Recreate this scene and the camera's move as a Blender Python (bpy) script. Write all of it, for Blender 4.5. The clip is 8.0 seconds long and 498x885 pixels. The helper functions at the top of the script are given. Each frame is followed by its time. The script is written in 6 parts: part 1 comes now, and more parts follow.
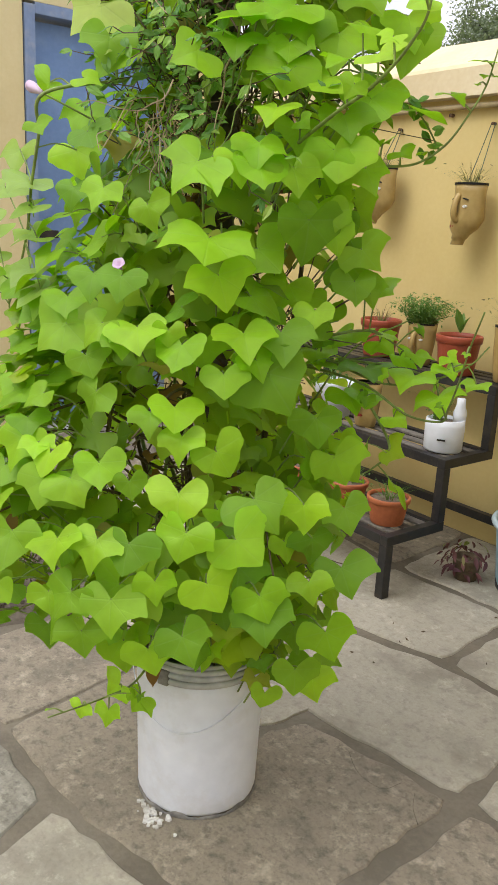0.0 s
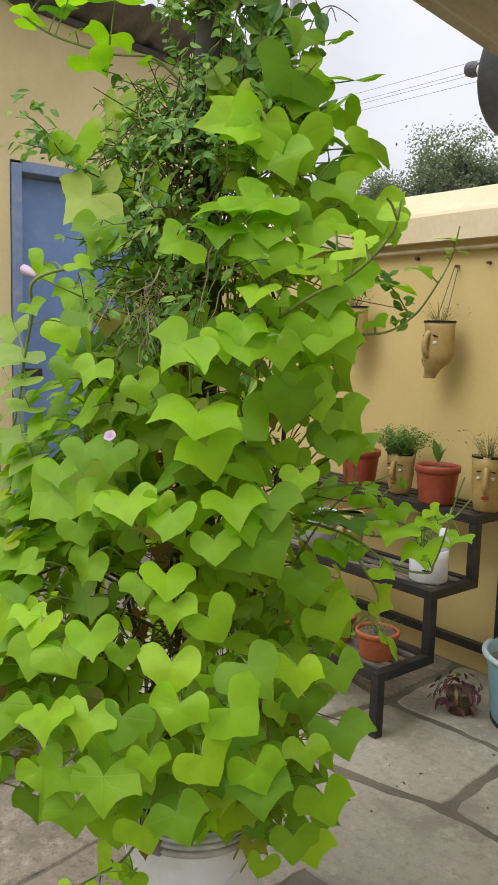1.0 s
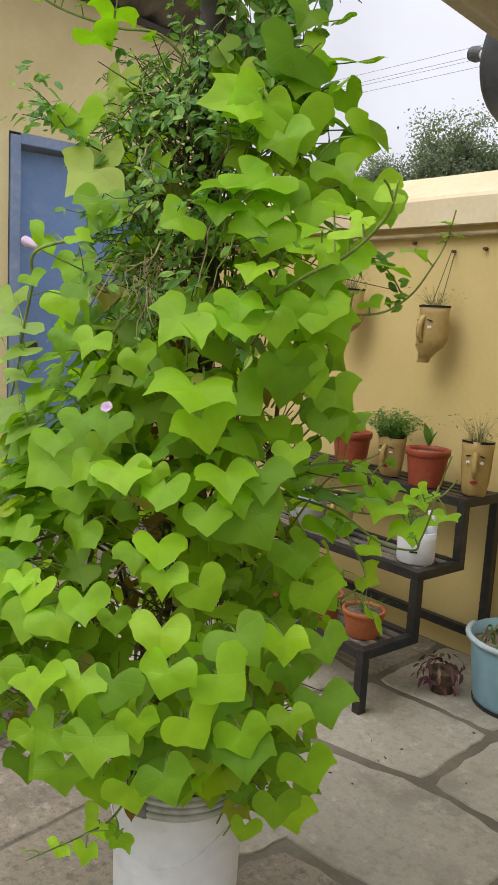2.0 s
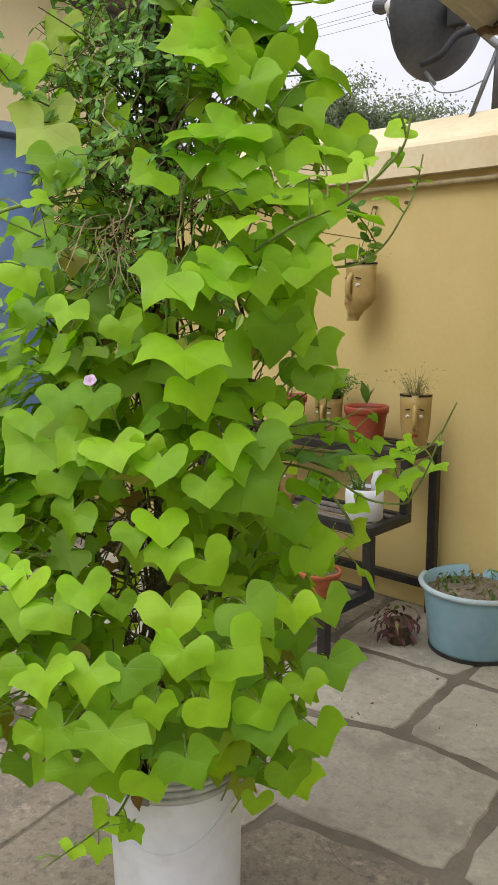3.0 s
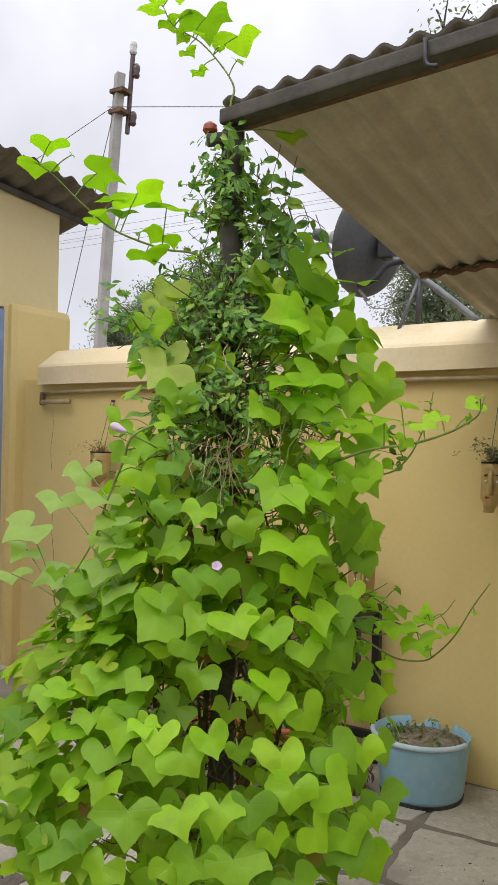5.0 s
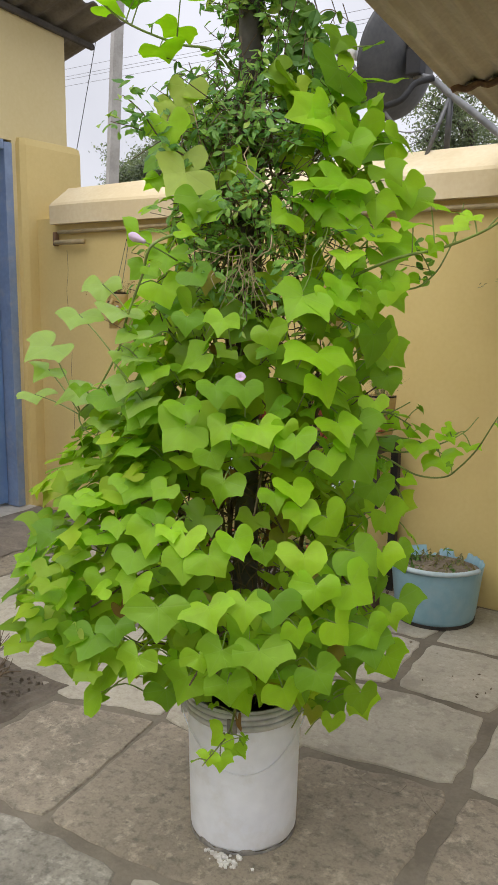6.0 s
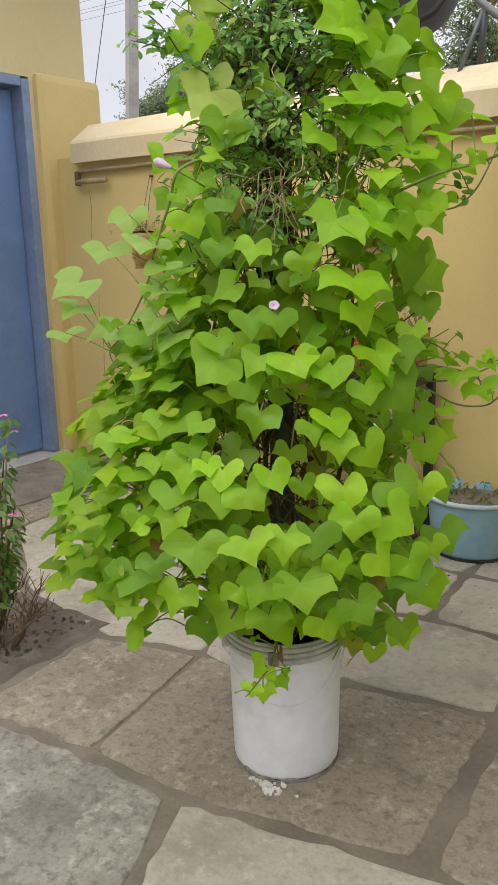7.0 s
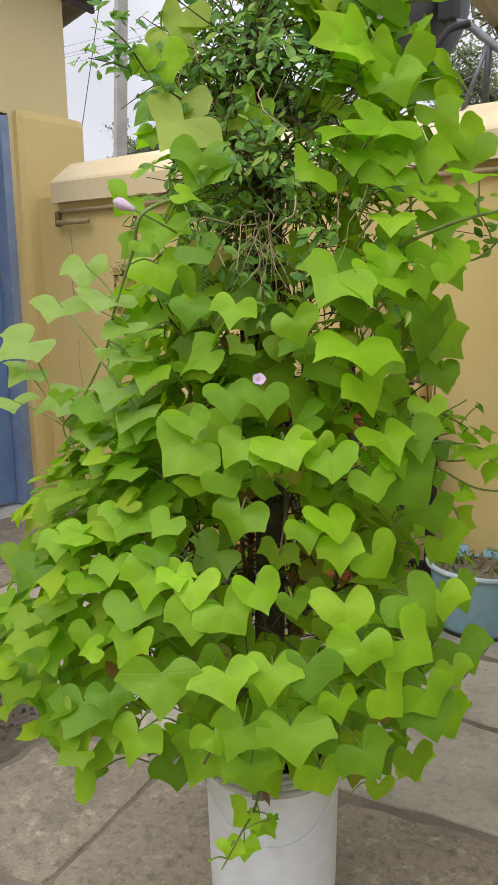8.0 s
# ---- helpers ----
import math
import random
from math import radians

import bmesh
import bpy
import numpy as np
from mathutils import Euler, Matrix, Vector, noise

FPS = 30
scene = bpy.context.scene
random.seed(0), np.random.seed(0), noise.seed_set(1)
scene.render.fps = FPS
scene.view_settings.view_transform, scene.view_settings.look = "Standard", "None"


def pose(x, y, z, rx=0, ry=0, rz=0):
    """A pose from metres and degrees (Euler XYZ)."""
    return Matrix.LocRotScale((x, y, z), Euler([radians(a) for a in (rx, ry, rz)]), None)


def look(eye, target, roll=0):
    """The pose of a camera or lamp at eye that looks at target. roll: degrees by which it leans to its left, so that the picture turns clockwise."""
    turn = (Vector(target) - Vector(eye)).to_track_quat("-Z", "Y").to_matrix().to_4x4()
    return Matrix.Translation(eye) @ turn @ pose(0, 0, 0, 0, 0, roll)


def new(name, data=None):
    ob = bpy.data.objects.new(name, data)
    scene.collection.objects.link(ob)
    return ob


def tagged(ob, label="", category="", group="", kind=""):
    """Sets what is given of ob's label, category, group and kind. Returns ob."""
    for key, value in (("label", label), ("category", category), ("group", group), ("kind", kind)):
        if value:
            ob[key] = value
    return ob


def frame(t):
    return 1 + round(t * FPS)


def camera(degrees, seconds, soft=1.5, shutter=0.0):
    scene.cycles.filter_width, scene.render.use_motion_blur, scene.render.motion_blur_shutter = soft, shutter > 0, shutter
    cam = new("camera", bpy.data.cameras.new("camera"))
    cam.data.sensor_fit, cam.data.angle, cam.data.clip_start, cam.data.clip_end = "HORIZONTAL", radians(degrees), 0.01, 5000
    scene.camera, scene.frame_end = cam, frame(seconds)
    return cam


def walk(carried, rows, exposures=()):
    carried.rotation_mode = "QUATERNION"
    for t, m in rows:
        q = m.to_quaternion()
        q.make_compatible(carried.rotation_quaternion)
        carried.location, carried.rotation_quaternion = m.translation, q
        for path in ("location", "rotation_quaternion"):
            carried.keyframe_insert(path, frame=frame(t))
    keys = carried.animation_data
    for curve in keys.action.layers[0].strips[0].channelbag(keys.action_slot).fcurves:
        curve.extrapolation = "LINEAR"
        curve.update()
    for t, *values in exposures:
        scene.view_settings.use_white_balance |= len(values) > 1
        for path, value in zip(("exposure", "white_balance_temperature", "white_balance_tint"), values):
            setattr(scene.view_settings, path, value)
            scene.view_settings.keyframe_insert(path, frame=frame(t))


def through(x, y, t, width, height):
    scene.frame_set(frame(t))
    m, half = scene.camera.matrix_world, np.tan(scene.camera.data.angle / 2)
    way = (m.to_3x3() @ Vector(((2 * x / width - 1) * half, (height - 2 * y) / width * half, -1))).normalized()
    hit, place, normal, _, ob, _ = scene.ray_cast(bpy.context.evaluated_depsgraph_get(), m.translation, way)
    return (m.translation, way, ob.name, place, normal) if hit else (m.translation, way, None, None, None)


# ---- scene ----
cam = camera(34.7, 8.0, soft=1.6)
PATH = [
    (0, (0.137, 0.341, 1.22), (-1.372, 1.536, 0.676), 3.0),
    (0.5, (0.142, 0.306, 1.305), (-1.389, 1.546, 0.959), 1.2),
    (1, (0.135, 0.322, 1.296), (-1.396, 1.583, 1.036), 1.6),
    (1.5, (0.149, 0.319, 1.312), (-1.375, 1.591, 1.068), 2.6),
    (2, (0.155, 0.304, 1.289), (-1.358, 1.577, 0.984), 3.2),
    (2.2, (0.172, 0.291, 1.26), (-1.32, 1.577, 0.916), 3.0),
    (3.5, (-0.044, 0.102, 1.279), (-1.219, 1.689, 0.962), -2.4),
    (4, (-0.036, -0.148, 1.325), (-1.056, 1.568, 1.198), -1.5),
    (4.5, (-0.054, -0.24, 1.379), (-1.128, 1.447, 1.406), -0.7),
    (4.7, (-0.05, -0.264, 1.378), (-1.149, 1.406, 1.452), 0.2),
    (5.8, (-0.097, -0.22, 1.288), (-1.171, 1.436, 0.968), 2.1),
    (6, (-0.072, -0.253, 1.279), (-1.196, 1.364, 0.931), 0.6),
    (6.5, (-0.095, -0.232, 1.258), (-1.297, 1.295, 0.786), -2.0),
    (7, (-0.096, -0.239, 1.255), (-1.264, 1.31, 0.766), -1.4),
    (7.5, (-0.132, -0.17, 1.258), (-1.294, 1.4, 0.828), -2.0),
    (8, (-0.254, 0.004, 1.282), (-1.415, 1.583, 0.884), -0.9),
]
walk(cam, [(t, look(eye, target, roll)) for t, eye, target, roll in PATH], exposures=[(0.0, 0.37), (0.7, 0.09), (2.0, 0.05), (3.6, 0.13), (4.3, -0.05), (5.8, 0.02), (8.0, 0.05)])

# ---- world and light: a bright overcast sky, brighter overhead than at the horizon ----
world = bpy.data.worlds.new("overcast_sky")
scene.world = world
world.use_nodes = True
wn, wl = world.node_tree.nodes, world.node_tree.links
wn.clear()
w_out = wn.new("ShaderNodeOutputWorld")
w_bg = wn.new("ShaderNodeBackground")
w_bg.inputs["Strength"].default_value = 0.1
w_sky = wn.new("ShaderNodeTexSky")
w_sky.sky_type = "NISHITA"
w_sky.sun_disc = False
w_sky.sun_elevation = radians(58)
w_sky.sun_rotation = radians(200)
w_co = wn.new("ShaderNodeTexCoord")
w_sep = wn.new("ShaderNodeSeparateXYZ")
w_rise = wn.new("ShaderNodeMapRange")
w_rise.interpolation_type = "SMOOTHSTEP"
w_rise.inputs["From Min"].default_value = 0.30
w_rise.inputs["From Max"].default_value = 1.0
w_rise.inputs["To Min"].default_value = 8.6
w_rise.inputs["To Max"].default_value = 22.0
w_noise = wn.new("ShaderNodeTexNoise")
w_noise.inputs["Scale"].default_value = 3.2
w_noise.inputs["Detail"].default_value = 5.0
w_cloud = wn.new("ShaderNodeMapRange")
w_cloud.inputs["From Min"].default_value = 0.3
w_cloud.inputs["From Max"].default_value = 0.7
w_cloud.inputs["To Min"].default_value = 0.82
w_cloud.inputs["To Max"].default_value = 1.2
w_mul = wn.new("ShaderNodeMath")
w_mul.operation = "MULTIPLY"
w_tint = wn.new("ShaderNodeMix")
w_tint.data_type = "RGBA"
w_tint.blend_type = "MULTIPLY"
w_tint.inputs["Factor"].default_value = 1.0
w_tint.inputs["B"].default_value = (0.96, 0.963, 1.05, 1)
w_mix = wn.new("ShaderNodeMix")
w_mix.data_type = "RGBA"
w_mix.inputs["Factor"].default_value = 0.93
wl.new(w_co.outputs["Generated"], w_sep.inputs[0])
wl.new(w_co.outputs["Generated"], w_noise.inputs["Vector"])
wl.new(w_sep.outputs["Z"], w_rise.inputs["Value"])
wl.new(w_noise.outputs["Fac"], w_cloud.inputs["Value"])
wl.new(w_rise.outputs[0], w_mul.inputs[0])
wl.new(w_cloud.outputs[0], w_mul.inputs[1])
wl.new(w_mul.outputs[0], w_tint.inputs["A"])
wl.new(w_sky.outputs[0], w_mix.inputs["A"])
wl.new(w_tint.outputs["Result"], w_mix.inputs["B"])
wl.new(w_mix.outputs["Result"], w_bg.inputs["Color"])
wl.new(w_bg.outputs[0], w_out.inputs[0])

sun = new("sun", bpy.data.lights.new("sun", "SUN"))
sun.data.energy = 1.1
sun.data.angle = radians(35)
sun.data.color = (1.0, 0.95, 0.86)
sun.matrix_world = look((-1.6, -6.0, 9.0), (-1.0, 1.0, 0.5))

# ---- materials ----


def mat(name, a, b=None, rough=0.7, scale=8.0, grain=60.0, bump=0.15, metal=0.0, contrast=0.5, spots=None,
        spot_scale=3.0, spot_amount=0.5, vary=0.0, spec=0.4, coat=0.0, pits=None, pit_amount=0.75):
    """Two colours mixed by broad noise, broken up by fine grain, optional stains and a fine relief."""
    m = bpy.data.materials.new(name)
    m.use_nodes = True
    nt = m.node_tree
    n, l = nt.nodes, nt.links
    p = n["Principled BSDF"]
    co = n.new("ShaderNodeTexCoord")
    b = b or tuple(c * 0.75 for c in a)
    big = n.new("ShaderNodeTexNoise")
    big.inputs["Scale"].default_value, big.inputs["Detail"].default_value = scale, 6
    fine = n.new("ShaderNodeTexNoise")
    fine.inputs["Scale"].default_value, fine.inputs["Detail"].default_value = grain, 4
    l.new(co.outputs["Object"], big.inputs["Vector"])
    l.new(co.outputs["Object"], fine.inputs["Vector"])
    add = n.new("ShaderNodeMath")
    add.operation = "MULTIPLY_ADD"
    add.inputs[1].default_value = 0.45
    l.new(fine.outputs["Fac"], add.inputs[0])
    l.new(big.outputs["Fac"], add.inputs[2])
    ramp = n.new("ShaderNodeMapRange")
    ramp.inputs["From Min"].default_value, ramp.inputs["From Max"].default_value = 0.72 - contrast * 0.3, 0.72 + contrast * 0.3
    l.new(add.outputs[0], ramp.inputs["Value"])
    mix = n.new("ShaderNodeMix")
    mix.data_type = "RGBA"
    mix.inputs["A"].default_value, mix.inputs["B"].default_value = (*a, 1), (*b, 1)
    l.new(ramp.outputs[0], mix.inputs["Factor"])
    colour = mix.outputs["Result"]
    if spots:
        sn = n.new("ShaderNodeTexNoise")
        sn.inputs["Scale"].default_value, sn.inputs["Detail"].default_value, sn.inputs["Roughness"].default_value = spot_scale, 8, 0.65
        l.new(co.outputs["Object"], sn.inputs["Vector"])
        sr = n.new("ShaderNodeMapRange")
        sr.inputs["From Min"].default_value, sr.inputs["From Max"].default_value = 0.52, 0.66
        sr.inputs["To Max"].default_value = spot_amount
        l.new(sn.outputs["Fac"], sr.inputs["Value"])
        sm = n.new("ShaderNodeMix")
        sm.data_type = "RGBA"
        sm.inputs["B"].default_value = (*spots, 1)
        l.new(sr.outputs[0], sm.inputs["Factor"])
        l.new(colour, sm.inputs["A"])
        colour = sm.outputs["Result"]
    if pits:
        vo = n.new("ShaderNodeTexNoise")
        vo.inputs["Scale"].default_value, vo.inputs["Detail"].default_value, vo.inputs["Roughness"].default_value = 34.0, 8, 0.68
        l.new(co.outputs["Object"], vo.inputs["Vector"])
        vm = n.new("ShaderNodeMapRange")
        vm.inputs["From Min"].default_value, vm.inputs["From Max"].default_value = 0.50, 0.66
        vm.inputs["To Max"].default_value = pit_amount
        l.new(vo.outputs["Fac"], vm.inputs["Value"])
        pm = n.new("ShaderNodeMix")
        pm.data_type = "RGBA"
        pm.inputs["B"].default_value = (*pits, 1)
        l.new(vm.outputs[0], pm.inputs["Factor"])
        l.new(colour, pm.inputs["A"])
        colour = pm.outputs["Result"]
        # fine pores
        po = n.new("ShaderNodeTexNoise")
        po.inputs["Scale"].default_value, po.inputs["Detail"].default_value, po.inputs["Roughness"].default_value = 115.0, 5, 0.7
        l.new(co.outputs["Object"], po.inputs["Vector"])
        pr_ = n.new("ShaderNodeMapRange")
        pr_.inputs["From Min"].default_value, pr_.inputs["From Max"].default_value = 0.52, 0.64
        pr_.inputs["To Max"].default_value = pit_amount * 0.42
        l.new(po.outputs["Fac"], pr_.inputs["Value"])
        pd = n.new("ShaderNodeMix")
        pd.data_type = "RGBA"
        pd.inputs["B"].default_value = (*(c * 0.8 for c in pits), 1)
        l.new(pr_.outputs[0], pd.inputs["Factor"])
        l.new(colour, pd.inputs["A"])
        colour = pd.outputs["Result"]
        # pale grit and lichen
        fl = n.new("ShaderNodeTexNoise")
        fl.inputs["Scale"].default_value, fl.inputs["Detail"].default_value, fl.inputs["Roughness"].default_value = 19.0, 9, 0.75
        off = n.new("ShaderNodeVectorMath")
        off.inputs[1].default_value = (7.3, 2.1, 4.4)
        l.new(co.outputs["Object"], off.inputs[0])
        l.new(off.outputs[0], fl.inputs["Vector"])
        fr = n.new("ShaderNodeMapRange")
        fr.inputs["From Min"].default_value, fr.inputs["From Max"].default_value = 0.54, 0.68
        fr.inputs["To Max"].default_value = pit_amount
        l.new(fl.outputs["Fac"], fr.inputs["Value"])
        fm = n.new("ShaderNodeMix")
        fm.data_type = "RGBA"
        fm.inputs["B"].default_value = (*(min(0.66, c * 1.45) for c in a), 1)
        l.new(fr.outputs[0], fm.inputs["Factor"])
        l.new(colour, fm.inputs["A"])
        colour = fm.outputs["Result"]
    if vary:
        oi = n.new("ShaderNodeObjectInfo")
        vr = n.new("ShaderNodeMapRange")
        vr.inputs["To Min"].default_value, vr.inputs["To Max"].default_value = 1 - vary, 1 + vary
        l.new(oi.outputs["Random"], vr.inputs["Value"])
        hs = n.new("ShaderNodeHueSaturation")
        l.new(vr.outputs[0], hs.inputs["Value"])
        l.new(colour, hs.inputs["Color"])
        colour = hs.outputs[0]
    l.new(colour, p.inputs["Base Color"])
    rr = n.new("ShaderNodeMapRange")
    rr.inputs["To Min"].default_value, rr.inputs["To Max"].default_value = max(0.03, rough - 0.1), min(1, rough + 0.1)
    l.new(big.outputs["Fac"], rr.inputs["Value"])
    l.new(rr.outputs[0], p.inputs["Roughness"])
    p.inputs["Metallic"].default_value = metal
    p.inputs["Specular IOR Level"].default_value = spec
    p.inputs["Coat Weight"].default_value = coat
    if bump:
        bp = n.new("ShaderNodeBump")
        bp.inputs["Strength"].default_value, bp.inputs["Distance"].default_value = bump, 0.01
        l.new(add.outputs[0], bp.inputs["Height"])
        l.new(bp.outputs[0], p.inputs["Normal"])
    return m


def leaf_mat(name, a, b, old, per_island, through=0.48, rough=0.5, worn=0.06, veins=False):
    """Leaf blade: each leaf its own green, a paler midrib side, light coming through it."""
    m = bpy.data.materials.new(name)
    m.use_nodes = True
    n, l = m.node_tree.nodes, m.node_tree.links
    p, out = n["Principled BSDF"], n["Material Output"]
    src = n.new("ShaderNodeNewGeometry").outputs["Random Per Island"] if per_island else n.new("ShaderNodeObjectInfo").outputs["Random"]
    ramp = n.new("ShaderNodeValToRGB")
    ramp.color_ramp.elements[0].color = (*a, 1)
    ramp.color_ramp.elements[1].color = (*b, 1)
    ramp.color_ramp.elements[1].position = 1 - worn
    e = ramp.color_ramp.elements.new(1 - worn * 0.5)
    e.color = (*old, 1)
    l.new(src, ramp.inputs[0])
    co = n.new("ShaderNodeTexCoord")
    no = n.new("ShaderNodeTexNoise")
    no.inputs["Scale"].default_value, no.inputs["Detail"].default_value = (3.0 if not per_island else 14.0, 3)
    l.new(co.outputs["Object"], no.inputs["Vector"])
    mr = n.new("ShaderNodeMapRange")
    mr.inputs["From Min"].default_value, mr.inputs["From Max"].default_value = 0.3, 0.7
    mr.inputs["To Min"].default_value, mr.inputs["To Max"].default_value = 0.93, 1.06
    l.new(no.outputs["Fac"], mr.inputs["Value"])
    hs = n.new("ShaderNodeHueSaturation")
    l.new(ramp.outputs[0], hs.inputs["Color"])
    l.new(mr.outputs[0], hs.inputs["Value"])
    l.new(hs.outputs[0], p.inputs["Base Color"])
    height = no.outputs["Fac"]
    if veins:
        # midrib and side ribs fanning out from the stalk
        sep = n.new("ShaderNodeSeparateXYZ")
        l.new(co.outputs["Object"], sep.inputs[0])

        def math_node(op, a, b=None):
            k = n.new("ShaderNodeMath")
            k.operation = op
            for i, q in enumerate((a, b)):
                if q is None:
                    continue
                if isinstance(q, (int, float)):
                    k.inputs[i].default_value = q
                else:
                    l.new(q, k.inputs[i])
            return k.outputs[0]
        ax = math_node("ABSOLUTE", sep.outputs["X"])
        down = math_node("MULTIPLY", sep.outputs["Y"], -1.0)
        ang = math_node("ARCTAN2", ax, down)
        fan = math_node("ABSOLUTE", math_node("SINE", math_node("MULTIPLY", ang, 3.9)))
        near = math_node("MULTIPLY", fan, math_node("ADD", ax, math_node("ABSOLUTE", down)))
        rib = n.new("ShaderNodeMapRange")
        rib.inputs["From Min"].default_value, rib.inputs["From Max"].default_value = 0.0, 0.07
        rib.inputs["To Min"].default_value, rib.inputs["To Max"].default_value = 1.0, 0.0
        l.new(near, rib.inputs["Value"])
        pale = n.new("ShaderNodeMix")
        pale.data_type = "RGBA"
        pale.inputs["B"].default_value = (*(0.5 * c + 0.22 for c in b), 1)
        l.new(math_node("MULTIPLY", rib.outputs[0], 0.12), pale.inputs["Factor"])
        l.new(hs.outputs[0], pale.inputs["A"])
        l.new(pale.outputs["Result"], p.inputs["Base Color"])
        height = math_node("SUBTRACT", no.outputs["Fac"], math_node("MULTIPLY", rib.outputs[0], 0.5))
    p.inputs["Roughness"].default_value = rough
    p.inputs["Specular IOR Level"].default_value = 0.45
    tr = n.new("ShaderNodeBsdfTranslucent")
    warm = n.new("ShaderNodeMix")
    warm.data_type, warm.blend_type = "RGBA", "MULTIPLY"
    warm.inputs["Factor"].default_value = 1.0
    warm.inputs["B"].default_value = (1.2, 1.35, 0.4, 1)
    l.new(hs.outputs[0], warm.inputs["A"])
    l.new(warm.outputs["Result"], tr.inputs["Color"])
    ms = n.new("ShaderNodeMixShader")
    ms.inputs[0].default_value = through
    l.new(p.outputs[0], ms.inputs[1])
    l.new(tr.outputs[0], ms.inputs[2])
    l.new(ms.outputs[0], out.inputs["Surface"])
    bp = n.new("ShaderNodeBump")
    bp.inputs["Strength"].default_value, bp.inputs["Distance"].default_value = (0.15 if veins else 0.04), 0.01
    l.new(height, bp.inputs["Height"])
    l.new(bp.outputs[0], p.inputs["Normal"])
    return m


M_STONE = mat("grey flagstone", (0.343, 0.297, 0.226), (0.213, 0.183, 0.138), rough=0.8, scale=3.5, grain=85, bump=0.5, spots=(0.148, 0.134, 0.102), spot_scale=5.0, spot_amount=0.65, vary=0.07, contrast=1.0, pits=(0.118, 0.106, 0.083), pit_amount=0.78)
M_STONE_PALE = mat("pale flagstone", (0.46, 0.43, 0.348), (0.345, 0.318, 0.252), rough=0.7, scale=4.0, grain=90, bump=0.3, spots=(0.265, 0.244, 0.195), spot_scale=4.0, spot_amount=0.65, vary=0.05, contrast=0.9, pits=(0.23, 0.20, 0.162), pit_amount=0.5)
M_STONE_ROUGH = mat("weathered flagstone", (0.34, 0.322, 0.265), (0.18, 0.167, 0.135), rough=0.85, scale=6.0, grain=60, bump=0.6, spots=(0.13, 0.12, 0.098), spot_scale=9.0, spot_amount=0.6, vary=0.08, contrast=0.9, pits=(0.10, 0.092, 0.074), pit_amount=0.75)
M_DIRT = mat("dry trodden soil", (0.115, 0.096, 0.074), (0.175, 0.15, 0.118), rough=0.95, scale=9, grain=90, bump=0.6, spots=(0.11, 0.09, 0.068), spot_scale=6, spot_amount=0.6)
M_APRON = mat("rough cement apron", (0.27, 0.238, 0.195), (0.19, 0.165, 0.135), rough=0.9, scale=7, grain=70, bump=0.6, spots=(0.12, 0.10, 0.08), spot_scale=5, spot_amount=0.7)
M_GROUT = mat("cement joint", (0.205, 0.18, 0.138), (0.146, 0.127, 0.096), rough=0.9, scale=6, grain=90, bump=0.4, spots=(0.15, 0.128, 0.097), spot_scale=5.0, spot_amount=0.5)
M_WALL = mat("cream yellow plaster", (0.695, 0.56, 0.25), (0.625, 0.49, 0.20), rough=0.85, scale=2.2, grain=55, bump=0.12, spots=(0.60, 0.44, 0.19), spot_scale=1.4, spot_amount=0.45, contrast=0.9)
M_WALL_HOUSE = mat("faded cream plaster", (0.71, 0.61, 0.35), (0.64, 0.535, 0.275), rough=0.85, scale=1.8, grain=55, bump=0.14, spots=(0.55, 0.44, 0.21), spot_scale=1.3, spot_amount=0.5, contrast=0.9)
M_COPING = mat("pale cream plaster", (0.76, 0.66, 0.45), (0.69, 0.57, 0.35), rough=0.8, scale=2.5, grain=50, bump=0.12, spots=(0.55, 0.45, 0.27), spot_scale=2.2, spot_amount=0.3)
M_BLUE = mat("blue painted steel", (0.165, 0.275, 0.50), (0.14, 0.235, 0.43), rough=0.45, scale=3, grain=40, bump=0.05, spots=(0.27, 0.37, 0.54), spot_scale=9, spot_amount=0.25)
M_BLUE_FRAME = mat("grey blue painted frame", (0.22, 0.30, 0.46), (0.18, 0.245, 0.38), rough=0.5, scale=5, grain=40, bump=0.06, spots=(0.36, 0.37, 0.39), spot_scale=12, spot_amount=0.4)
M_THRESH = mat("pale stone sill", (0.55, 0.53, 0.48), (0.42, 0.40, 0.36), rough=0.8, scale=8)
M_WHITE = mat("white painted plastic", (0.80, 0.84, 0.92), (0.71, 0.75, 0.83), rough=0.5, scale=5, grain=30, bump=0.05, spots=(0.55, 0.54, 0.52), spot_scale=11, spot_amount=0.3)
M_GREYRIM = mat("scuffed grey plastic rim", (0.66, 0.67, 0.67), (0.36, 0.37, 0.36), rough=0.55, scale=16, grain=50, bump=0.1, contrast=0.9)
M_CHIP = mat("flaked white paint", (0.78, 0.77, 0.74), (0.55, 0.53, 0.49), rough=0.8, scale=30)
M_CHIPDARK = mat("bare grey plastic", (0.14, 0.135, 0.13), (0.26, 0.25, 0.23), rough=0.7, scale=30)
M_TUBSOIL = mat("dry tub soil", (0.25, 0.215, 0.16), (0.16, 0.135, 0.10), rough=0.95, scale=20, grain=110, bump=0.8, spots=(0.10, 0.085, 0.05), spot_scale=18, spot_amount=0.6)
M_SOIL = mat("dark soil", (0.10, 0.075, 0.055), (0.19, 0.15, 0.11), rough=0.95, scale=25, grain=120, bump=0.8)
M_BLACK = mat("black painted steel", (0.018, 0.018, 0.02), (0.035, 0.033, 0.032), rough=0.42, scale=10, bump=0.05, spots=(0.10, 0.075, 0.05), spot_scale=18, spot_amount=0.35)
M_SLAT = mat("worn grey slat", (0.10, 0.09, 0.08), (0.22, 0.20, 0.17), rough=0.7, scale=14)
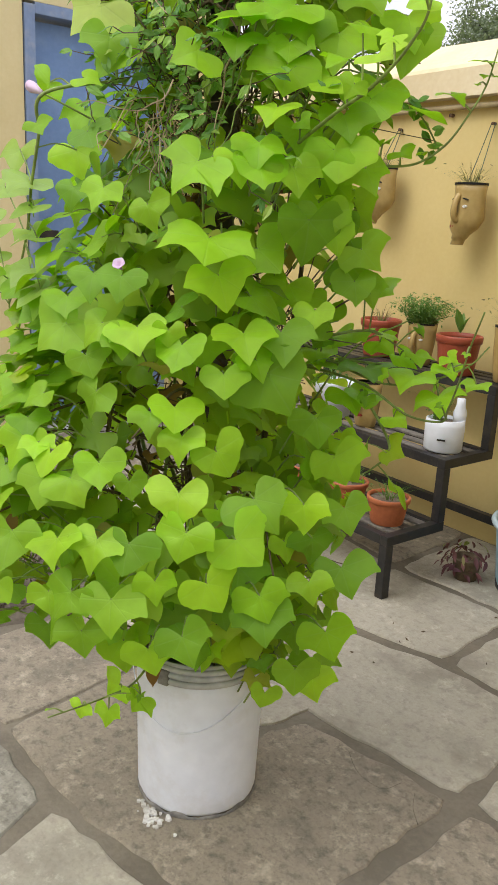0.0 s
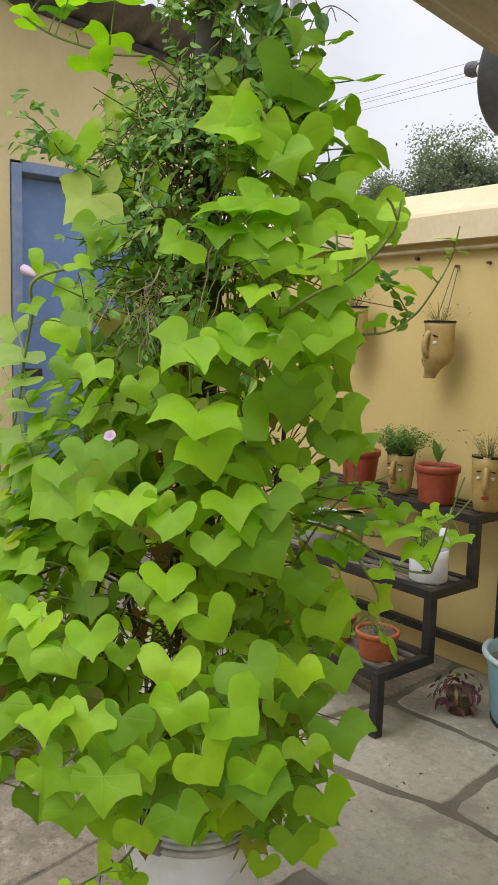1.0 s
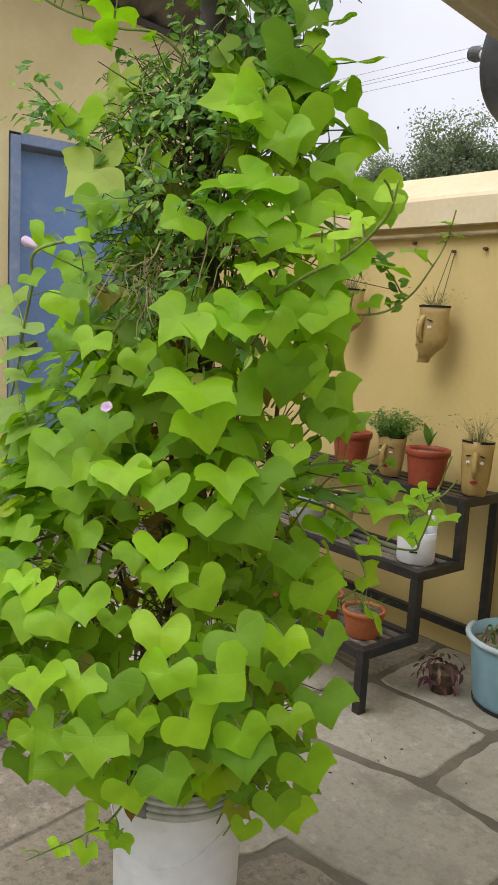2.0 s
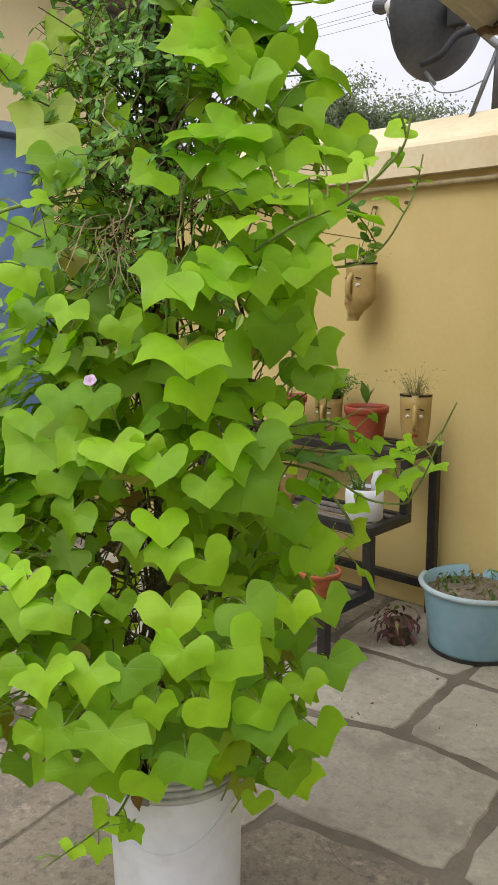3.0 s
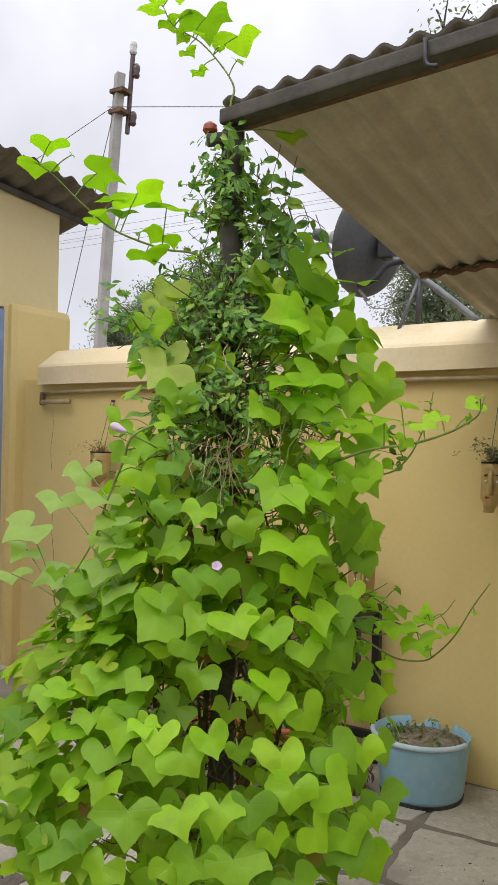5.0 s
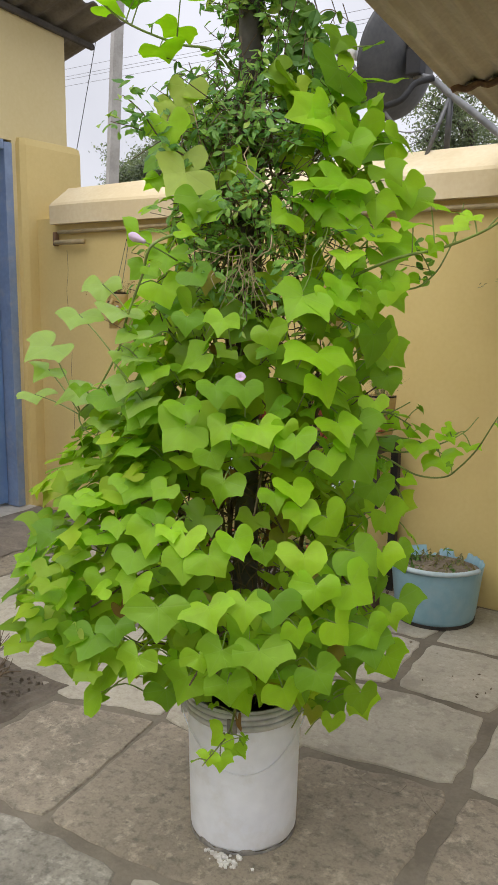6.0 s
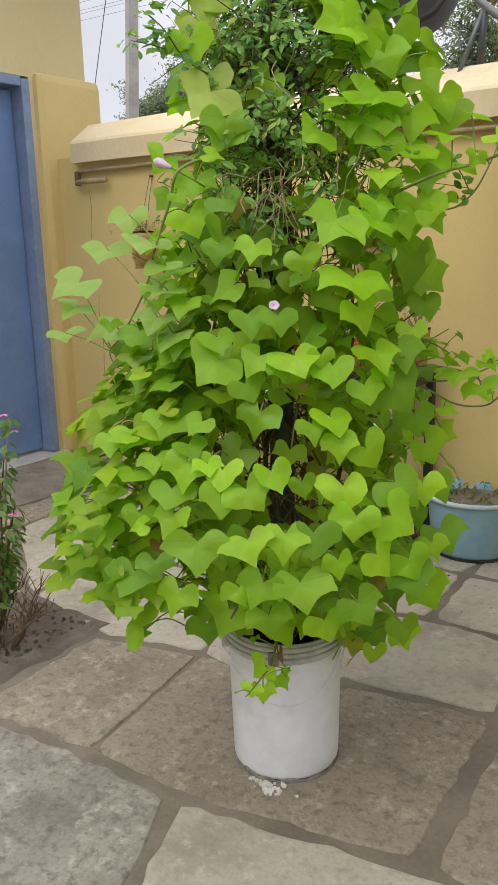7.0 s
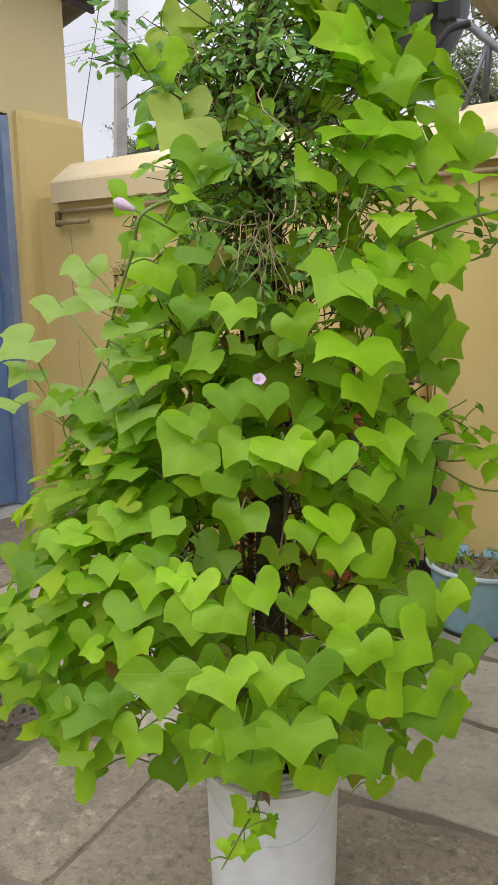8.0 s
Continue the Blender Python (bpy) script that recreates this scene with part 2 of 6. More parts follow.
M_TUB = mat("faded blue plastic", (0.28, 0.47, 0.57), (0.22, 0.39, 0.49), rough=0.42, scale=4, grain=30, bump=0.04, spots=(0.36, 0.46, 0.50), spot_scale=6, spot_amount=0.4)
M_TUBRIM = mat("sun bleached blue plastic", (0.52, 0.63, 0.68), (0.40, 0.53, 0.60), rough=0.45, scale=5)
M_TERRA = mat("terracotta red plastic", (0.36, 0.075, 0.035), (0.27, 0.055, 0.028), rough=0.45, scale=7, bump=0.06, spots=(0.38, 0.14, 0.08), spot_scale=9, spot_amount=0.3)
M_ORANGE = mat("orange clay", (0.46, 0.14, 0.05), (0.34, 0.10, 0.04), rough=0.6, scale=9)
M_TAN = mat("tan painted bottle", (0.44, 0.315, 0.115), (0.36, 0.25, 0.085), rough=0.4, scale=8, bump=0.05, spots=(0.30, 0.19, 0.06), spot_scale=8, spot_amount=0.35)
M_PAINT_BLACK = mat("black paint", (0.012, 0.012, 0.012), rough=0.5)
M_PAINT_RED = mat("red paint", (0.33, 0.035, 0.025), rough=0.5)
M_SHEET = mat("weathered cement sheet", (0.60, 0.55, 0.45), (0.48, 0.435, 0.345), rough=0.85, scale=2.5, grain=60, bump=0.15, spots=(0.34, 0.295, 0.22), spot_scale=3.5, spot_amount=0.45)
M_SHEET_EDGE = mat("dark weathered sheet edge", (0.065, 0.06, 0.055), (0.11, 0.10, 0.088), rough=0.9, scale=9, bump=0.3)
M_EAVE = mat("dark old cement sheet", (0.20, 0.18, 0.15), (0.13, 0.115, 0.095), rough=0.9, scale=4, grain=60, bump=0.2, spots=(0.09, 0.08, 0.065), spot_scale=3.5, spot_amount=0.5)
M_RUST = mat("rust stained timber", (0.20, 0.115, 0.06), (0.09, 0.055, 0.035), rough=0.85, scale=12, bump=0.3)
M_POST = mat("weathered dark post", (0.11, 0.10, 0.085), (0.055, 0.05, 0.042), rough=0.85, scale=12, bump=0.3)
M_DISH = mat("dark grey painted dish", (0.055, 0.058, 0.063), (0.09, 0.092, 0.095), rough=0.5, scale=6, bump=0.05, spots=(0.14, 0.14, 0.14), spot_scale=7, spot_amount=0.3)
M_DISH_DARK = mat("dark mount steel", (0.02, 0.021, 0.023), (0.035, 0.035, 0.037), rough=0.75, scale=9)
M_GALV = mat("grey galvanised pipe", (0.13, 0.135, 0.145), (0.20, 0.205, 0.21), rough=0.5, metal=0.2, scale=14)
M_LNB = mat("white weathered plastic", (0.7, 0.7, 0.68), (0.55, 0.55, 0.53), rough=0.5)
M_PVC = mat("cream pvc conduit", (0.46, 0.37, 0.21), (0.34, 0.27, 0.15), rough=0.6, scale=12)
M_CONCRETE = mat("pale concrete pole", (0.45, 0.44, 0.42), (0.34, 0.33, 0.31), rough=0.85, scale=5)
M_CERAMIC = mat("brown ceramic insulator", (0.075, 0.045, 0.043), (0.12, 0.085, 0.08), rough=0.3)
M_WIRE = mat("dark wire", (0.05, 0.05, 0.055), rough=0.6)
# lighter grey puts haze into the far wires; the dish cable shares it
M_WIRE_FAR = mat("pale grey and hazed cable", (0.26, 0.26, 0.28), rough=0.6)
M_STEM = mat("green vine stem", (0.24, 0.34, 0.075), (0.17, 0.22, 0.06), rough=0.6, scale=30)
M_STEM_DARK = mat("brown woody stem", (0.085, 0.06, 0.035), (0.15, 0.11, 0.065), rough=0.85, scale=40, bump=0.3)
M_DRY = mat("dry straw stem", (0.44, 0.35, 0.21), (0.30, 0.23, 0.13), rough=0.85, scale=30)
M_STRING = mat("green twine", (0.10, 0.14, 0.10), rough=0.8)
M_FLOWER = mat("pale lilac petal", (0.64, 0.50, 0.64), (0.52, 0.35, 0.53), rough=0.6, scale=30)
M_PINK = mat("pink petal", (0.72, 0.22, 0.50), (0.60, 0.15, 0.42), rough=0.6, scale=30)
M_LEAF = leaf_mat("vine leaf", (0.165, 0.345, 0.014), (0.36, 0.60, 0.025), (0.40, 0.44, 0.06), False, worn=0.02, veins=True)
# lime of young leaves, also put on others to paint them brighter lit
M_LEAF_LIME = leaf_mat("young and brightened lime leaf", (0.30, 0.56, 0.016), (0.43, 0.70, 0.03), (0.45, 0.70, 0.05), False, worn=0.02, veins=True)
M_LEAF_YELLOW = leaf_mat("yellowing and backlit vine leaf", (0.44, 0.57, 0.10), (0.52, 0.64, 0.14), (0.52, 0.60, 0.14), False, worn=0.02, veins=True)
# base colour paled to hold the sky's sheen on upturned leaves
M_LEAF_SHEEN = leaf_mat("glossy vine leaf paled by sheen", (0.30, 0.45, 0.08), (0.40, 0.56, 0.12), (0.42, 0.56, 0.13), False, rough=0.38, worn=0.02, veins=True)
M_LEAF_MASS = leaf_mat("vine leaf mass", (0.17, 0.305, 0.014), (0.385, 0.55, 0.03), (0.32, 0.28, 0.05), True, worn=0.05)
M_LEAF_DARK = leaf_mat("small creeper leaf", (0.082, 0.22, 0.043), (0.245, 0.44, 0.066), (0.33, 0.46, 0.08), True, through=0.32, worn=0.10)
M_LEAF_FERN = leaf_mat("feathery leaf", (0.07, 0.17, 0.03), (0.16, 0.28, 0.06), (0.2, 0.25, 0.07), True, through=0.3)
M_LEAF_GREY = leaf_mat("dusty grass leaf", (0.17, 0.18, 0.09), (0.30, 0.27, 0.14), (0.20, 0.13, 0.06), True, through=0.3, worn=0.2)
M_LEAF_SUCCULENT = leaf_mat("grey green succulent", (0.07, 0.11, 0.06), (0.16, 0.20, 0.10), (0.25, 0.14, 0.08), True, through=0.15, worn=0.12)
M_LEAF_PURPLE = leaf_mat("purple leaf", (0.10, 0.035, 0.05), (0.22, 0.09, 0.10), (0.30, 0.36, 0.10), True, through=0.25, worn=0.15)
M_LEAF_BROWN = leaf_mat("withered leaf", (0.20, 0.10, 0.035), (0.30, 0.17, 0.06), (0.30, 0.2, 0.1), True, through=0.3)
# greens greyed and lightened to paint distance haze into the crowns
M_TREE = leaf_mat("hazed far tree leaf", (0.12, 0.155, 0.105), (0.23, 0.27, 0.19), (0.30, 0.33, 0.25), True, through=0.35, worn=0.1)
M_BARK = mat("bark", (0.12, 0.10, 0.08), (0.07, 0.06, 0.05), rough=0.9, scale=12, bump=0.4)

# ---- mesh helpers ----


def part(name, bm, material, parent=None, label="", smooth=False):
    me = bpy.data.meshes.new(name)
    bm.to_mesh(me)
    bm.free()
    for m in material if isinstance(material, (list, tuple)) else [material]:
        me.materials.append(m)
    if smooth:
        me.polygons.foreach_set("use_smooth", [True] * len(me.polygons))
    ob = new(name, me)
    if parent is not None:
        ob.parent = parent
    if label:
        ob["label"] = label
    return ob


def raw(name, verts, faces, material, parent=None, label="", smooth=False):
    me = bpy.data.meshes.new(name)
    me.from_pydata(verts, [], faces)
    me.materials.append(material)
    if smooth:
        me.polygons.foreach_set("use_smooth", [True] * len(me.polygons))
    ob = new(name, me)
    if parent is not None:
        ob.parent = parent
    if label:
        ob["label"] = label
    return ob


def thing(name, place, label, category, group="", turn=0.0):
    ob = new(name)
    ob.empty_display_size = 0.05
    ob.matrix_world = pose(*place, 0, 0, turn)
    return tagged(ob, label, category, group)


def box(bm, lo, hi, bevel=0.004, m=None):
    got = bmesh.ops.create_cube(bm, size=1)["verts"]
    lo, hi = Vector(lo), Vector(hi)
    t = Matrix.Translation((lo + hi) / 2) @ Matrix.Diagonal((*(hi - lo), 1))
    bmesh.ops.transform(bm, matrix=(m @ t) if m else t, verts=got)
    if bevel:
        edges = list({e for v in got for e in v.link_edges})
        bmesh.ops.bevel(bm, geom=edges, offset=bevel, segments=2, profile=0.6, affect="EDGES")
    return bm


def boxed(lo, hi, bevel=0.004, m=None):
    return box(bmesh.new(), lo, hi, bevel, m)


def lathe(profile, seg=32, squash=(1, 1), wave=None):
    """A closed band of rings turned round z; profile: (radius, height) rows."""
    bm = bmesh.new()
    rings = []
    for r, z in profile:
        ring = []
        for k in range(seg):
            a = 2 * math.pi * k / seg
            q = r * (1 + (wave(a, z) if wave else 0))
            ring.append(bm.verts.new((q * math.cos(a) * squash[0], q * math.sin(a) * squash[1], z)))
        rings.append(ring)
    for p, q in zip(rings, rings[1:]):
        for k in range(seg):
            bm.faces.new((p[k], p[(k + 1) % seg], q[(k + 1) % seg], q[k]))
    for ring in (rings[0], rings[-1]):
        if len(ring) > 2:
            try:
                bm.faces.new(ring)
            except ValueError:
                pass
    bmesh.ops.recalc_face_normals(bm, faces=bm.faces)
    return bm


def spline(points, steps=6):
    """Points of a smooth line through the given ones."""
    pts = [Vector(p) for p in points]
    if len(pts) < 3:
        return pts
    ext = [pts[0] * 2 - pts[1], *pts, pts[-1] * 2 - pts[-2]]
    out = []
    for i in range(1, len(ext) - 2):
        a, b, c, d = ext[i - 1:i + 3]
        for k in range(steps):
            t = k / steps
            out.append(0.5 * (2 * b + (c - a) * t + (2 * a - 5 * b + 4 * c - d) * t * t + (3 * b - a - 3 * c + d) * t ** 3))
    out.append(pts[-1])
    return out


def tube_into(verts, faces, pts, r0, r1=None, seg=5):
    r1 = r0 if r1 is None else r1
    base = len(verts)
    n = len(pts)
    for i, p in enumerate(pts):
        d = (pts[min(i + 1, n - 1)] - pts[max(i - 1, 0)]).normalized()
        u = d.orthogonal().normalized() if i == 0 else (u - d * u.dot(d)).normalized()
        v = d.cross(u)
        r = r0 + (r1 - r0) * i / max(1, n - 1)
        for k in range(seg):
            a = 2 * math.pi * k / seg
            verts.append(tuple(p + (u * math.cos(a) + v * math.sin(a)) * r))
    for i in range(n - 1):
        for k in range(seg):
            a, b = base + i * seg + k, base + i * seg + (k + 1) % seg
            faces.append((a, b, b + seg, a + seg))
    faces.append(tuple(base + k for k in reversed(range(seg))))
    faces.append(tuple(base + (n - 1) * seg + k for k in range(seg)))


def tube(name, points, r0, material, parent=None, r1=None, seg=8, steps=6, label=""):
    v, f = [], []
    tube_into(v, f, spline(points, steps), r0, r1, seg)
    return raw(name, v, f, material, parent, label, smooth=True)


# ---- floor of irregular flagstones, and the ground they lie in ----
ground = raw("ground", [(-250, -250, -0.006), (250, -250, -0.006), (250, 250, -0.006), (-250, 250, -0.006)], [(0, 1, 2, 3)], M_GROUT)
tagged(ground, "worn grey cement between irregular stone slabs", "ground", kind="structure")
floor = tagged(new("floor"), "courtyard floor of irregular grey flagstones with cement joints", "floor", kind="structure")

CORNERS = {
    "a": (-1.515, 0.925), "b": (-1.60, 1.48), "c": (-1.22, 0.93), "d": (-0.66, 1.06), "e": (-0.71, 1.67), "g": (-1.14, 1.59), "h": (-1.16, 1.45),
    "i": (-1.98, 1.38), "j": (-1.95, 0.87), "k": (-1.41, 2.01), "l": (-1.11, 2.10), "m": (-0.76, 2.10), "n": (-1.15, 2.52), "o": (-1.66, 2.49),
    "p": (-1.74, 1.96), "q": (-2.50, 0.82), "r": (-2.42, 1.45), "s": (-2.35, 1.98), "u": (-0.95, 0.30), "v": (-1.90, 0.28), "w": (-0.15, 1.05),
    "x": (-0.12, 1.70), "y": (-0.10, 2.16), "aa": (-0.68, 2.56), "ab": (0.05, 2.56), "ac": (-2.32, 2.56), "ad": (-3.05, 1.88), "ae": (-3.12, 2.60),
}
CORNERS.update({
    "af": (-3.20, 0.80), "ag": (-3.92, 1.80), "ah": (-3.92, 2.66), "ai": (-3.92, 3.0), "aj": (-3.2, 3.0), "ak": (-2.36, 3.0), "al": (-1.71, 3.0),
    "am": (-1.13, 3.0), "an": (-0.6, 3.0), "ao": (0.1, 3.0), "ap": (-0.2, 0.30), "aq": (-3.92, 0.75), "ar": (-3.2, -0.4), "as": (-2.1, -0.5),
    "at": (-0.9, -0.5), "au": (-0.1, -0.5), "av": (0.9, -0.5), "aw": (0.8, 0.32), "ax": (0.75, 1.1), "ay": (0.85, 1.75), "az": (0.9, 2.3), "ba": (0.9, 3.0),
})
SLABS = [
    ("acdeghb", 0), ("jabi", 0), ("bhgemlkp", 1), ("pklno", 1), ("lm,aa,n", 1), ("exym", 1), ("dwxe", 0), ("cu,ap,wd", 1), ("jvuca", 2), ("ibpsr", 1),
    ("spo,ac", 1), ("rs,ac,ae,ad", 1), ("qr,ad,af", 0), ("ad,ae,ah,ag", 0), ("on,am,al", 1), ("n,aa,an,am", 1), ("ac,o,al,ak", 0), ("ae,ac,ak,aj", 0),
    ("ah,ae,aj,ai", 0), ("aa,ab,ao,an", 0), ("my,ab,aa", 1), ("qv,as,ar,af", 2), ("af,ad,ag,aq", 0), ("v,u,at,as", 2), ("u,ap,au,at", 0),
    ("ap,aw,av,au", 0), ("ap,aw,ax,w", 1), ("w,ax,ay,x", 0), ("x,ay,az,y", 1), ("y,az,ba,ao,ab", 0), ("vqj", 2),
]


def corner_names(text):
    names, bits = [], text.split(",")
    for bit in bits:
        names += [bit] if bit in CORNERS else list(bit)
    return names


def slab_mesh(points, rng, insets, thick=0.03):
    """One stone: uneven outline set in from the joint's middle, rounded shoulder, thickness."""
    n = len(points)
    area = sum(points[i].x * points[(i + 1) % n].y - points[(i + 1) % n].x * points[i].y for i in range(n))
    if area < 0:
        points, insets = points[::-1], insets[-2::-1] + insets[-1:]
    outline = []
    for i in range(n):
        p, q, o, z = points[i], points[(i + 1) % n], points[i - 1], points[(i + 2) % n]

        d0, d1, d2 = (p - o).normalized(), (q - p).normalized(), (z - q).normalized()
        i0, i1, i2 = insets[i - 1], insets[i], insets[(i + 1) % n]
        n0, n1, n2 = (Vector((-d.y, d.x)) for d in (d0, d1, d2))

        def meet(at, ma, ia, mb, ib):
            det = ma.x * mb.y - ma.y * mb.x
            if abs(det) < 0.15:
                return at + (ma * ia + mb * ib) / 2
            return at + Vector((ia * mb.y - ib * ma.y, ib * ma.x - ia * mb.x)) / det
        s, e = meet(p, n0, i0, n1, i1), meet(q, n1, i1, n2, i2)
        k = max(4, int((e - s).length / 0.045))
        for j in range(k):
            f = j / k
            w = 0.0 if j == 0 else rng.uniform(-0.007, 0.007) + 0.006 * noise.noise((s.x * 3 + f * 4, s.y * 3, 0))
            c = s.lerp(e, f) + n1 * w * (0.4 if i1 < 0.01 else 1.0)
            if j == 0:
                c += (n0 + n1).normalized() * 0.010
            outline.append(c)
    mid = sum(outline, Vector((0, 0))) / len(outline)
    bm = bmesh.new()
    rings = []
    for z, shrink in ((-thick, 0.0), (-0.005, 0.0), (-0.001, 0.004), (0.0, 0.012)):
        rings.append([bm.verts.new((*(c + (mid - c).normalized() * shrink), z)) for c in outline])
    m = len(outline)
    for a, b in zip(rings, rings[1:]):
        for i in range(m):
            bm.faces.new((a[i], a[(i + 1) % m], b[(i + 1) % m], b[i]))
    bm.faces.new(rings[-1])
    return bm


NARROW = [{"a", "b"}, {"b", "h"}, {"p", "b"}]
slab_rng = random.Random(5)
for text, kind in SLABS:
    names = corner_names(text)
    pts = [Vector(CORNERS[k]) for k in names]
    wide = [0.005 if {k, m} in NARROW else 0.026 if {k, m} == {"d", "e"} else 0.017 for k, m in zip(names, names[1:] + names[:1])]
    part("flagstone", slab_mesh(pts, slab_rng, wide), (M_STONE, M_STONE_PALE, M_STONE_ROUGH)[kind], floor)

M_CRACK = mat("dark crack", (0.11, 0.095, 0.072), rough=0.95)
for pts in (((-0.98, 1.58), (-0.93, 1.55), (-0.89, 1.54), (-0.84, 1.55), (-0.83, 1.60)), ((-0.79, 1.60), (-0.76, 1.56), (-0.72, 1.53)), ((-2.05, 1.62), (-1.96, 1.70), (-1.88, 1.69), (-1.80, 1.78))):
    tube("crack", [(x, y, -0.0006) for x, y in pts], 0.0009, M_CRACK, floor, seg=5, steps=5, label="fine crack in the stone")

# ---- boundary wall with its coping ----
WALL_Y = 3.0


def wall_profile(name, rows, x0, x1, material, label, kind="structure", category="wall", bumpy=0.0):
    """A long body along x with the section rows of (y, z)."""
    n = 60
    verts, faces = [], []
    for i in range(n + 1):
        x = x0 + (x1 - x0) * i / n
        for y, z in rows:
            verts.append((x, y + bumpy * noise.noise((x * 1.7, y * 5, z * 5)), z + bumpy * noise.noise((x * 1.3 + 9, y * 5, z * 5))))
    k = len(rows)
    for i in range(n):
        for j in range(k):
            a, b = i * k + j, i * k + (j + 1) % k
            faces.append((a, a + k, b + k, b))
    faces.append(tuple(range(k)))
    faces.append(tuple(n * k + j for j in reversed(range(k))))
    ob = raw(name, verts, faces, material)
    return tagged(ob, label, category, kind=kind)


wall_profile("wall_north", [(WALL_Y, -0.02), (WALL_Y + 0.2, -0.02), (WALL_Y + 0.2, 1.74), (WALL_Y, 1.74)], -4.05, 3.6, M_WALL, "yellow plastered boundary wall of the courtyard")
wall_profile("coping", [(2.945, 1.700), (3.25, 1.700), (3.25, 1.80), (3.17, 1.918), (3.10, 1.922), (2.955, 1.815), (2.945, 1.80)], -3.70, 3.6, M_COPING, "pale cream sloped coping along the boundary wall", category="coping", bumpy=0.008)

for pts in (((-3.62, 1.56), (-3.615, 1.44), (-3.63, 1.33), (-3.62, 1.20)), ((-3.60, 0.98), (-3.61, 0.85), (-3.59, 0.70), (-3.60, 0.52))):
    tube("crack", [(x, WALL_Y - 0.0002, z) for x, z in pts], 0.0011, M_CRACK, floor, seg=5, steps=5, label="hairline crack in the plaster")

# ---- building with the blue door ----
DOOR_X = -3.90
bm = bmesh.new()
box(bm, (DOOR_X - 0.25, 2.86, -0.02), (DOOR_X, 3.28, 2.10), 0.0)
box(bm, (DOOR_X - 0.25, 1.55, 2.165), (DOOR_X, 3.28, 2.86), 0.0)
box(bm, (DOOR_X - 0.25, 2.86, 2.10), (DOOR_X, 3.28, 2.165), 0.0)
box(bm, (DOOR_X - 0.25, -3.0, -0.02), (DOOR_X, 2.02, 2.165), 0.0)
box(bm, (DOOR_X - 0.25, -3.0, 2.165), (DOOR_X, 1.55, 2.86), 0.0)
box(bm, (DOOR_X - 3.0, 3.08, -0.02), (DOOR_X - 0.25, 3.28, 2.86), 0.0)
wall_w = part("wall_west", bm, M_WALL_HOUSE)
tagged(wall_w, "yellow plastered house wall with a door opening", "wall", kind="structure")
pil = part("pillar", boxed((DOOR_X - 0.24, 2.885, -0.02), (DOOR_X + 0.035, 3.375, 2.20), 0.05), M_WALL)
tagged(pil, "rounded yellow plaster pillar at the house corner", "pillar", kind="structure")

door = thing("door_1", (DOOR_X, 2.30, 0.04), "closed blue painted steel door in a grey-blue frame", "door")
door["kind"] = "structure"
y0, y1 = 2.055 - 2.30, 2.855 - 2.30
part("frame_post", boxed((-0.16, y1 - 0.055, 0), (0.012, y1, 2.11), 0.004), M_BLUE_FRAME, door)
part("frame_post", boxed((-0.16, y0 - 0.03, 0), (0.012, y0 + 0.025, 2.11), 0.004), M_BLUE_FRAME, door)
part("frame_head", boxed((-0.16, y0 + 0.025, 2.07), (0.010, y1 - 0.055, 2.122), 0.004), M_BLUE_FRAME, door)
leaf_panel = part("door_leaf", boxed((-0.12, y0 + 0.03, 0.015), (-0.075, y1 - 0.06, 2.055), 0.003), M_BLUE, door, "blue steel sheet")
part("bolt", boxed((-0.072, y0 + 0.03, 1.02), (-0.05, y0 + 0.16, 1.06), 0.003), M_BLACK, leaf_panel, "black sliding bolt")
sill = part("sill", boxed((DOOR_X - 0.16, 1.98, -0.01), (DOOR_X + 0.10, 2.90, 0.035), 0.008), M_THRESH)
tagged(sill, "pale stone door sill at floor level", "sill", kind="structure")


def corrugated(name, x0, x1, y0, y1, z_of, pitch, amp, thick, material, edge, steps=7):
    """A corrugated sheet with ridges along y: under side, upper side and edges."""
    nx = int((x1 - x0) / pitch * 10)
    verts, faces = [], []
    for side in (0, 1):
        for j in range(steps + 1):
            y = y0 + (y1 - y0) * j / steps
            for i in range(nx + 1):
                x = x0 + (x1 - x0) * i / nx
                verts.append((x, y, z_of(x, y) + amp * math.sin(2 * math.pi * (x - x0) / pitch) + side * thick))
    w = nx + 1
    top = (steps + 1) * w
    for j in range(steps):
        for i in range(nx):
            a = j * w + i
            faces.append((a, a + w, a + w + 1, a + 1))
            faces.append((top + a, top + a + 1, top + a + w + 1, top + a + w))
    for i in range(nx):
        faces.append((i, i + 1, top + i + 1, top + i))
        a = steps * w + i
        faces.append((a + 1, a, top + a, top + a + 1))
    for j in range(steps):
        a, b = j * w, j * w + nx
        faces.append((a + w, a, top + a, top + a + w))
        faces.append((b, b + w, top + b + w, top + b))
    ob = raw(name, verts, faces, material, smooth=False)
    if edge:
        ob.data.materials.append(edge)
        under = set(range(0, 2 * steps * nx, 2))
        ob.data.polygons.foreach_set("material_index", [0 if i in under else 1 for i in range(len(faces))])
    return ob


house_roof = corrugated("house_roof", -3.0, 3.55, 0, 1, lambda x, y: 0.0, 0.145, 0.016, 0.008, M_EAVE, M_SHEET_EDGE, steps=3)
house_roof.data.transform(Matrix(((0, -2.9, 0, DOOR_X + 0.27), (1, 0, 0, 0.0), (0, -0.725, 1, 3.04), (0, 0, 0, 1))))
fascia = part("fascia", boxed((DOOR_X + 0.002, -3.0, 2.915), (DOOR_X + 0.03, 3.50, 2.948), 0.004), M_SHEET_EDGE)
fall = Matrix(((1, 0, 0, 0), (0, 1, 0, 0), (0, -0.08, 1, 0.158), (0, 0, 0, 1)))
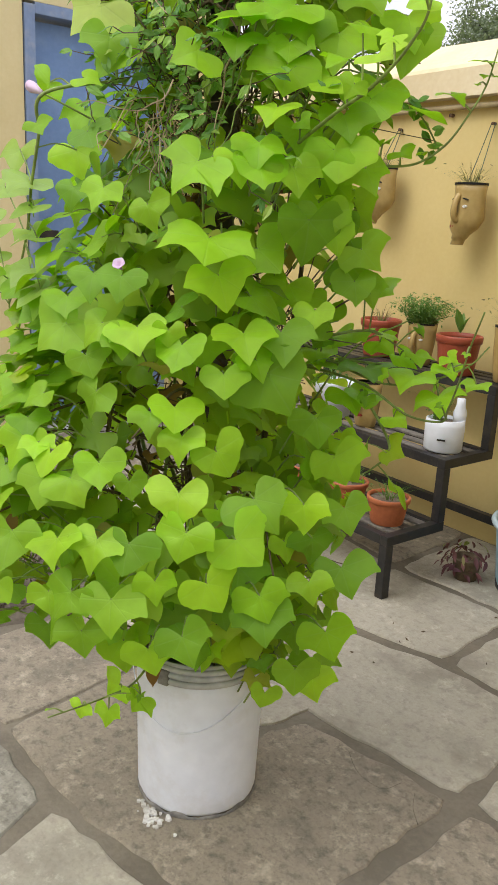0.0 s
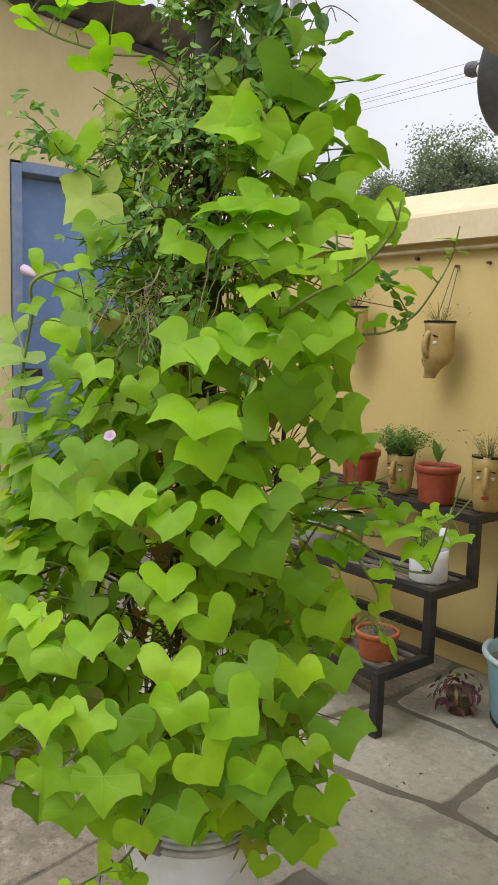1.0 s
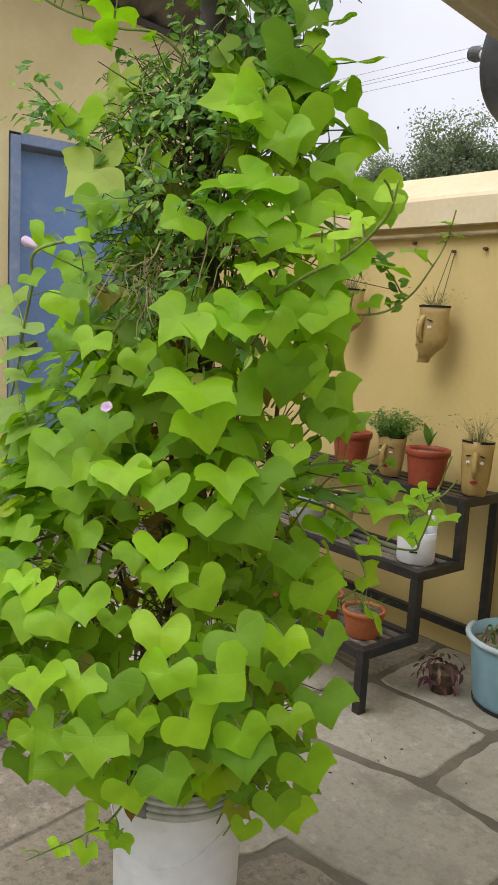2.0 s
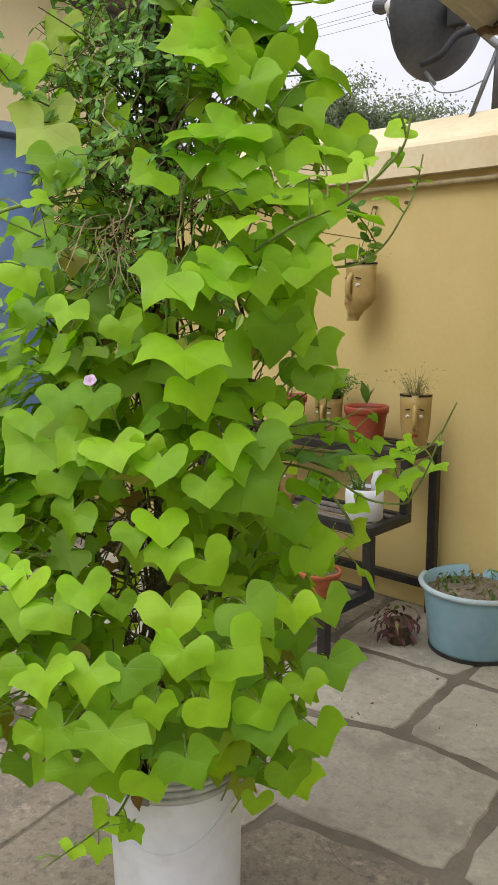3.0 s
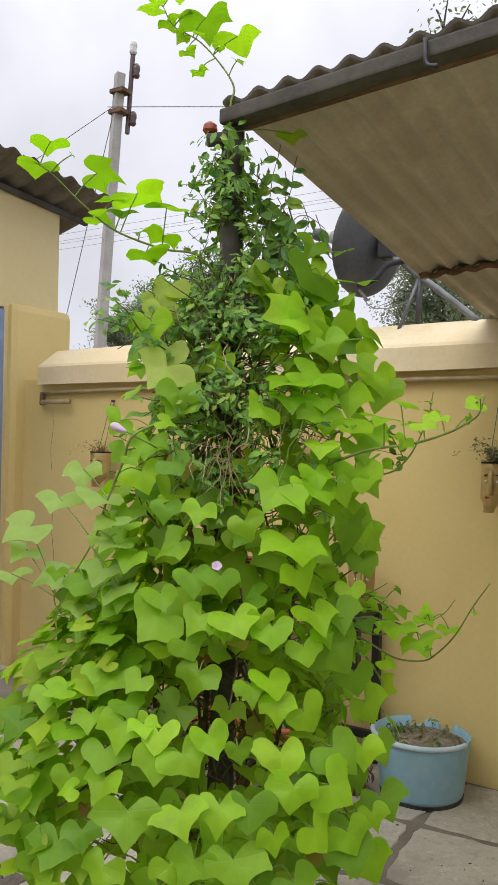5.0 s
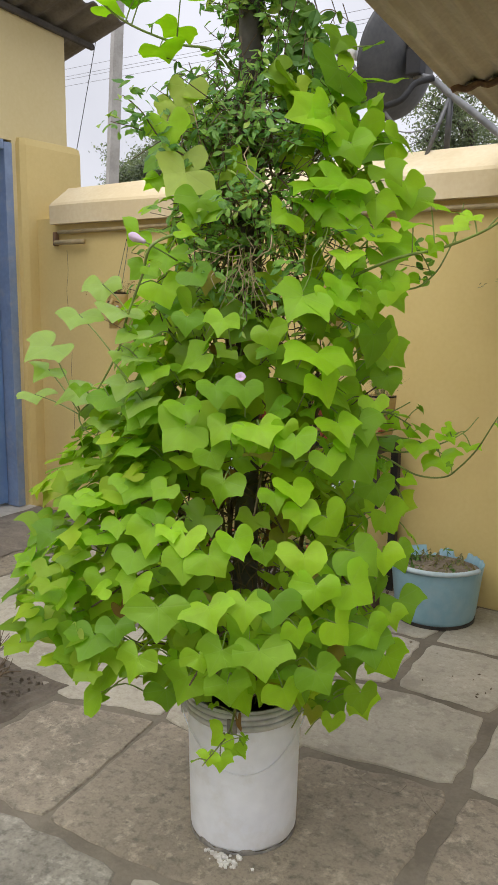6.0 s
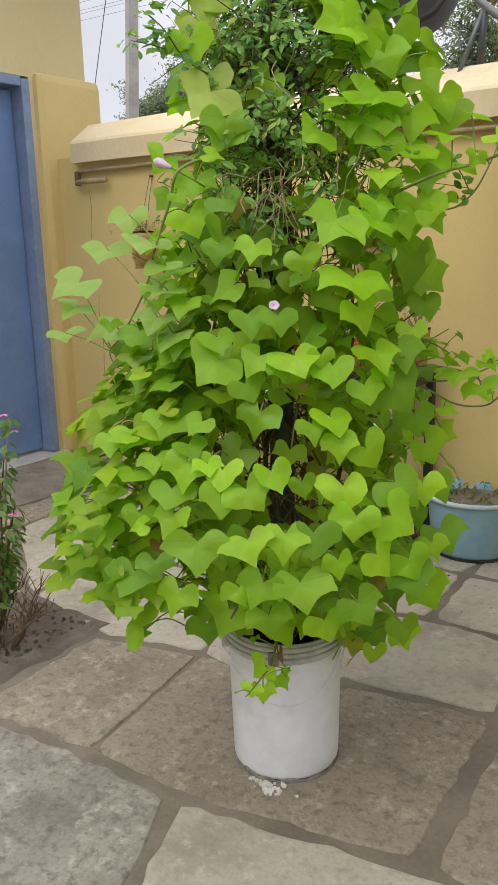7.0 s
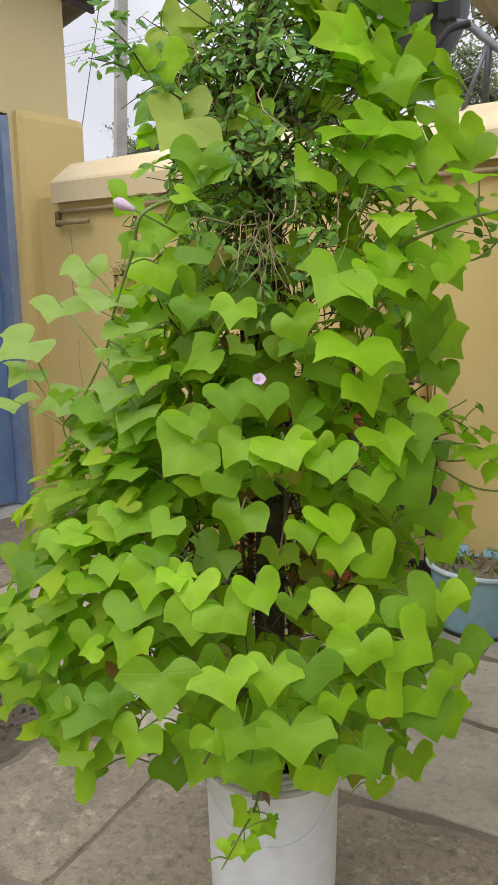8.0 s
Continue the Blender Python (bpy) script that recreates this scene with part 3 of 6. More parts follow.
for o in (house_roof, fascia):
    o.data.transform(fall)
for q in wall_w.data.vertices:
    if q.co.z > 2.5:
        q.co.z = 2.945 - 0.08 * (q.co.y - 1.97) + 0.25 * (q.co.x - DOOR_X)
tagged(fascia, "dark grey board under the house eave", "fascia", kind="structure")
tagged(house_roof, "grey corrugated sheet eave of the house", "roof", kind="structure")

# ---- porch roof over the camera ----


def roof_z(x, y):
    return 2.132 - 0.099 * (y - 1.22) + 0.05 * (x + 1.12)


porch = tagged(new("porch_roof"), "weathered corrugated cement sheets on a timber batten", "roof", kind="structure")
near = corrugated("roof_sheet", -1.150, 1.6, 1.195, 2.58, roof_z, 0.075, 0.009, 0.007, M_SHEET, M_SHEET_EDGE)
far = corrugated("roof_sheet", -1.105, 1.6, 2.47, 3.46, lambda x, y: roof_z(x, y) - 0.016, 0.075, 0.009, 0.007, M_SHEET, M_SHEET_EDGE)
for q in near.data.vertices:
    q.co.x += (0.035 - 0.042 * (q.co.y - 1.195)) * (1.6 - q.co.x) / 2.75
for o in (near, far):
    o.parent = porch
part("edge_beam", boxed((-1.118, 1.185, 2.082), (1.6, 1.235, 2.116), 0.006), M_SHEET_EDGE, porch, "dark timber along the roof's edge")
part("fascia", boxed((-1.11, 1.240, 2.085), (1.6, 1.262, 2.112), 0.003), M_RUST, porch)
v, f = [], []
tube_into(v, f, [Vector((-1.15 + 0.0125 * k, 2.470 + 0.004 * math.sin(k * 1.7), 1.984 + 0.004 * math.sin(2 * math.pi * (0.0125 * k) / 0.075) + 0.005 * noise.noise((k * 0.45, 0, 0)))) for k in range(221)], 0.011, 0.011, 6)
raw("batten", v, f, M_RUST, porch, "rust stained lap between the sheets")
tube("hook", [(-0.63, 1.178, 2.115), (-0.627, 1.172, 2.085), (-0.622, 1.170, 2.060), (-0.60, 1.165, 2.048)], 0.005, M_BLACK, porch)
for o in porch.children:
    if o.name.split(".")[0] != "roof_sheet":
        for q in o.data.vertices:
            q.co.z += 0.004 + 0.05 * (q.co.x + 1.12)
# two added walls, never in view, that enclose the courtyard and limit its light
wall_s = part("wall_south", boxed((-3.9, -4.2, -0.02), (3.8, -4.0, 2.3), 0.0), M_WALL)
tagged(wall_s, "unseen plain yellow wall added behind the courtyard", "wall", kind="structure")
wall_e = part("wall_east", boxed((3.6, -4.0, -0.02), (3.8, 3.2, 2.2), 0.0), M_WALL)
tagged(wall_e, "unseen plain yellow wall added to close the courtyard", "wall", kind="structure")

AXIS = Vector((-1.104, 1.224, 0.0))
v, f = [], []
tube_into(v, f, [Vector((AXIS.x, AXIS.y, z)) for z in (0.03, 0.6, 1.2, 1.7, 2.08)], 0.029, 0.026, 10)
post = raw("support_post", v, f, M_POST, smooth=True)
far_post = raw("support_post", [(x + 2.66, y, z * 1.063) for x, y, z in v], f, M_POST, smooth=True)
tagged(far_post, "weathered dark post under the porch roof", "post")
tagged(post, "weathered dark post rising through the vine to the roof corner", "post")
v, f = [], []
tube_into(v, f, [Vector((-1.140, 1.174, 2.050)), Vector((-1.125, 1.188, 2.053)), Vector((-1.105, 1.205, 2.058))], 0.016, 0.015, 12)
tagged(raw("roof_pole", v, f, M_POST, None, smooth=False), "grey cut pole carrying the roof corner on the post", "pole")
cap = raw("clay_cap", [], [], M_TERRA)
bm = lathe([(0, 0), (0.012, 0.0), (0.017, 0.006), (0.015, 0.018), (0.006, 0.025), (0, 0.025)], 14)
bm.to_mesh(cap.data)
bm.free()
cap.matrix_world = pose(-1.136, 1.178, 2.066)
tagged(cap, "small red clay cap on the pole's end", "cap")

# ---- white bucket ----


def bucket():
    t = thing("paint_bucket", (AXIS.x, AXIS.y, 0), "white painted plastic bucket used as planter, chipped at its base", "bucket")
    r = lambda z: 0.131 + 0.020 * z
    prof = [(0.0, 0.004), (0.122, 0.004), (0.129, 0.008), (0.131, 0.016)] + [(r(z), z) for z in (0.05, 0.1, 0.2, 0.3, 0.325)]
    part("body", lathe(prof + [(r(0.325) - 0.005, 0.325), (0.125, 0.26), (0.0, 0.26)], 56), M_WHITE, t, smooth=True)
    for z in (0.322, 0.336, 0.350):
        part("rim_ring", lathe([(0.137, z), (0.145, z + 0.001), (0.147, z + 0.005), (0.145, z + 0.009), (0.137, z + 0.010), (0.134, z + 0.005), (0.137, z)], 56), M_GREYRIM, t, "scuffed grey moulded ring", smooth=True)
    part("collar", lathe([(0.133, 0.315), (0.139, 0.316), (0.139, 0.366), (0.133, 0.366), (0.133, 0.315)], 56), M_GREYRIM, t, smooth=True)
    part("soil", lathe([(0.0, 0.325), (0.132, 0.325), (0.132, 0.335), (0.09, 0.343), (0.0, 0.348)], 24), M_SOIL, t, "dark potting soil")
    for a in (215, 35):
        lug = part("lug", boxed((0.135, -0.022, 0.300), (0.154, 0.022, 0.345), 0.005, pose(0, 0, 0, 0, 0, a)), M_GREYRIM, t)
    bail = []
    for k in range(13):
        a = math.pi * k / 12
        z = 0.325 - 0.115 * math.sin(a) ** 1.3
        rr = r(z) + 0.0025 + 0.013 * abs(math.cos(a)) ** 10
        bail.append(pose(0, 0, 0, 0, 0, 215) @ Vector((rr * math.cos(a), rr * math.sin(a), z)))
    tube("bail", bail, 0.0015, M_WHITE, t, seg=6, steps=3, label="thin wire handle painted over white")
    rng = random.Random(3)
    part("clip", boxed((0.138, -0.012, 0.318), (0.149, 0.012, 0.352), 0.003, pose(0, 0, 0, 0, 0, -66)), M_CHIPDARK, t, "dark notch in the moulded rim")
    # bare plastic round the foot, with an uneven upper edge of flaking paint
    v, f = [], []
    n = 120
    for k in range(n):
        a = 2 * math.pi * k / n
        up = 0.004 + 0.016 * max(0.0, noise.noise((3.2 * math.cos(a), 3.2 * math.sin(a), 4.0)) + 0.25) + 0.005 * noise.noise((14 * math.cos(a), 14 * math.sin(a), 1.0))
        for rr, z in ((0.1318, 0.0005), (0.1322, max(0.003, up)), (0.1300, max(0.003, up) + 0.0015)):
            v.append((rr * math.cos(a), rr * math.sin(a), z))
    for k in range(n):
        m = (k + 1) % n
        f += [(3 * k + i, 3 * m + i, 3 * m + i + 1, 3 * k + i + 1) for i in (0, 1)]
    raw("chipped_edge", v, f, M_CHIPDARK, t, "bare grey plastic where paint has chipped", smooth=True)
    return t


bucket()
flake_rng = random.Random(11)
v, f = [], []
for k in range(46):
    cx, cy = AXIS.x + 0.062 + flake_rng.gauss(0, 0.026), AXIS.y - 0.145 + flake_rng.gauss(0, 0.011)
    b = len(v)
    s = flake_rng.uniform(0.002, 0.008)
    a0 = flake_rng.uniform(0, 6)
    for z in (0.0005, flake_rng.uniform(0.002, 0.007)):
        for q in range(5):
            a = a0 + q * 1.256
            v.append((cx + s * math.cos(a) * flake_rng.uniform(0.6, 1.1), cy + s * math.sin(a) * flake_rng.uniform(0.6, 1.1), z))
    f.append(tuple(b + 5 + q for q in range(5)))
    f += [(b + q, b + (q + 1) % 5, b + 5 + (q + 1) % 5, b + 5 + q) for q in range(5)]
tagged(raw("paint_flakes", v, f, M_CHIP), "white paint flakes lying at the bucket's foot", "debris", kind="stuff")

# ---- leaves ----


def leaf_shape(kind, rng):
    """Outline of one leaf, length 1 from notch to tip along -y, with its stalk at the origin."""
    side = {
        "heart": [(0.07, 0.10), (0.15, 0.205), (0.25, 0.275), (0.36, 0.275), (0.455, 0.21), (0.51, 0.10), (0.505, -0.03), (0.445, -0.17), (0.34, -0.29), (0.21, -0.40), (0.09, -0.50)],
        "delta": [(0.08, 0.09), (0.17, 0.18), (0.28, 0.235), (0.40, 0.215), (0.49, 0.13), (0.535, 0.01), (0.53, -0.12), (0.45, -0.21), (0.33, -0.29), (0.19, -0.41)],
        "angular": [(0.08, 0.10), (0.16, 0.195), (0.27, 0.255), (0.39, 0.24), (0.485, 0.15), (0.535, 0.03), (0.555, -0.10), (0.565, -0.215), (0.44, -0.225), (0.31, -0.275), (0.17, -0.40)],
        "penta": [(0.08, 0.08), (0.16, 0.165), (0.28, 0.215), (0.40, 0.19), (0.50, 0.11), (0.575, 0.02), (0.63, -0.08), (0.50, -0.145), (0.39, -0.21), (0.26, -0.315), (0.13, -0.46)],
        "trident": [(0.08, 0.10), (0.15, 0.195), (0.27, 0.25), (0.40, 0.24), (0.505, 0.165), (0.50, 0.05), (0.525, -0.07), (0.60, -0.25), (0.43, -0.225), (0.29, -0.265), (0.16, -0.41)],
    }[kind]
    j = lambda: rng.uniform(-0.012, 0.012)
    tip = (rng.uniform(-0.06, 0.06), -0.60 + rng.uniform(-0.07, 0.05))
    wide = {1: rng.uniform(0.88, 1.10), -1: rng.uniform(0.88, 1.10)}
    lower = {1: rng.uniform(-0.05, 0.05), -1: rng.uniform(-0.05, 0.05)}
    half = lambda sign: [(0.0, 0.0)] + [(sign * x * wide[sign] + j(), y + j() + lower[sign] * abs(x) * 2) for x, y in side] + [tip]
    right, left = half(1), half(-1)
    return right + left[-2:0:-1]


def rounded(outline):
    """The outline with a point between each two, on the curve through their neighbours; sharp tips stay sharp."""
    n = len(outline)
    pts = [Vector(p) for p in outline]
    sharp = [(pts[i] - pts[i - 1]).angle(pts[(i + 1) % n] - pts[i], 0.0) > radians(62) for i in range(n)]
    out = []
    for i in range(n):
        a, b, c, d = pts[i - 1], pts[i], pts[(i + 1) % n], pts[(i + 2) % n]
        k = 0.0 if sharp[i] or sharp[(i + 1) % n] else 0.08
        m = (b + c) * (0.5 + k) - (a + d) * k
        out += [tuple(b), tuple(m * (1 + 0.026 * math.sin(i * 2.3 + n) + (0.014 if i % 2 else -0.014)))]
    return out


def leaf_data(kind, seed, droop, fold, wave, fine=False):
    """A blade folded along its midrib, with a hanging tip and a wavy margin."""
    rng = random.Random(seed)
    out = leaf_shape(kind, rng)
    ph, twist, tilt = rng.uniform(0, 6), rng.gauss(0, 0.16), rng.gauss(0, 0.08)
    curl = rng.uniform(0.0, 0.32)
    if fine:
        out = rounded(out)
    verts = [(0, -0.1, -0.003)]

    def lift(x, y):
        a = math.atan2(y, x)
        r = math.hypot(x, y)
        return fold * (math.sqrt(x * x + 0.006) - 0.077) - droop * max(0.0, -y) ** 2 - droop * 0.35 * max(0.0, y) ** 2 - droop * 0.35 * x * x + wave * r * math.sin(3 * a + ph) + twist * x * y + tilt * max(0.0, x) - curl * max(0.0, r - 0.38) ** 2 * 3 * (1 + math.sin(2 * a + ph))
    n = len(out)
    rings = (0.36, 0.70, 1.0) if fine else (0.52, 1.0)
    for s in rings:
        for x, y in out:
            verts.append((x * s, y * s - 0.1 * (1 - s), lift(x * s, y * s - 0.1 * (1 - s))))
    faces = []
    for i in range(n):
        k = (i + 1) % n
        faces.append((0, 1 + k, 1 + i))
        for q in range(len(rings) - 1):
            b = 1 + q * n
            faces.append((b + i, b + k, b + n + k, b + n + i))
    return verts, faces


LEAVES = []
FORMS = {}
TINTS = (M_LEAF, M_LEAF_LIME, M_LEAF_YELLOW, M_LEAF_SHEEN)
LEAF_ME = []
for kind, count in (("heart", 5), ("delta", 6), ("angular", 8), ("penta", 5), ("trident", 4)):
    form_rng = random.Random(len(kind) * 7 + count)
    FORMS[kind] = list(range(len(LEAVES), len(LEAVES) + count))
    for i in range(count):
        bent = (20 + 13 * i + len(kind), form_rng.uniform(0.05, 0.38), form_rng.uniform(-0.05, 0.15), form_rng.uniform(0.04, 0.13))
        LEAVES.append(leaf_data(kind, *bent))
        vv, ff = leaf_data(kind, *bent, fine=True)
        shades = []
        for tint in TINTS:
            me = bpy.data.meshes.new("leaf")
            me.from_pydata(vv, [], ff)
            me.materials.append(tint)
            me.polygons.foreach_set("use_smooth", [True] * len(me.polygons))
            shades.append(me)
        LEAF_ME.append(shades)
# forms of the leaves that stand out: whole hearts, broad, shouldered, five-pointed, deeply lobed
HABIT = {"H": FORMS["heart"], "D": FORMS["delta"], "A": FORMS["angular"] + FORMS["delta"][:2], "P": FORMS["penta"] + FORMS["angular"][:2], "T": FORMS["trident"]}
ANY = FORMS["angular"] + FORMS["penta"] + FORMS["trident"] + FORMS["delta"] + FORMS["heart"][:1]


def leaf_pose(place, facing, spin, size, rng=None):
    """Leaf at place, its upper face towards facing, its tip hanging down and turned by spin degrees."""
    z = Vector(facing).normalized()
    down = Vector((0, 0, -1))
    y = -(down - z * down.dot(z))
    if y.length < 0.05:
        y = Vector((0, 1, 0)) - z * z.y
    y.normalize()
    x = y.cross(z)
    m = Matrix((x, y, z)).transposed().to_4x4()
    return Matrix.Translation(place) @ m @ pose(0, 0, 0, 0, 0, spin) @ Matrix.Scale(size, 4)


def table(rows, z):
    if z <= rows[0][0]:
        return rows[0][1]
    for (a, p), (b, q) in zip(rows, rows[1:]):
        if z <= b:
            return p + (q - p) * (z - a) / (b - a)
    return rows[-1][1]


R_LEFT = [(0.3, 0.36), (0.42, 0.47), (0.52, 0.52), (0.7, 0.48), (0.87, 0.43), (0.98, 0.35), (1.1, 0.30), (1.3, 0.24), (1.5, 0.20), (1.65, 0.18), (1.8, 0.13), (1.95, 0.08)]
R_FRONT = [(0.3, 0.17), (0.40, 0.26), (0.5, 0.39), (0.62, 0.47), (0.74, 0.48), (0.83, 0.43), (0.95, 0.40), (1.1, 0.385), (1.2, 0.40), (1.3, 0.37), (1.45, 0.30), (1.65, 0.23), (1.8, 0.15), (1.95, 0.08)]
R_RIGHT = [(0.2, 0.24), (0.35, 0.30), (0.52, 0.33), (0.75, 0.33), (0.92, 0.28), (1.1, 0.30), (1.3, 0.32), (1.5, 0.34), (1.65, 0.30), (1.75, 0.20), (1.88, 0.11), (1.95, 0.07)]
R_BACK = [(0.3, 0.2), (0.5, 0.27), (1.0, 0.25), (1.5, 0.22), (1.8, 0.14), (1.95, 0.07)]
RING = [(-220, R_BACK), (-130, R_LEFT), (-42, R_FRONT), (33, R_RIGHT), (140, R_BACK)]


def reach(z, az):
    """How far the vine spreads from the post at a height and a bearing (degrees)."""
    az = (az + 220) % 360 - 220
    for (a, p), (b, q) in zip(RING, RING[1:]):
        if az <= b:
            t = (az - a) / (b - a)
            t = t * t * (3 - 2 * t)
            return table(p, z) * (1 - t) + table(q, z) * t
    return table(RING[-1][1], z)


def lowest(az):
    az = (az + 220) % 360 - 220
    return table([(-220, 0.50), (-140, 0.50), (-110, 0.47), (-80, 0.47), (-42, 0.46), (-10, 0.38), (10, 0.33), (33, 0.32), (80, 0.40), (140, 0.50)], az)


def on_vine(az, z, depth=1.0):
    r = reach(z, az) * depth
    return AXIS + Vector((r * math.cos(radians(az)), r * math.sin(radians(az)), z))


vine = thing("climbing_vine", (AXIS.x, AXIS.y, 0.34), "tall bright green vine with lobed heart-shaped leaves climbing a post", "vine")
VINE_INV = vine.matrix_world.inverted()
leaf_rng = random.Random(42)
stalk_v, stalk_f = [], []


def stalk(a, b, sag=0.02, r=0.0015):
    a, b = Vector(a), Vector(b)
    mid = (a + b) / 2 + Vector((0, 0, sag))
    tube_into(stalk_v, stalk_f, [VINE_INV @ p for p in spline([b, mid, a], 3)], r * 1.2, r, 4)


def vine_leaf(place, facing, spin, size, shape, join=None, tint=0):
    m = leaf_pose(place, facing, spin, size)
    if join is None:
        ob = new("leaf", LEAF_ME[shape][tint])
        ob.parent = vine
        ob.matrix_local = VINE_INV @ m
    else:
        vv, ff = LEAVES[shape]
        b = len(join[0])
        mm = VINE_INV @ m
        join[0].extend(tuple(mm @ Vector(p)) for p in vv)
        join[1].extend(tuple(b + i for i in q) for q in ff)


def facing_at(az, rng, up):
    a = radians(az + rng.gauss(0, 34))
    e = radians(max(-10, min(82, rng.gauss(up, 20))))
    return Vector((math.cos(a) * math.cos(e), math.sin(a) * math.cos(e), math.sin(e)))


def turned(az, up, rng, sway=14, nod=9):
    """Direction for a leaf that keeps close to a bearing and a slope."""
    a, e = radians(rng.gauss(az, sway)), radians(rng.gauss(up, nod))
    return Vector((math.cos(a) * math.cos(e), math.sin(a) * math.cos(e), math.sin(e)))


def creeper_share(az, z):
    """Where the small-leaved creeper crowds out the large leaves."""
    low = 1.25 + 0.09 * noise.noise((az * 0.05, 0.0, 3.0))
    if z < low:
        return 0.45 if -88 < az < -48 and z > 1.12 else 0.0
    d = abs((az + 82 + 180) % 360 - 180)
    return max(0.0, min(1.0, (z - low) / 0.08)) * max(0.0, min(1.0, (66 - d) / 14))


# the leaves that stand out: bearing, height in cm, size in mm, turn of the tip, form and tint, how far the blade looks up
HEM_LEAVES = [(-9, 38, 58, -10, "H", 10), (10, 39, 79, 10, "A", 15), (-4, 45, 84, 0, "A", 15), (0, 54, 100, 20, "P", 20), (-46, 58, 79, 20, "D", 20), (-59, 60, 79, 5, "A", 18), (-97, 60, 72, -5, "A", 20), (-39, 62, 87, 25, "P", 25), (-111, 64, 95, -20, "P", 50), (-79, 64, 83, -8, "A", 20), (-24, 65, 95, 12, "A", 20), (-65, 66, 64, 5, "A", 15), (-91, 66, 101, -8, "P", 32), (-52, 67, 98, 15, "A", 28), (0, 67, 95, 15, "P", 25), (-60, 67, 84, -22, "A", 30)]
LOW_LEAVES = [(-13, 68, 63, 10, "A", 15), (-25, 68, 80, 20, "A", 20), (-85, 69, 63, 0, "A", 30), (-44, 71, 62, 0, "A", 20), (-35, 71, 91, 20, "A", 20), (-74, 74, 107, 5, "P", 28), (-63, 75, 88, 32, "P", 30), (-55, 76, 87, 0, "A", 40), (-49, 76, 87, 2, "A", 25), (-30, 77, 98, 52, "Db", 30), (-91, 77, 68, -15, "A", 40), (1, 77, 84, 10, "A", 18), (-39, 78, 84, -5, "Ab", 25), (-81, 78, 85, 0, "A", 28), (-120, 80, 82, -25, "A", 58), (-14, 80, 79, 10, "A", 15)]
SKIRT_LEAVES = [(-70, 82, 82, -10, "A", 30), (-83, 82, 85, 0, "D", 35), (-26, 82, 98, 45, "D", 25), (-64, 83, 85, 35, "D", 28), (-100, 83, 65, 0, "A", 55), (-41, 83, 89, 0, "Hb", 22), (-51, 84, 52, 8, "H", 10), (6, 84, 91, 30, "A", 20), (0, 85, 92, 10, "A", 20), (-58, 86, 78, 10, "H", 25), (-70, 86, 73, 10, "Hb", 35), (-89, 87, 67, 0, "A", 58), (-79, 87, 93, -10, "Ab", 45), (-133, 87, 82, -20, "A", 60), (-74, 87, 57, 0, "Tb", 55), (-34, 89, 80, 32, "Hb", 25)]
FLANK_LEAVES = [(-101, 90, 81, -10, "Pb", 58), (-80, 90, 68, 10, "A", 55), (-41, 91, 69, 4, "Ab", 25), (-7, 92, 82, 15, "D", 15), (-91, 94, 68, 0, "A", 58), (-77, 94, 63, -30, "D", 50), (-48, 94, 65, 0, "A", 50), (-43, 95, 82, -5, "Hb", 40), (-61, 96, 87, -18, "A", 25), (-107, 100, 63, -20, "A", 55), (-33, 100, 70, 10, "A", 20), (-91, 100, 78, -30, "A", 55), (-23, 100, 118, 35, "D", 16), (-65, 101, 68, 22, "A", 30), (-26, 102, 59, 10, "A", 25), (-42, 104, 81, 0, "Hb", 35)]
MIDDLE_LEAVES = [(-56, 104, 54, 0, "A", 40), (-73, 105, 104, -45, "D", 40), (-45, 106, 47, 0, "A", 30), (-29, 106, 86, 10, "Ab", 30), (-61, 106, 75, -30, "D", 30), (-52, 106, 84, 20, "Db", 30), (-20, 106, 93, 10, "A", 45), (-90, 108, 71, -10, "A", 55), (-74, 109, 70, 10, "H", 50), (-10, 109, 60, 0, "Db", 15), (20, 112, 69, 10, "A", 30), (-64, 113, 75, 0, "A", 35), (-56, 113, 67, 5, "D", 30), (7, 113, 72, 10, "H", 25), (-35, 114, 97, 18, "Pb", 25), (-87, 115, 66, -10, "A", 50)]
BELT_LEAVES = [(8, 118, 74, 40, "A", 30), (-37, 119, 114, -12, "Tb", 45), (-7, 121, 66, 10, "Db", 20), (-15, 122, 108, 0, "D", 8), (-11, 123, 89, 8, "A", 15), (-50, 123, 66, 20, "D", 10), (-62, 125, 63, -20, "A", 22), (-74, 125, 59, 0, "A", 20), (-40, 129, 101, -32, "T", 45), (-19, 129, 87, 8, "P", 20), (-27, 129, 82, 0, "H", 20), (6, 130, 74, 15, "A", 25), (-32, 130, 70, 0, "A", 20), (-5, 132, 99, 5, "A", 18), (-27, 132, 77, 0, "A", 20), (-7, 132, 94, 10, "A", 20)]
SHOULDER_LEAVES = [(-74, 133, 66, 40, "D", 40), (-132, 135, 73, -45, "D", 35), (-22, 137, 71, -10, "H", 50), (-3, 137, 79, 20, "A", 25), (7, 140, 100, -20, "H", 42), (-7, 142, 99, -30, "A", 58), (12, 142, 87, -10, "H", 55), (-19, 143, 96, -10, "A", 45), (-42, 144, 81, -60, "A", 60), (-18, 146, 66, 0, "A", 30), (-32, 146, 77, 0, "A", 55), (-76, 147, 79, -10, "A", 28), (-4, 148, 102, 10, "A", 30), (-31, 149, 98, -45, "A", 58), (-13, 149, 80, 0, "A", 40), (-16, 151, 98, -50, "D", 45)]
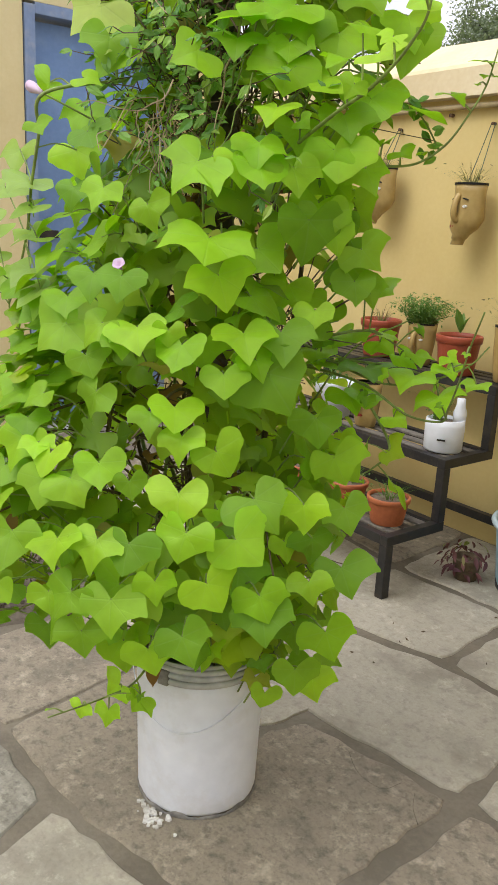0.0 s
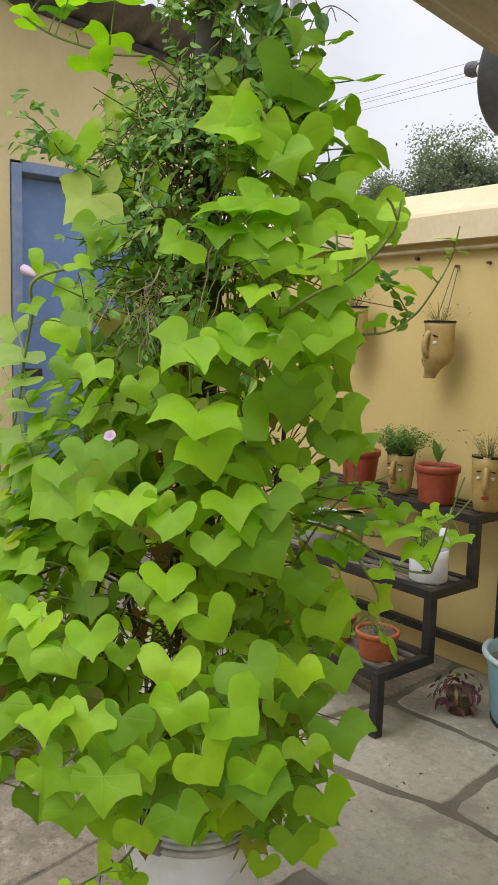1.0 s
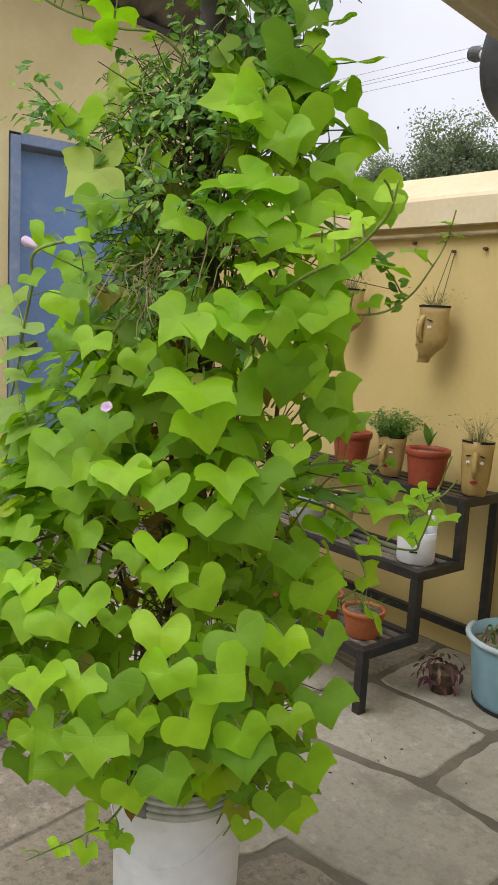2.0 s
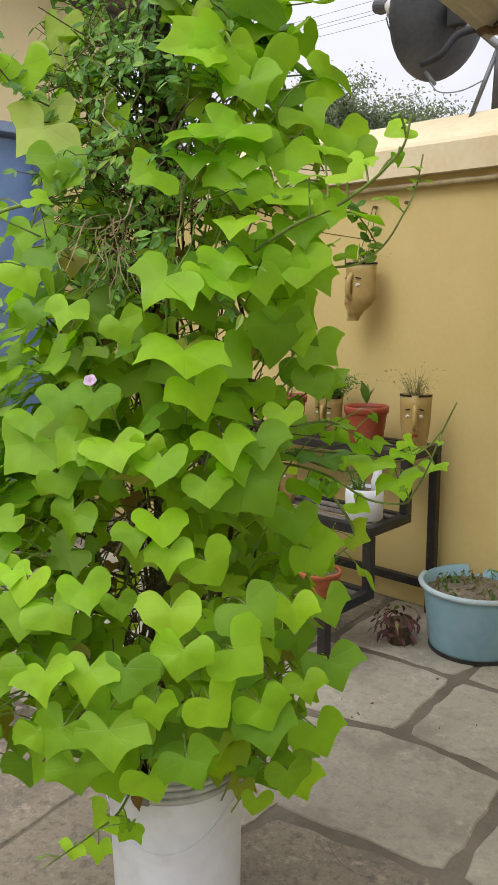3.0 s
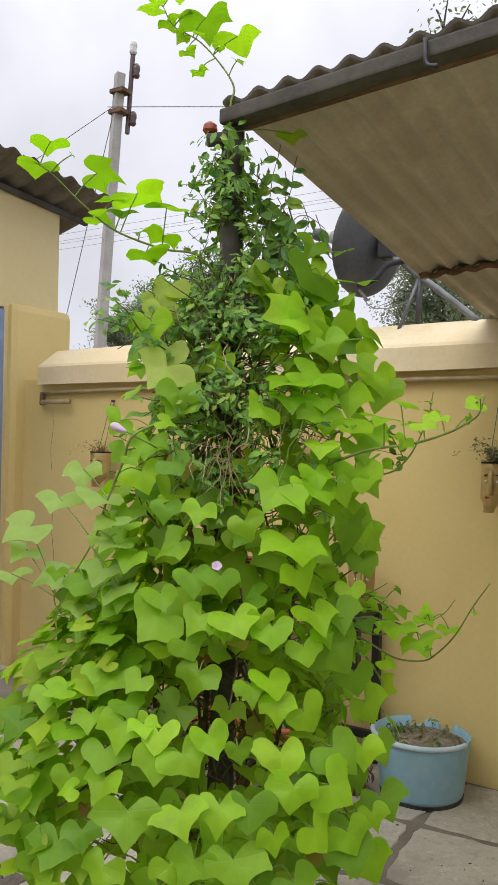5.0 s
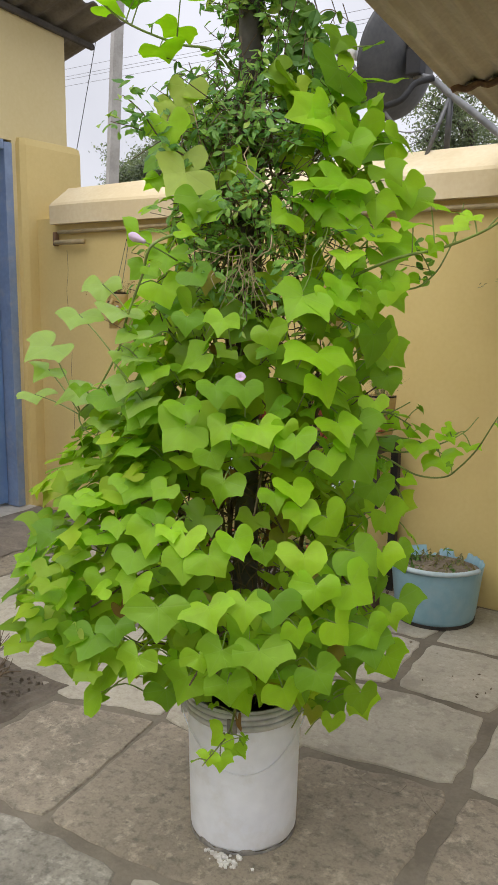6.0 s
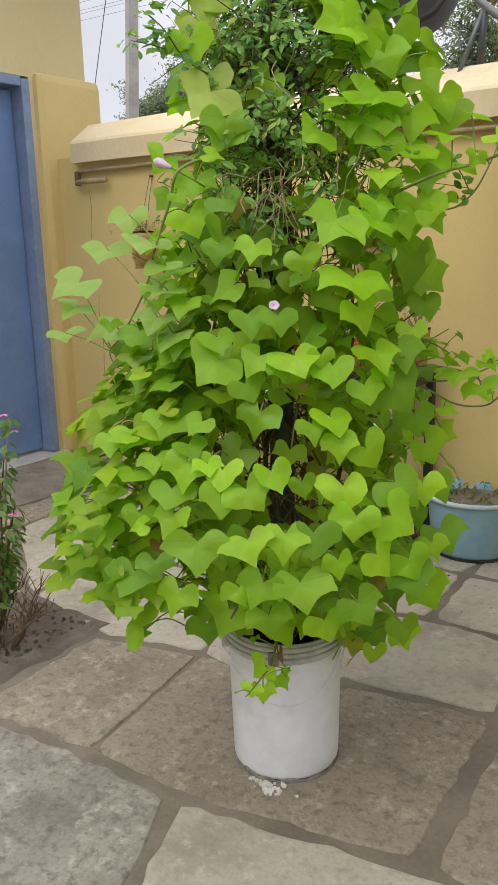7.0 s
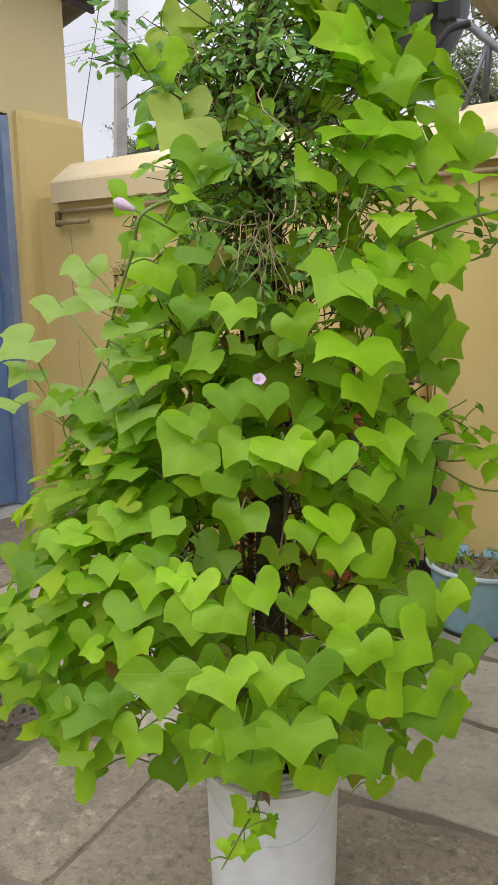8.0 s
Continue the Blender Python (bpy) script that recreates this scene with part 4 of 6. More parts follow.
UPPER_LEAVES = [(-25, 151, 92, 60, "A", 60), (23, 153, 94, 10, "A", 30), (5, 154, 83, 30, "A", 30), (-136, 154, 63, 10, "A", 30), (-90, 156, 99, -14, "Dy", 8), (-11, 158, 82, 20, "A", 20), (-134, 158, 85, -45, "A", 45), (17, 160, 93, 80, "A", 30), (-6, 161, 106, 20, "A", 18), (-18, 163, 111, -70, "A", 42), (-26, 163, 113, -80, "A", 60), (-17, 163, 87, 6, "A", 12), (-103, 165, 76, -10, "Dy", 15), (23, 168, 87, 30, "A", 28), (-132, 169, 82, 0, "Dy", 12), (-104, 170, 88, -10, "Dy", 15)]
TOP_LEAVES = [(16, 173, 79, 20, "A", 18), (6, 174, 133, -62, "A", 58)]


def gap(az, z):
    """Openings in the leaves through which the inside or the far side shows."""
    across = reach(z, az) * 0.8 * math.sin(radians(az + 40))
    return (-70 < az < -38 and 0.71 < z < 0.98) or (0.11 < across < 0.32 and 0.94 < z < 1.14) or (-70 < az < -48 and 0.46 < z < 0.52)


mass = ([], [])
spots = []
lime_rng = random.Random(4)
for az, z, size, spin, form, up in HEM_LEAVES + LOW_LEAVES + SKIRT_LEAVES + FLANK_LEAVES + MIDDLE_LEAVES + BELT_LEAVES + SHOULDER_LEAVES + UPPER_LEAVES + TOP_LEAVES:
    p = on_vine(az, z / 100, 1.0)
    spots.append(p)
    toward = -48 + (az + 48) * 0.30 + leaf_rng.gauss(0, 15)
    a, e = radians(toward), radians(up * (0.75 if z > 140 else 1.0) + (5 if z > 118 else 2) + leaf_rng.gauss(0, 10))
    tint = {"b": 1, "y": 2}.get(form[1:], 0)
    # lime tint lifts the dim right side as if light shone through
    if tint == 0 and az > -65 and lime_rng.random() < (0.7 if z > 125 else 0.22):
        tint = 1
    vine_leaf(p, Vector((math.cos(a) * math.cos(e), math.sin(a) * math.cos(e), math.sin(e))), spin + leaf_rng.gauss(0, 4), size / 1000, leaf_rng.choice(HABIT[form[0]]), tint=tint)
    stalk(p, AXIS + Vector((p.x - AXIS.x, p.y - AXIS.y, 0)) * 0.72 + Vector((0, 0, p.z - leaf_rng.uniform(0.02, 0.09))))
made = 0
tries = 0
while made < 175 and tries < 9000:
    tries += 1
    az = leaf_rng.uniform(-155, 62)
    z = leaf_rng.uniform(lowest(az), 1.72)
    if leaf_rng.random() < creeper_share(az, z) * 0.97:
        continue
    if gap(az, z):
        continue
    p = on_vine(az, z, leaf_rng.uniform(0.70, 0.88) if az > -85 else leaf_rng.uniform(0.80, 1.04))
    if any((p - q).length < 0.040 for q in spots):
        continue
    spots.append(p)
    size = leaf_rng.uniform(0.042, 0.10)
    vine_leaf(p, facing_at(az + (-42 - az) * 0.3, leaf_rng, 28 if az > -85 else 58), leaf_rng.gauss(0, 30), size, leaf_rng.choice(ANY))
    stalk(p, AXIS + Vector((p.x - AXIS.x, p.y - AXIS.y, 0)) * 0.72 + Vector((0, 0, p.z - leaf_rng.uniform(0.0, 0.09))))
    made += 1
for k in range(1400):
    az = leaf_rng.uniform(-180, 180) if k % 3 else leaf_rng.uniform(-145, 50)
    front = -155 < az < 62
    z = leaf_rng.uniform(lowest(az) + (0.03 if front else 0.0), 1.74)
    if leaf_rng.random() < creeper_share(az, z) * 0.95:
        continue
    if gap(az, z) and leaf_rng.random() < 0.95:
        continue
    if (az > -5 and leaf_rng.random() < 0.45) or (z > 1.3 and not front and leaf_rng.random() < 0.8):
        continue
    p = on_vine(az, z, leaf_rng.uniform(0.40, 0.80) if front else leaf_rng.uniform(0.70, 1.05))
    vine_leaf(p, facing_at(az, leaf_rng, 38), leaf_rng.gauss(0, 45), leaf_rng.uniform(0.045, 0.092), leaf_rng.choice(ANY), mass)
for az, z, size in ((-18, 1.075, 0.062), (-9, 1.12, 0.085), (2, 1.10, 0.075)):
    p = on_vine(az, z, 0.74)
    vine_leaf(p, turned(-45, 25, leaf_rng), leaf_rng.gauss(0, 25), size, leaf_rng.choice(ANY))
    stalk(p, AXIS + Vector((0.05, 0.0, z - 0.06)))
# pale drooping layers low on the door side, and leaves that hang down to the bucket's rim
for k in range(190):
    az, z = leaf_rng.uniform(-150, -86), leaf_rng.uniform(0.58, 1.12)
    p = on_vine(az, z, leaf_rng.uniform(0.78, 1.10))
    # yellow tint on the lowest leaves paints in their olive backlight
    vine_leaf(p, facing_at(az, leaf_rng, 66), leaf_rng.gauss(-15, 35), leaf_rng.uniform(0.05, 0.092), leaf_rng.choice(ANY), None if k % 3 == 0 else mass, tint=2 if z < 0.72 and k % 2 else 0)
for k in range(24):
    az, r, z = leaf_rng.uniform(-40, 30) if k % 3 else leaf_rng.uniform(-120, -40), leaf_rng.uniform(0.08, 0.17), leaf_rng.uniform(0.42, 0.52)
    p = AXIS + Vector((r * math.cos(radians(az)), r * math.sin(radians(az)), z))
    vine_leaf(p, facing_at(az, leaf_rng, 26), leaf_rng.gauss(0, 30), leaf_rng.uniform(0.045, 0.08), leaf_rng.choice(ANY), mass)
    stalk(p, AXIS + Vector((0.5 * r * math.cos(radians(az)), 0.5 * r * math.sin(radians(az)), 0.345)), 0.01, 0.0014)

# long shoots that leave the body of the vine, with leaves along them
SHOOTS = [
    ([(-0.92, 1.23, 1.30), (-0.812, 1.238, 1.323), (-0.797, 1.273, 1.309), (-0.777, 1.316, 1.307), (-0.758, 1.359, 1.315), (-0.740, 1.400, 1.345), (-0.726, 1.430, 1.391), (-0.716, 1.453, 1.437), (-0.711, 1.466, 1.493)], 4, 0.034),
    ([(-0.87, 1.17, 1.31), (-0.717, 1.132, 1.358), (-0.605, 1.080, 1.372), (-0.530, 1.046, 1.390), (-0.487, 1.026, 1.407), (-0.463, 1.015, 1.422), (-0.452, 1.010, 1.450)], 4, 0.04),
    ([(-0.958, 1.338, 0.956), (-0.886, 1.365, 0.948), (-0.833, 1.385, 0.933), (-0.768, 1.409, 0.898), (-0.710, 1.431, 0.896), (-0.655, 1.375, 0.935), (-0.60, 1.32, 0.99), (-0.55, 1.272, 1.06), (-0.506, 1.233, 1.115)], 4, 0.03),
    ([(-0.967, 1.335, 0.997), (-0.899, 1.360, 0.970), (-0.813, 1.392, 0.947), (-0.737, 1.421, 0.964), (-0.676, 1.443, 0.998), (-0.647, 1.454, 1.035)], 3, 0.04),
    ([(-0.853, 1.377, 0.930), (-0.792, 1.400, 0.836), (-0.819, 1.390, 0.787), (-0.849, 1.379, 0.764)], 3, 0.04),
    ([(-1.08, 1.02, 1.42), (-1.072, 0.875, 1.382), (-1.106, 0.880, 1.326), (-1.152, 0.885, 1.247), (-1.179, 0.889, 1.185), (-1.232, 0.896, 1.118), (-1.279, 0.902, 1.070), (-1.314, 0.906, 1.042), (-1.298, 0.904, 1.013), (-1.256, 0.899, 1.003)], 5, 0.05),
    ([(-1.10, 1.20, 2.00), (-1.089, 1.190, 2.120), (-1.084, 1.194, 2.164), (-1.110, 1.177, 2.215), (-1.151, 1.150, 2.266), (-1.198, 1.119, 2.298), (-1.219, 1.105, 2.342)], 3, 0.035),
    ([(-1.10, 1.19, 1.72), (-1.119, 1.120, 1.776), (-1.162, 1.050, 1.781), (-1.217, 0.963, 1.807), (-1.253, 0.905, 1.852), (-1.288, 0.849, 1.906), (-1.317, 0.803, 1.933)], 3, 0.045),
    ([(-1.02, 1.08, 0.44), (-0.975, 0.99, 0.40), (-0.945, 0.91, 0.41), (-0.885, 0.78, 0.455)], 5, 0.034),
    ([(-0.90, 1.36, 0.98), (-0.79, 1.44, 0.97), (-0.73, 1.50, 0.93)], 3, 0.07),
    ([(-0.90, 1.30, 1.02), (-0.83, 1.36, 1.04), (-0.78, 1.40, 1.01)], 3, 0.07),
]
# leaves on those shoots: place and size in mm
SHOOT_LEAVES = [
    (-1.11, 0.96, 1.61, 88), (-1.075, 0.97, 1.52, 112), (-1.05, 0.985, 1.455, 84), (-1.11, 0.96, 1.37, 82), (-1.12, 0.95, 1.31, 86), (-1.15, 0.92, 1.41, 62),
    (-0.965, 0.95, 0.41, 58), (-0.95, 0.92, 0.38, 52), (-0.93, 0.86, 0.42, 40), (-0.975, 1.0, 0.36, 56), (-0.985, 1.283, 2.07, 66),
]
# door-side leaves with painted sheen, and lime ones on the shoot towards the house eave and on the tip above the roof
# corner
DOOR_LEAVES = [(-1.41, 0.92, 1.18, 115), (-1.42, 0.92, 1.13, 76), (-1.48, 0.93, 1.07, 75), (-1.30, 0.90, 1.25, 82), (-1.17, 0.89, 1.26, 87), (-1.13, 0.88, 1.22, 75), (-1.17, 0.89, 1.18, 56), (-1.30, 0.90, 1.09, 96), (-1.21, 0.89, 1.09, 90), (-1.15, 0.88, 1.12, 76), (-1.23, 0.90, 1.31, 71), (-1.12, 0.88, 1.17, 71), (-1.11, 0.88, 1.09, 81), (-1.23, 0.90, 1.04, 65)]
EAVE_LEAVES = [(-1.29, 0.85, 1.97, 70), (-1.30, 0.83, 1.92, 74), (-1.24, 0.93, 1.92, 103), (-1.19, 1.00, 1.89, 118), (-1.24, 0.93, 1.83, 71), (-1.21, 0.98, 1.85, 56), (-1.16, 1.06, 1.87, 88), (-1.16, 1.05, 1.81, 75), (-1.18, 1.02, 1.77, 83), (-1.22, 0.96, 1.87, 58)]
TIP_LEAVES = [(-1.23, 1.10, 2.34, 94), (-1.19, 1.12, 2.38, 81), (-1.14, 1.16, 2.32, 129), (-1.08, 1.20, 2.28, 112), (-1.18, 1.13, 2.28, 48), (-1.15, 1.15, 2.28, 36), (-1.17, 1.13, 2.24, 53), (-1.15, 1.15, 2.20, 45), (-1.25, 1.09, 2.39, 79), (-1.21, 1.11, 2.31, 59), (-1.11, 1.17, 2.25, 30)]
# pale young leaves on the shoots that reach towards the stand and the wall
OUTER_LEAVES = [(-0.76, 1.35, 1.39, 85), (-0.74, 1.40, 1.42, 54), (-0.72, 1.44, 1.47, 44), (-0.71, 1.46, 1.45, 44), (-0.77, 1.33, 1.33, 46), (-0.78, 1.30, 1.34, 55), (-0.80, 1.27, 1.35, 66), (-0.47, 1.02, 1.44, 38), (-0.58, 1.07, 1.41, 59), (-0.67, 1.11, 1.42, 72), (-0.63, 1.09, 1.45, 62), (-0.54, 1.05, 1.42, 35)]
STAND_LEAVES = [(-0.79, 1.40, 1.00, 64), (-0.83, 1.39, 1.02, 61), (-0.76, 1.41, 0.97, 84), (-0.72, 1.43, 0.94, 84), (-0.71, 1.43, 0.99, 53), (-0.66, 1.45, 0.97, 51), (-0.71, 1.43, 1.01, 37), (-0.85, 1.38, 0.97, 95), (-0.88, 1.37, 1.03, 91), (-0.79, 1.40, 0.89, 55), (-0.79, 1.40, 0.83, 58), (-0.77, 1.41, 0.75, 60), (-0.84, 1.38, 1.11, 79), (-0.86, 1.37, 1.17, 86), (-0.91, 1.36, 0.97, 84), (-0.88, 1.37, 0.92, 84), (-0.85, 1.38, 0.92, 73), (-0.94, 1.34, 0.99, 74)]
shoot_rng = random.Random(8)
for pts, count, size in SHOOTS:
    line = spline(pts, 8)
    tube("shoot", [VINE_INV @ Vector(p) for p in pts], 0.0030, M_STEM, vine, r1=0.0012, seg=6, steps=8)
    for k in range(count):
        u = (k + 0.6) / count
        q = line[min(len(line) - 1, int(u ** 1.35 * len(line)))]
        a = shoot_rng.uniform(-150, 60)
        side = Vector((math.cos(radians(a)), math.sin(radians(a)), 0)) * shoot_rng.uniform(0.02, 0.05) + Vector((0, 0, shoot_rng.uniform(-0.01, 0.035)))
        vine_leaf(q + side, facing_at(a, shoot_rng, 50), shoot_rng.gauss(0, 40), size * shoot_rng.uniform(0.65, 1.1) * (1.2 - 0.95 * u * u), shoot_rng.choice(ANY))
        stalk(q + side, q, 0.004, 0.0012)

stem_points = [q for pts, count, size in SHOOTS for q in spline(pts, 8)]
for x, y, z, size in SHOOT_LEAVES:
    q = Vector((x, y, z))
    face = turned(-55 if z < 1.9 else 125, 20 if z < 1.9 else 68, shoot_rng) if z > 0.5 else Vector((0.6 + shoot_rng.gauss(0, 0.2), -0.75, 0.3 + shoot_rng.gauss(0, 0.15)))
    vine_leaf(q, face, shoot_rng.gauss(-10, 30), size / 1000, shoot_rng.choice(ANY), tint=2 if 1.5 < z < 1.55 else (1 if 1.28 < z < 1.9 or z < 0.5 else 0))
    near_stem = min(stem_points, key=lambda p: (p - q).length)
    inner = q.lerp(Vector((AXIS.x, AXIS.y, z - 0.05)), 0.5)
    stalk(q, near_stem if (near_stem - q).length < 0.16 else inner, 0.008, 0.0013)
# lime on eave and tip leaves paints sky light coming through them
for group, side, up, tints in ((DOOR_LEAVES, -62, 66, (3, 3, 0)), (EAVE_LEAVES, 125, 80, (1, 1, 0)), (TIP_LEAVES, 125, 82, (1, 1, 0))):
    for x, y, z, size in group:
        q = Vector((x, y, z))
        near_stem = min(stem_points, key=lambda p: (p - q).length)
        face = turned(side, 22 if group is DOOR_LEAVES and z > 1.28 else up, shoot_rng)
        vine_leaf(q, face, shoot_rng.gauss(0, 35), size * (0.85 if group is TIP_LEAVES else 1.05) / 1000, shoot_rng.choice(ANY), tint=shoot_rng.choice(tints))
        stalk(q, near_stem, 0.004, 0.0012)
for x, y, z, size in OUTER_LEAVES + STAND_LEAVES:
    q = Vector((x, y, z))
    near_stem = min(stem_points, key=lambda p: (p - q).length)
    vine_leaf(q, facing_at(-48, shoot_rng, 60), shoot_rng.gauss(20, 40), size / 1000, shoot_rng.choice(ANY), tint=1 if shoot_rng.random() < 0.75 else 0)
    stalk(q, near_stem if (near_stem - q).length < 0.16 else q.lerp(Vector((AXIS.x, AXIS.y, z - 0.05)), 0.5), 0.004, 0.0012)
for x, y, z, size in ((-0.985, 1.03, 0.40, 0.048), (-1.10, 0.80, 0.70, 0.05)):
    withered = ([], [])
    vine_leaf(Vector((x, y, z)), facing_at(-50, shoot_rng, 20), shoot_rng.gauss(0, 30), size, FORMS["heart"][1], withered)
    raw("withered_leaf", withered[0], withered[1], M_LEAF_BROWN, vine, "withered brown leaf", smooth=True)
dry = ([], [])
for k in range(40):
    az, z = shoot_rng.uniform(-150, 60), shoot_rng.uniform(0.42, 1.35)
    vine_leaf(on_vine(az, z, shoot_rng.uniform(0.15, 0.45)), facing_at(az + 180 * (k % 2), shoot_rng, -20), shoot_rng.gauss(0, 60), shoot_rng.uniform(0.03, 0.055), shoot_rng.choice(ANY), dry)
raw("dry_leaf_mass", dry[0], dry[1], M_LEAF_BROWN, vine, "withered brown leaves inside the vine", smooth=True)["kind"] = "stuff"
leaf_mass = raw("leaf_mass", mass[0], mass[1], M_LEAF_MASS, vine, smooth=True)
leaf_mass["kind"] = "stuff"

# stems winding up the post, and the tangle inside
stem_rng = random.Random(17)
for k in range(16):
    a0, turns, r0 = stem_rng.uniform(0, 6.28), stem_rng.uniform(-0.5, 0.6), stem_rng.uniform(0.05, 0.11)
    top = stem_rng.uniform(1.2, 1.95)
    pts = []
    for i in range(9):
        t = i / 8
        a = a0 + turns * 6.28 * t
        r = r0 + (0.10 * math.sin(math.pi * min(1, t * 1.2)) if k % 2 else 0.0) - 0.03 * t + stem_rng.uniform(-0.015, 0.015)
        pts.append(VINE_INV @ (AXIS + Vector((r * math.cos(a), r * math.sin(a), 0.33 + t * (top - 0.33)))))
    tube("stem", pts, stem_rng.uniform(0.003, 0.007), M_STEM_DARK if k % 3 else M_STEM, vine, r1=0.002, seg=6, steps=4)
for k in range(11):
    az = stem_rng.uniform(-140, -85) if k < 7 else stem_rng.uniform(-70, 30)
    z = stem_rng.uniform(0.55, 0.95)
    a, b, c = on_vine(az + 15, z - 0.06, 0.2), on_vine(az + 5, z + 0.02, 0.6), on_vine(az, z - 0.03, 0.93)
    tube("branch", [VINE_INV @ q for q in (a, b, c)], 0.0036, M_STEM_DARK, vine, r1=0.0018, seg=6, steps=5)
tangle_v, tangle_f = [], []
for k in range(900):
    az, z = stem_rng.uniform(0, 360), stem_rng.uniform(0.38, 1.7)
    p = on_vine(az, z, stem_rng.uniform(0.10, 0.55))
    pts = [p]
    d = Vector((stem_rng.gauss(0, 1), stem_rng.gauss(0, 1), stem_rng.gauss(0.4, 1))).normalized() * 0.024
    for i in range(4):
        d = (d + Vector((stem_rng.gauss(0, 1), stem_rng.gauss(0, 1), stem_rng.gauss(0, 1))) * 0.009)
        pts.append(pts[-1] + d)
    tube_into(tangle_v, tangle_f, [VINE_INV @ q for q in spline(pts, 2)], stem_rng.uniform(0.001, 0.0028), 0.001, 4)
tg = raw("stem_tangle", tangle_v, tangle_f, M_STEM_DARK, vine, "brown tangled inner stems")
tg["kind"] = "stuff"
stk = raw("leaf_stalk", stalk_v, stalk_f, M_STEM, vine)
stk["kind"] = "stuff"

for x, y, z, size in ((-0.85, 1.34, 1.73, 92), (-0.93, 1.30, 1.82, 70), (-0.87, 1.33, 1.80, 52), (-0.91, 1.31, 1.75, 88), (-0.96, 1.28, 1.71, 84), (-0.88, 1.32, 1.69, 96), (-0.82, 1.35, 1.62, 100), (-0.93, 1.29, 1.66, 92), (-0.79, 1.36, 1.50, 98), (-0.87, 1.33, 1.60, 90)):
    q = Vector((x, y, z))
    vine_leaf(q, facing_at(-50, stem_rng, 40), stem_rng.gauss(0, 35), size / 1000, stem_rng.choice(ANY))
    tube("stem", [VINE_INV @ p for p in (AXIS + Vector((0.02, 0.02, z - 0.10)), q.lerp(Vector((AXIS.x, AXIS.y, z)), 0.5) + Vector((0, 0, -0.01)), q)], 0.002, M_STEM, vine, r1=0.0012, seg=5)

# ---- small-leaved creeper at the top of the post ----
creeper = thing("creeper", (AXIS.x, AXIS.y, 1.3), "dark green small-leaved creeper wound round the post top", "creeper")
C_INV = creeper.matrix_world.inverted()
SMALL = []
for s in range(3):
    right = [((0.17, 0.22, 0.26)[s] * math.sin(math.pi * (k / 5) ** 0.85), -k / 5, 0.05 - (0.15, 0.3, 0.05)[s] * (k / 5) ** 2) for k in range(1, 5)]
    left = [(-x, y, z) for x, y, z in right]
    vv = [(0, 0, 0)] + right + [(0, -1, -0.14)] + left[::-1] + [(0, -0.5, -0.02)]
    m = len(vv) - 1
    SMALL.append((vv, [(m, (i + 1) % m, i) for i in range(m)]))


def small_leaf(join, inv, place, facing, spin, size, k=0):
    mm = inv @ leaf_pose(place, facing, spin, size)
    vv, ff = SMALL[k % 3]
    b = len(join[0])
    join[0].extend(tuple(mm @ Vector(p)) for p in vv)
    join[1].extend(tuple(b + i for i in q) for q in ff)


c_rng = random.Random(23)
cm = ([], [])
cs = ([], [])
for k in range(330):
    z = c_rng.uniform(1.27, 2.0) if k % 3 else c_rng.uniform(1.30, 1.72)
    az = c_rng.gauss(-76, 38) if z < 1.72 else c_rng.uniform(-180, 180)
    p = on_vine(az, z, c_rng.uniform(0.25, 0.98))
    if z > 1.82 and c_rng.random() < 0.15:
        continue
    if z > 1.82:
        p = AXIS + Vector((math.cos(radians(az)) * c_rng.uniform(0.02, 0.09), math.sin(radians(az)) * c_rng.uniform(0.02, 0.09), z))
    d = Vector((math.cos(radians(az)), math.sin(radians(az)), c_rng.gauss(0, 0.7))).normalized()
    pts = [p - d * 0.04]
    for i in range(5):
        d = (d + Vector((c_rng.gauss(0, 0.35), c_rng.gauss(0, 0.35), c_rng.gauss(-0.05, 0.35)))).normalized()
        pts.append(pts[-1] + d * 0.022)
    tube_into(cs[0], cs[1], [C_INV @ q for q in pts], 0.0012, 0.0008, 3)
    for i in range(1, 6):
        for s in (-1, 1):
            fa = Vector((math.cos(radians(az)), math.sin(radians(az)), 0.9)) + Vector((c_rng.gauss(0, 0.5), c_rng.gauss(0, 0.5), c_rng.gauss(0, 0.4)))
            small_leaf(cm, C_INV, pts[i], fa, c_rng.uniform(-180, 180), c_rng.uniform(0.012, 0.030), c_rng.randrange(3))
for k in range(13):
    u, top = c_rng.uniform(0.03, 0.20), c_rng.uniform(1.85, 2.06)
    p = AXIS + Vector((0.84 * u, 0.545 * u, top))
    pts = [p]
    for i in range(7):
        pts.append(pts[-1] + Vector((c_rng.gauss(0, 0.010), c_rng.gauss(0, 0.010), -0.034)))
    tube_into(cs[0], cs[1], [C_INV @ q for q in pts], 0.0012, 0.0008, 3)
    for q in pts[1:]:
        for i in range(2):
            small_leaf(cm, C_INV, q, Vector((0.5 + c_rng.gauss(0, 0.4), -0.8 + c_rng.gauss(0, 0.4), c_rng.gauss(0.3, 0.3))), c_rng.uniform(-120, 120), c_rng.uniform(0.030, 0.050), 2)
for k in range(70):
    a, z, r = c_rng.uniform(0, 6.28), c_rng.uniform(1.86, 2.06), c_rng.uniform(0.03, 0.075)
    p = AXIS + Vector((r * math.cos(a), r * math.sin(a), z))
    for i in range(3):
        small_leaf(cm, C_INV, p + Vector((c_rng.gauss(0, 0.012), c_rng.gauss(0, 0.012), c_rng.gauss(0, 0.012))), Vector((math.cos(a), math.sin(a), c_rng.gauss(0.4, 0.5))), c_rng.uniform(-150, 150), c_rng.uniform(0.02, 0.04), i)
